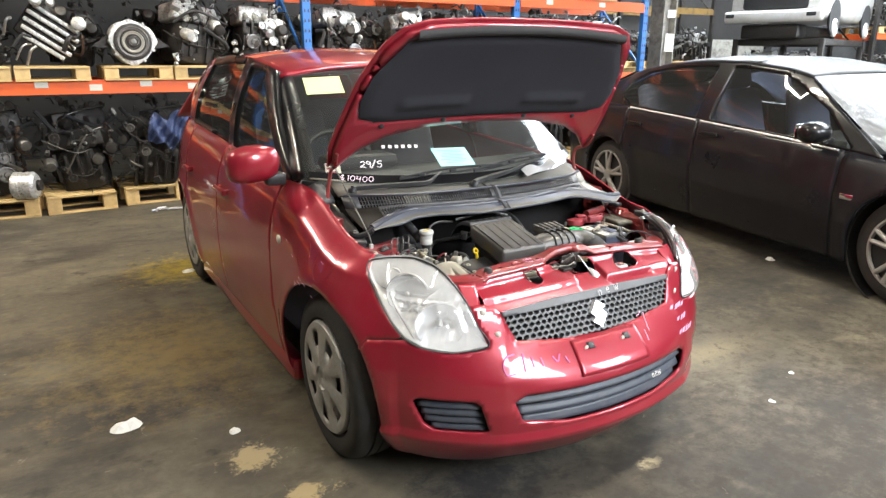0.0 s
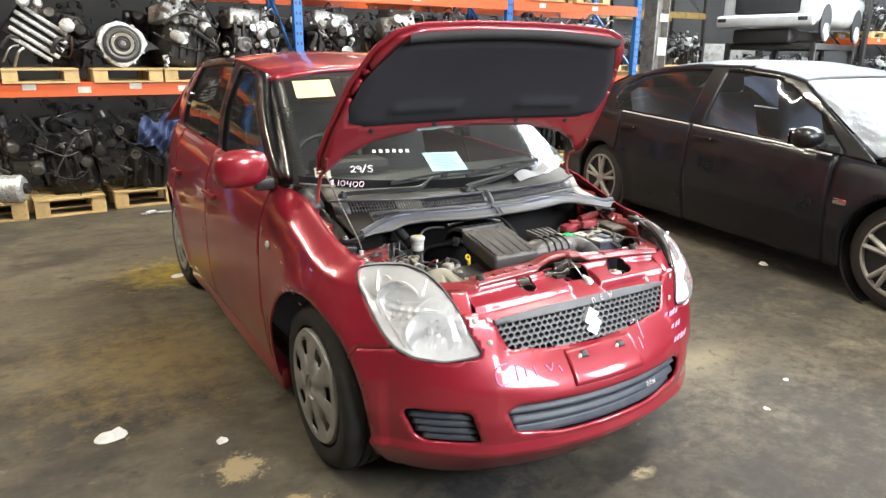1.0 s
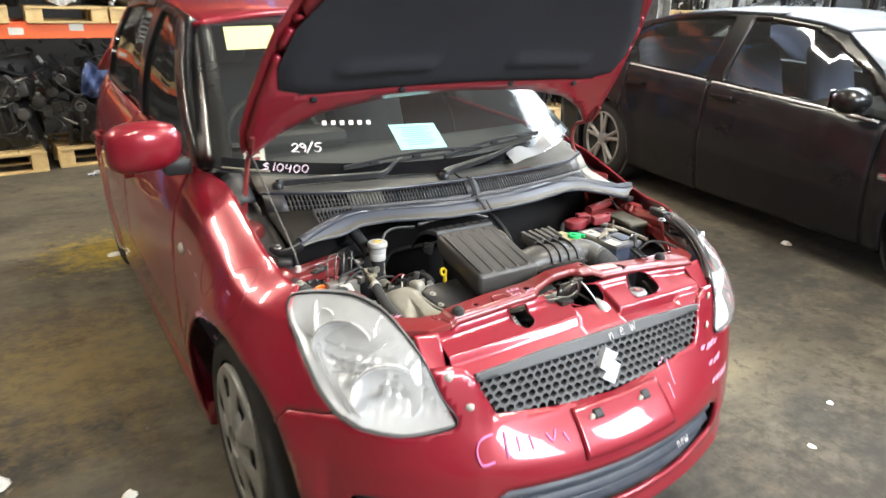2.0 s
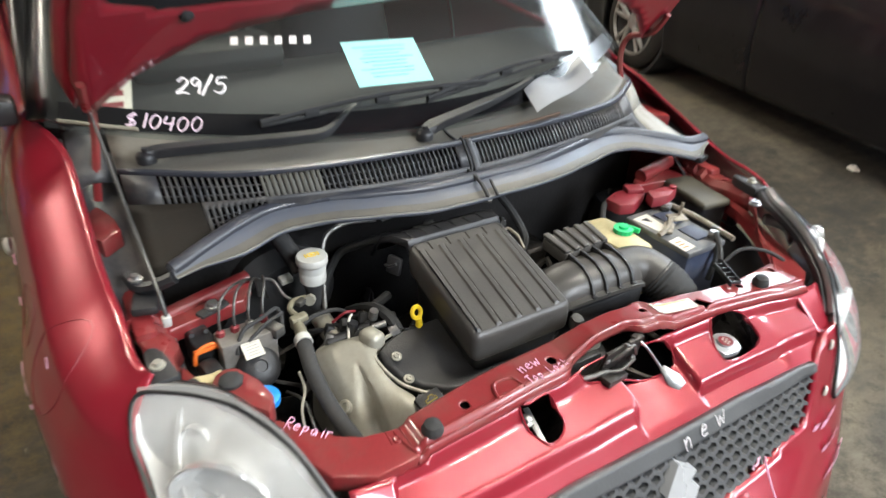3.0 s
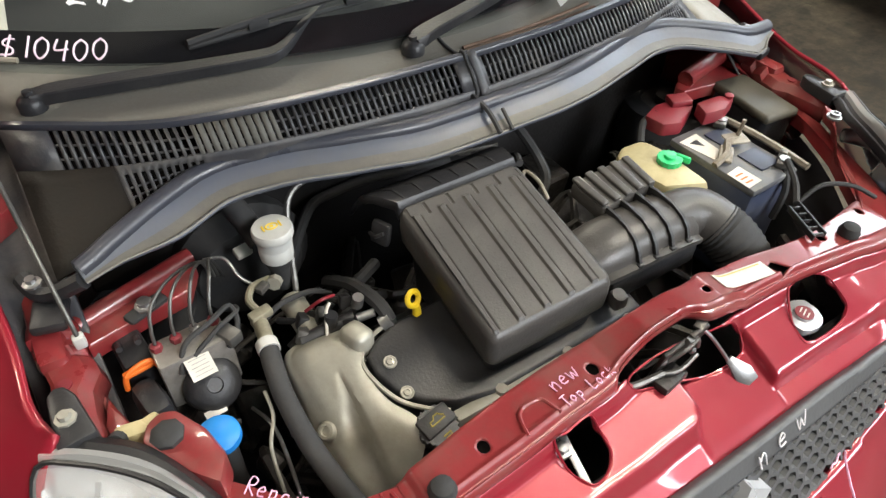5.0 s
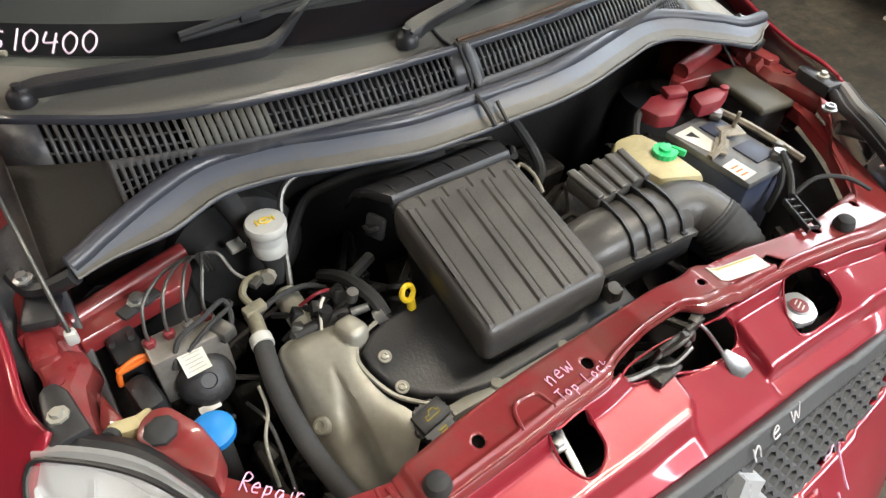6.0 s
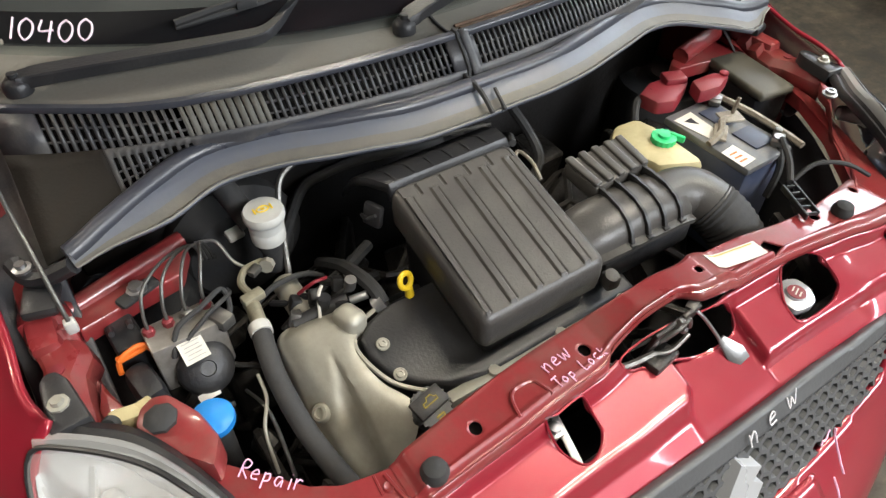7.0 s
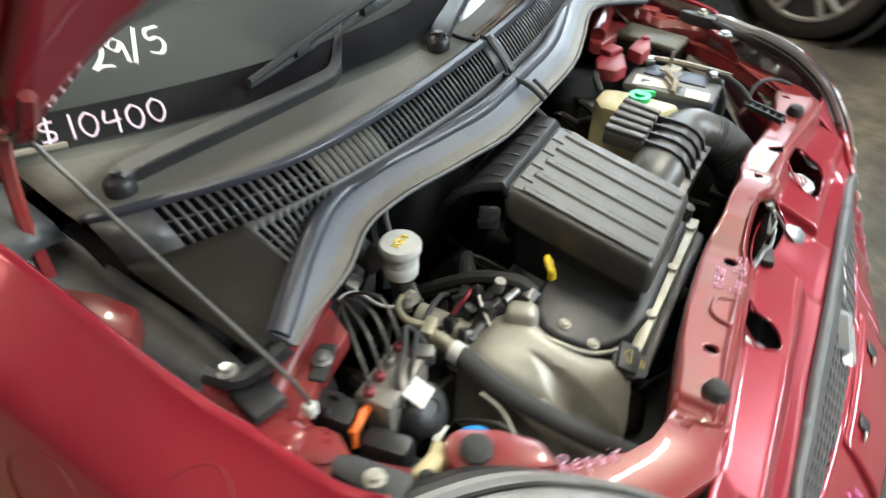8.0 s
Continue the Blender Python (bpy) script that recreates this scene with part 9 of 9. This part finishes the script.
def papers():
    bm = bmesh.new()
    a = Vector((0.048, 0.243, 1.000)) - Vector((-0.125, 0.365, 1.070))
    m = flat_frame((-0.046, 0.300, 1.036), screen_at(0.2, 0.25) - screen_at(-0.2, 0.25), (0, -0.52, 0.85))
    box(bm, (0, 0, 0), (0.168, 0.120, 0.0008))
    p = thing("paper_sheet", "cyan printed sheet of paper behind the windscreen", "paper", m @ pose(0, 0, -0.012, 0, 0, -3))
    part("sheet", bm, CYAN, p, smooth=0)
    for i in range(9):
        bm = bmesh.new()
        box(bm, (-0.005 + 0.008 * (i % 2), 0.042 - 0.010 * i, 0.0007), (0.12 - 0.02 * (i % 3), 0.0022, 0.0004))
        part("print_line", bm, BLUE_CLOTH, p, smooth=0)
    # dusty folded paper on the far side of the dash
    bm = bmesh.new()
    sheet(bm, lambda a, b: Vector((0.183, 0.080, 0.951)).lerp(Vector((0.224, 0.182, 0.962)), b) + Vector((0.235, 0.092, 0.020)) * a + Vector((0, 0, 0.007 * math.sin(a * 7) * (0.4 + b) + 0.006 * abs(a - 0.6))), np.linspace(0, 1, 14), np.linspace(0, 1, 5))
    mesh_thing("folded_paper", bm, PAPER_D, "creased grey paper lying on the wiper and cowl", "paper", None)
    # yellow sticker at the head of the screen
    m = on_screen(-0.72, 0.84, -0.004)
    bm = bmesh.new()
    box(bm, (0, 0, 0), (0.17, 0.15, 0.0008))
    p = thing("yellow_notice", "pale yellow notice stuck inside the windscreen head", "sticker", m)
    part("sheet", bm, STICKER_Y, p, smooth=0)
    m = on_screen(-0.845, 0.095, -0.004) @ pose(0, 0, 0, 0, 0, 14)
    bm = bmesh.new()
    box(bm, (0, 0, 0), (0.06, 0.075, 0.0008))
    p = thing("registration_label", "small red and white label inside the windscreen corner", "sticker", m)
    part("sheet", bm, LABEL, p, smooth=0)
    for j in (-0.02, 0.005, 0.024):
        bm = bmesh.new()
        box(bm, (-0.004, j, 0.0008), (0.04, 0.012, 0.0005))
        part("print_bar", bm, RED_CAP, p, smooth=0)


papers()


# ---- the black saloon ----
def saloon(m):
    t = thing("black_saloon", "dusty black four-door saloon parked beside the hatchback", "car", m)
    L0, L1 = -0.95, 3.95  # nose and tail along local y, front axle at 0, rear axle at 2.95

    def half(y):
        return lerp_table([(L0, 0.62), (L0 + 0.12, 0.74), (L0 + 0.4, 0.84), (-0.2, 0.885), (0.6, 0.90), (2.4, 0.90), (3.2, 0.875), (3.7, 0.80), (L1 - 0.05, 0.70), (L1, 0.64)], y)

    def belt(y):
        return lerp_table([(L0, 0.66), (-0.3, 0.78), (0.4, 0.865), (0.9, 0.905), (2.0, 0.965), (3.0, 1.01), (3.6, 1.04), (L1, 1.02)], y)

    def skin(y, z, side):
        q = z / belt(y)
        i = lerp_table([(0.15, 0.09), (0.22, 0.05), (0.32, 0.03), (0.5, 0.005), (0.66, 0.0), (0.80, 0.012), (0.92, 0.03), (0.97, 0.045), (1.0, 0.07)], q)
        for yc in (0.0, 2.95):
            d = math.hypot(y - yc, z - 0.33)
            i -= 0.02 * math.exp(-((d - 0.38) / 0.07) ** 2)
        return Vector((side * (half(y) - i), y, z))

    def arch_of(yc):
        return [(yc - 0.37, 0.0)] + [(yc - 0.37 * math.cos(a), 0.33 + 0.37 * math.sin(a)) for a in np.linspace(0, math.pi, 19)] + [(yc + 0.37, 0.0)]

    cuts = ((L0, 0.50, "front_wing"), (0.50, 1.80, "front_door"), (1.80, 2.72, "rear_door"), (2.72, L1, "rear_wing"))
    for side in (-1, 1):
        for a, b, nm in cuts:
            keep = [(a + 0.003, 0.17), (b - 0.003, 0.17)] + [(y, belt(y)) for y in np.linspace(b - 0.003, a + 0.003, 9)]
            bm = bmesh.new()
            sheet(bm, lambda y, z: skin(y, z, side), np.arange(a - 0.02, b + 0.05, 0.028), np.arange(0.15, 1.09, 0.026), keep, [arch_of(0.0), arch_of(2.95)])
            p = part(nm, bm, BLACK_DUSTY, t, "gloss black panel", 60, 0.02)
            if "door" in nm:
                bm = bmesh.new()
                box(bm, skin(b - 0.16, 0.86, side) + Vector((side * 0.022, 0, 0)), (0.025, 0.20, 0.03), 0.010)
                part("door_handle", bm, BLACK_PAINT, p)
                bm = bmesh.new()
                tube(bm, [skin(y, belt(y) - 0.012, side) + Vector((side * 0.002, 0, 0.004)) for y in np.linspace(a + 0.05, b - 0.01, 8)], 0.008, 6, 0)
                part("waist_trim", bm, WAIST, p, "thin bright waist trim")
        bm = bmesh.new()
        box(bm, skin(0.40, 0.60, side) + Vector((side * 0.004, 0, 0)), (0.006, 0.09, 0.035), 0.002)
        part("wing_badge", bm, CHROME, t, "small bright badge")
        for yc in (0, 2.95):
            bm = bmesh.new()
            lathe(bm, ((0.001, -0.02), (0.380, -0.02), (0.385, 0), (0.385, 0.255), (0.365, 0.262)), pose(side * 0.60, yc, 0.33, 0, 90 * side, 0), 32, False)
            part("wheel_arch_liner", bm, RUBBER, t)

    # greenhouse
    def rail(y):
        return lerp_table([(0.2, 0.70), (1.0, 0.60), (2.0, 0.61), (2.9, 0.56), (3.3, 0.54)], y)

    def roof_z(y):
        return lerp_table([(0.95, 1.315), (1.2, 1.375), (1.6, 1.42), (2.1, 1.425), (2.5, 1.40), (2.9, 1.335), (3.1, 1.285)], y)

    bm = bmesh.new()
    sheet(bm, lambda u, y: Vector((u * rail(y), y + 0.05 * u * u * (1 if y < 1.5 else -1), roof_z(y) + 0.045 * (1 - abs(u) ** 2.4) - 0.02)), np.linspace(-1, 1, 21), np.linspace(0.95, 3.05, 28))
    part("roof", bm, BLACK_ROOF, t, "dusty black roof", 60, 0.02)
    bm = bmesh.new()
    sheet(bm, lambda u, v: Vector((u * (0.79 - 0.18 * v + 0.035 * math.sin(v * math.pi)), 0.10 + 0.18 * u * u * (1 - v) + 0.85 * v + 0.05 * u * u * v, 0.89 + 0.44 * v - 0.02 * u * u * v + 0.012 * math.sin(v * math.pi))), np.linspace(-1, 1, 17), np.linspace(0, 1, 11))
    ws = part("windscreen", bm, SCREEN_D, t, "pale dusty reflecting windscreen", 60)
    ws.visible_shadow = False
    bm = bmesh.new()
    sheet(bm, lambda u, v: Vector((u * (0.72 - 0.17 * v), 3.62 - 0.58 * v, 1.05 + 0.25 * v)), np.linspace(-1, 1, 13), np.linspace(0, 1, 7))
    part("rear_window", bm, GLASS_D, t, "", 60)
    bm = bmesh.new()
    sheet(bm, lambda u, v: Vector((u * half(L0 + 0.1 + 1.0 * v) * 0.94, L0 + 0.06 + 1.12 * v + 0.12 * u * u * (1 - v), 0.68 + 0.205 * v ** 0.7 + 0.035 * (1 - u * u))), np.linspace(-1, 1, 17), np.linspace(0, 1, 13))
    part("bonnet", bm, BLACK_PAINT, t, "", 60, 0.02)
    bm = bmesh.new()
    sheet(bm, lambda u, v: Vector((u * half(3.6) * 0.95, 3.55 + 0.40 * v, 1.06 - 0.03 * v * v)), np.linspace(-1, 1, 13), np.linspace(0, 1, 6))
    part("boot_lid", bm, BLACK_PAINT, t, "", 60, 0.02)
    for y, nm, z0, z1 in ((L0, "front_bumper", 0.2, 0.72), (L1, "rear_bumper", 0.25, 1.05)):
        bm = bmesh.new()
        s = 1 if y > 0 else -1
        sheet(bm, lambda u, z: Vector((u * 0.66, y + s * (0.06 * (1 - u * u)) - s * 0.10 * ((z - 0.45) / 0.5) ** 2, z)), np.linspace(-1, 1, 17), np.linspace(z0, z1, 9))
        part(nm, bm, BLACK_PAINT, t, "", 60, 0.03)

    for side in (-1, 1):
        def fn(y, v):
            zb = belt(y) - 0.004
            xb = half(y) - 0.075
            yy = min(max(y, 0.97), 3.05)
            return Vector((side * (xb + (rail(yy) + 0.01 - xb) * v + 0.02 * math.sin(v * math.pi)), y, zb + (roof_z(yy) - 0.02 - zb) * v))

        ys, vs = np.arange(0.20, 3.80, 0.016), np.linspace(0, 1, 25)
        a = lambda v: 0.26 + 0.74 * v
        c = lambda v: 3.55 - 0.52 * v
        g1 = [(a(0) + 0.22, 0.04), (1.72, 0.04), (1.70, 0.92), (a(0.92) + 0.30, 0.92), (a(0.85) + 0.16, 0.84), (a(0.5) + 0.10, 0.5)]
        g2 = [(1.88, 0.04), (2.75, 0.04), (2.95, 0.30), (2.92, 0.70), (2.75, 0.88), (1.86, 0.92)]
        bm = bmesh.new()
        sheet(bm, fn, ys, vs, [(a(0), 0), (c(0), 0), (c(1), 1), (a(1), 1)], [g1, g2])
        part("window_frame", bm, BLACK_PAINT, t, "black pillars and window frames", 60, 0.03)
        for g in (g1, g2):
            bm = bmesh.new()
            sheet(bm, lambda y, v: fn(y, v) - Vector((side * 0.012, 0, 0)), ys, vs, g)
            pn = part("side_window", bm, GLASS_D, t, "tinted side window", 60)
            pn.visible_shadow = False
        bm = bmesh.new()
        rings = []
        for k, (x, sy, sz) in enumerate(((0.86, 0.02, 0.02), (0.88, 0.06, 0.055), (0.93, 0.085, 0.07), (0.99, 0.085, 0.07), (1.04, 0.07, 0.06), (1.06, 0.03, 0.03))):
            rings.append([bm.verts.new((side * x, 0.64 + sy * math.cos(q), 0.975 + sz * math.sin(q))) for q in np.linspace(0, 2 * math.pi, 20, endpoint=False)])
        for p, q in zip(rings, rings[1:]):
            bridge(bm, p, q)
        bm.faces.new(rings[0])
        bm.faces.new(rings[-1])
        mr = part("door_mirror", bm, BLACK_PAINT, t, "black door mirror with a bright edge", 50)
        bm = bmesh.new()
        box(bm, (side * 0.97, 0.72, 0.975), (0.15, 0.004, 0.10), 0.0015)
        part("mirror_glass", bm, CHROME, mr)
        bm = bmesh.new()
        box(bm, (side * 0.85, 0.64, 0.92), (0.09, 0.06, 0.04), 0.012)
        part("mirror_foot", bm, PLASTIC, mr)
        for y in (0.0, 2.95):
            mm = pose(side * 0.86, y, 0.33, 0, 90 * side, 0)
            w = part("wheel", lathe(bmesh.new(), ((0.10, -0.2), (0.22, -0.2), (0.225, -0.02), (0.10, -0.05)), mm, 28), RUBBER, t)
            bm = bmesh.new()
            lathe(bm, ((0.235, -0.2), (0.29, -0.2), (0.325, -0.17), (0.33, -0.1), (0.325, -0.03), (0.29, 0.0), (0.24, 0.002), (0.23, -0.02), (0.23, -0.18)), mm, 44, False)
            part("tyre", bm, TYRE, w)
            bm = bmesh.new()
            lathe(bm, ((0.235, -0.02), (0.235, 0.006), (0.222, 0.008), (0.215, -0.01)), mm, 40, False)
            lathe(bm, ((0.055, -0.03), (0.055, 0.008), (0.03, 0.014), (0.001, 0.015)), mm, 20)
            for k in range(5):
                an = 2 * math.pi * k / 5
                for da in (-0.17, 0.17):
                    p = mm @ Vector((0.045 * math.cos(an), 0.045 * math.sin(an), 0))
                    q = mm @ Vector((0.222 * math.cos(an + da), 0.222 * math.sin(an + da), 0))
                    rod(bm, p, q, 0.020, 8, 0.015)
            part("alloy_rim", bm, COVER, w, "silver alloy rim")
    for x in (-0.38, 0.38):
        bm = bmesh.new()
        box(bm, (x, 1.55, 0.62), (0.5, 0.5, 0.18), 0.05, (5, 0, 0), 3)
        box(bm, (x, 1.83, 0.90), (0.48, 0.15, 0.60), 0.06, (-14, 0, 0), 3, 0.85)
        st = part("front_seat", bm, SEAT_B, t, "blue-grey cloth seat")
        bm = bmesh.new()
        box(bm, (x, 1.93, 1.27), (0.26, 0.10, 0.16), 0.04, (-12, 0, 0), 3)
        part("headrest", bm, SEAT_B, st)
    bm = bmesh.new()
    box(bm, (0, 2.75, 0.90), (1.3, 0.16, 0.60), 0.06, (-18, 0, 0), 3)
    part("rear_bench", bm, SEAT_B, t)
    bm = bmesh.new()
    box(bm, (0, 0.85, 0.86), (1.4, 0.5, 0.12), 0.04)
    part("dashboard", bm, DASH, t)
    bm = bmesh.new()
    box(bm, (0, 1.5, 0.24), (1.5, 4.3, 0.04))
    box(bm, (0, 1.6, 0.4), (1.46, 2.4, 0.03))
    part("floor_pan", bm, RUBBER, t)
    return t


# front axle centre and heading from the two wheels
BW_F, BW_R = Vector((2.69, -0.30)), Vector((3.18, 2.72))
bh = math.degrees(math.atan2(BW_R.y - BW_F.y, BW_R.x - BW_F.x)) - 90
bdir = (BW_R - BW_F).normalized()
bside = Vector((bdir.y, -bdir.x))
bpos = BW_F + bside * 0.86
saloon(pose(bpos.x, bpos.y, 0, 0, 0, bh))


# ---- far end: column, stacked car shell, shelving ----
def column(x, y):
    t = thing("steel_column", "dirty pale steel roof column", "column", pose(x, y, 0), kind="")
    bm = bmesh.new()
    for dx in (-0.14, 0.14):
        box(bm, (dx, 0, 3.2), (0.016, 0.28, 6.4))
    part("flange", bm, CAST_COL, t, smooth=0)
    bm = bmesh.new()
    box(bm, (0, 0, 3.2), (0.26, 0.014, 6.4))
    part("web", bm, CAST_COL, t, smooth=0)
    bm = bmesh.new()
    box(bm, (0, -0.16, 1.65), (0.20, 0.012, 0.28))
    box(bm, (0, -0.16, 2.1), (0.18, 0.012, 0.12))
    part("notice", bm, LABEL, t, "faded notice plate", smooth=0)


def stacked_shell(m):
    """The stripped rear of a white hatchback, stored high up."""
    t = thing("stripped_car_shell", "stripped white hatchback shell stored on a high stand", "car shell", m)
    bm = bmesh.new()
    box(bm, (0, 0, 0.60), (1.62, 3.3, 0.60), 0.14, seg=3)
    part("body", bm, BODY_W, t)
    bm = bmesh.new()
    box(bm, (0, -0.25, 1.12), (1.45, 2.2, 0.55), 0.16, seg=3, taper=0.8)
    part("cabin", bm, BODY_W, t)
    # dark panel stands in for the shade inside the open hatch
    bm = bmesh.new()
    box(bm, (0, -1.66, 0.72), (1.10, 0.06, 0.46), 0.05)
    part("hatch_shade_panel", bm, RUBBER, t, "dark panel standing in for the shade of the open hatch")
    bm = bmesh.new()
    box(bm, (0, -1.72, 0.37), (1.66, 0.18, 0.20), 0.05, seg=3)
    part("bumper", bm, BODY_W, t, "yellowed white bumper")
    for x in (-0.72, 0.66):
        bm = bmesh.new()
        box(bm, (x, -1.80, 0.39), (0.16, 0.03, 0.07), 0.012)
        part("bumper_lamp", bm, PLASTIC, t)
    bm = bmesh.new()
    box(bm, (-0.1, -1.3, 0.12), (1.0, 0.5, 0.25), 0.05)
    box(bm, (-0.1, 0.2, 0.15), (0.5, 2.4, 0.2), 0.05)
    part("underbody", bm, GREASE, t, "dark underbody and axle")
    for y in (-1.0, 1.1):
        # dark disc stands in for the shaded wheel well
        bm = bmesh.new()
        lathe(bm, ((0.30, 0), (0.31, 0.02), (0.31, 0.04)), pose(0.78, y, 0.35, 0, 90, 0), 26)
        part("wheel_well_shade", bm, RUBBER, t)
        bm = bmesh.new()
        lathe(bm, ((0.15, 0), (0.16, 0.03), (0.15, 0.05), (0.10, 0.06), (0.09, 0.04), (0.05, 0.05), (0.002, 0.06)), pose(0.80, y, 0.18, 0, 90, 0), 22)
        part("brake_hub", bm, BRIGHT, t, "bare metal brake hub")
    return t


def stand(m, w, d, h):
    t = thing("storage_stand", "dark steel storage stand under the car shell", "stand", m)
    for x in (-w / 2, w / 2):
        for y in (-d / 2, d / 2):
            bm = bmesh.new()
            box(bm, (x, y, h / 2), (0.09, 0.09, h), 0.005)
            part("leg", bm, GREASE, t)
        bm = bmesh.new()
        box(bm, (x, 0, h - 0.06), (0.07, d - 0.1, 0.11), 0.005)
        part("side_rail", bm, GREASE, t)
    for y in (-d / 2, d / 2):
        for z in (h - 0.06, 0.9):
            bm = bmesh.new()
            box(bm, (0, y, z), (w - 0.1, 0.07, 0.11), 0.005)
            part("cross_rail", bm, GREASE, t)
    bm = bmesh.new()
    box(bm, (0, 0, 0.975), (w - 0.05, d - 0.05, 0.03), 0.004)
    part("deck", bm, GREASE, t)


column(7.6, 6.05)
shell_m = pose(11.59, 6.10, 0, 0, 0, -75)
stand(shell_m, 1.5, 2.6, 1.75)
stacked_shell(shell_m @ Matrix.Translation((0, 0, 1.75)))
for i, (x, y, z) in enumerate(((-0.45, -0.95, 0.99), (0.35, -0.9, 0.99), (-0.4, -1.0, 0.0), (0.4, -1.0, 0.0))):
    engine(shell_m @ pose(x, y, z, 0, 0, 20 * i), 90 + i, bright=0.35, size=(0.66, 0.6, 0.6))


def grey_cabinet(m):
    t = thing("steel_cabinet", "pale grey steel cabinet against the far wall", "cabinet", m)
    bm = bmesh.new()
    box(bm, (0, 0.3, 0.9), (1.7, 0.6, 1.8), 0.02)
    part("body", bm, CAST_COL, t)
    for x in (-0.42, 0.42):
        bm = bmesh.new()
        box(bm, (x, -0.012, 0.95), (0.80, 0.03, 1.6), 0.008)
        d = part("door", bm, CAST_COL, t)
        bm = bmesh.new()
        box(bm, (x * 0.25, -0.04, 1.0), (0.02, 0.03, 0.16), 0.005)
        part("handle", bm, STEEL, d)


grey_cabinet(pose(12.5, 8.25, 0, 0, 0, -12))


# ---- litter on the floor ----
def litter():
    rnd = random.Random(8)
    for (x, y, s, mt, lb) in ((-1.414, 0.574, 0.075, PAPER, "crumpled white paper scrap on the concrete"), (-1.049, 0.324, 0.03, PAPER, "small white paper scrap on the concrete"), (2.95, 0.68, 0.05, PAPER, "white scrap lying by the black saloon"),
                             (-0.80, 2.55, 0.05, PAPER, "white scrap by the rear tyre"), (1.02, -0.62, 0.018, PAPER, "tiny white chip on the concrete"), (1.35, -0.5, 0.02, PAPER, "tiny white chip on the concrete")):
        bm = bmesh.new()
        n = 11
        c = bm.verts.new((0, 0, s * 0.35))
        rim = []
        mid = []
        for i in range(n):
            a = 2 * math.pi * i / n
            r = s * rnd.uniform(0.7, 1.1)
            rim.append(bm.verts.new((r * math.cos(a), 0.75 * r * math.sin(a), 0.001)))
            mid.append(bm.verts.new((0.6 * r * math.cos(a), 0.45 * r * math.sin(a), s * rnd.uniform(0.12, 0.4))))
        for i in range(n):
            bm.faces.new((rim[i], rim[(i + 1) % n], mid[(i + 1) % n], mid[i]))
            bm.faces.new((mid[i], mid[(i + 1) % n], c))
        bm.faces.new(rim[::-1])
        mesh_thing("paper_scrap", bm, mt, lb, "litter", pose(x, y, 0.0, 0, 0, rnd.uniform(0, 90)), "litter on the floor", smooth=0)


litter()
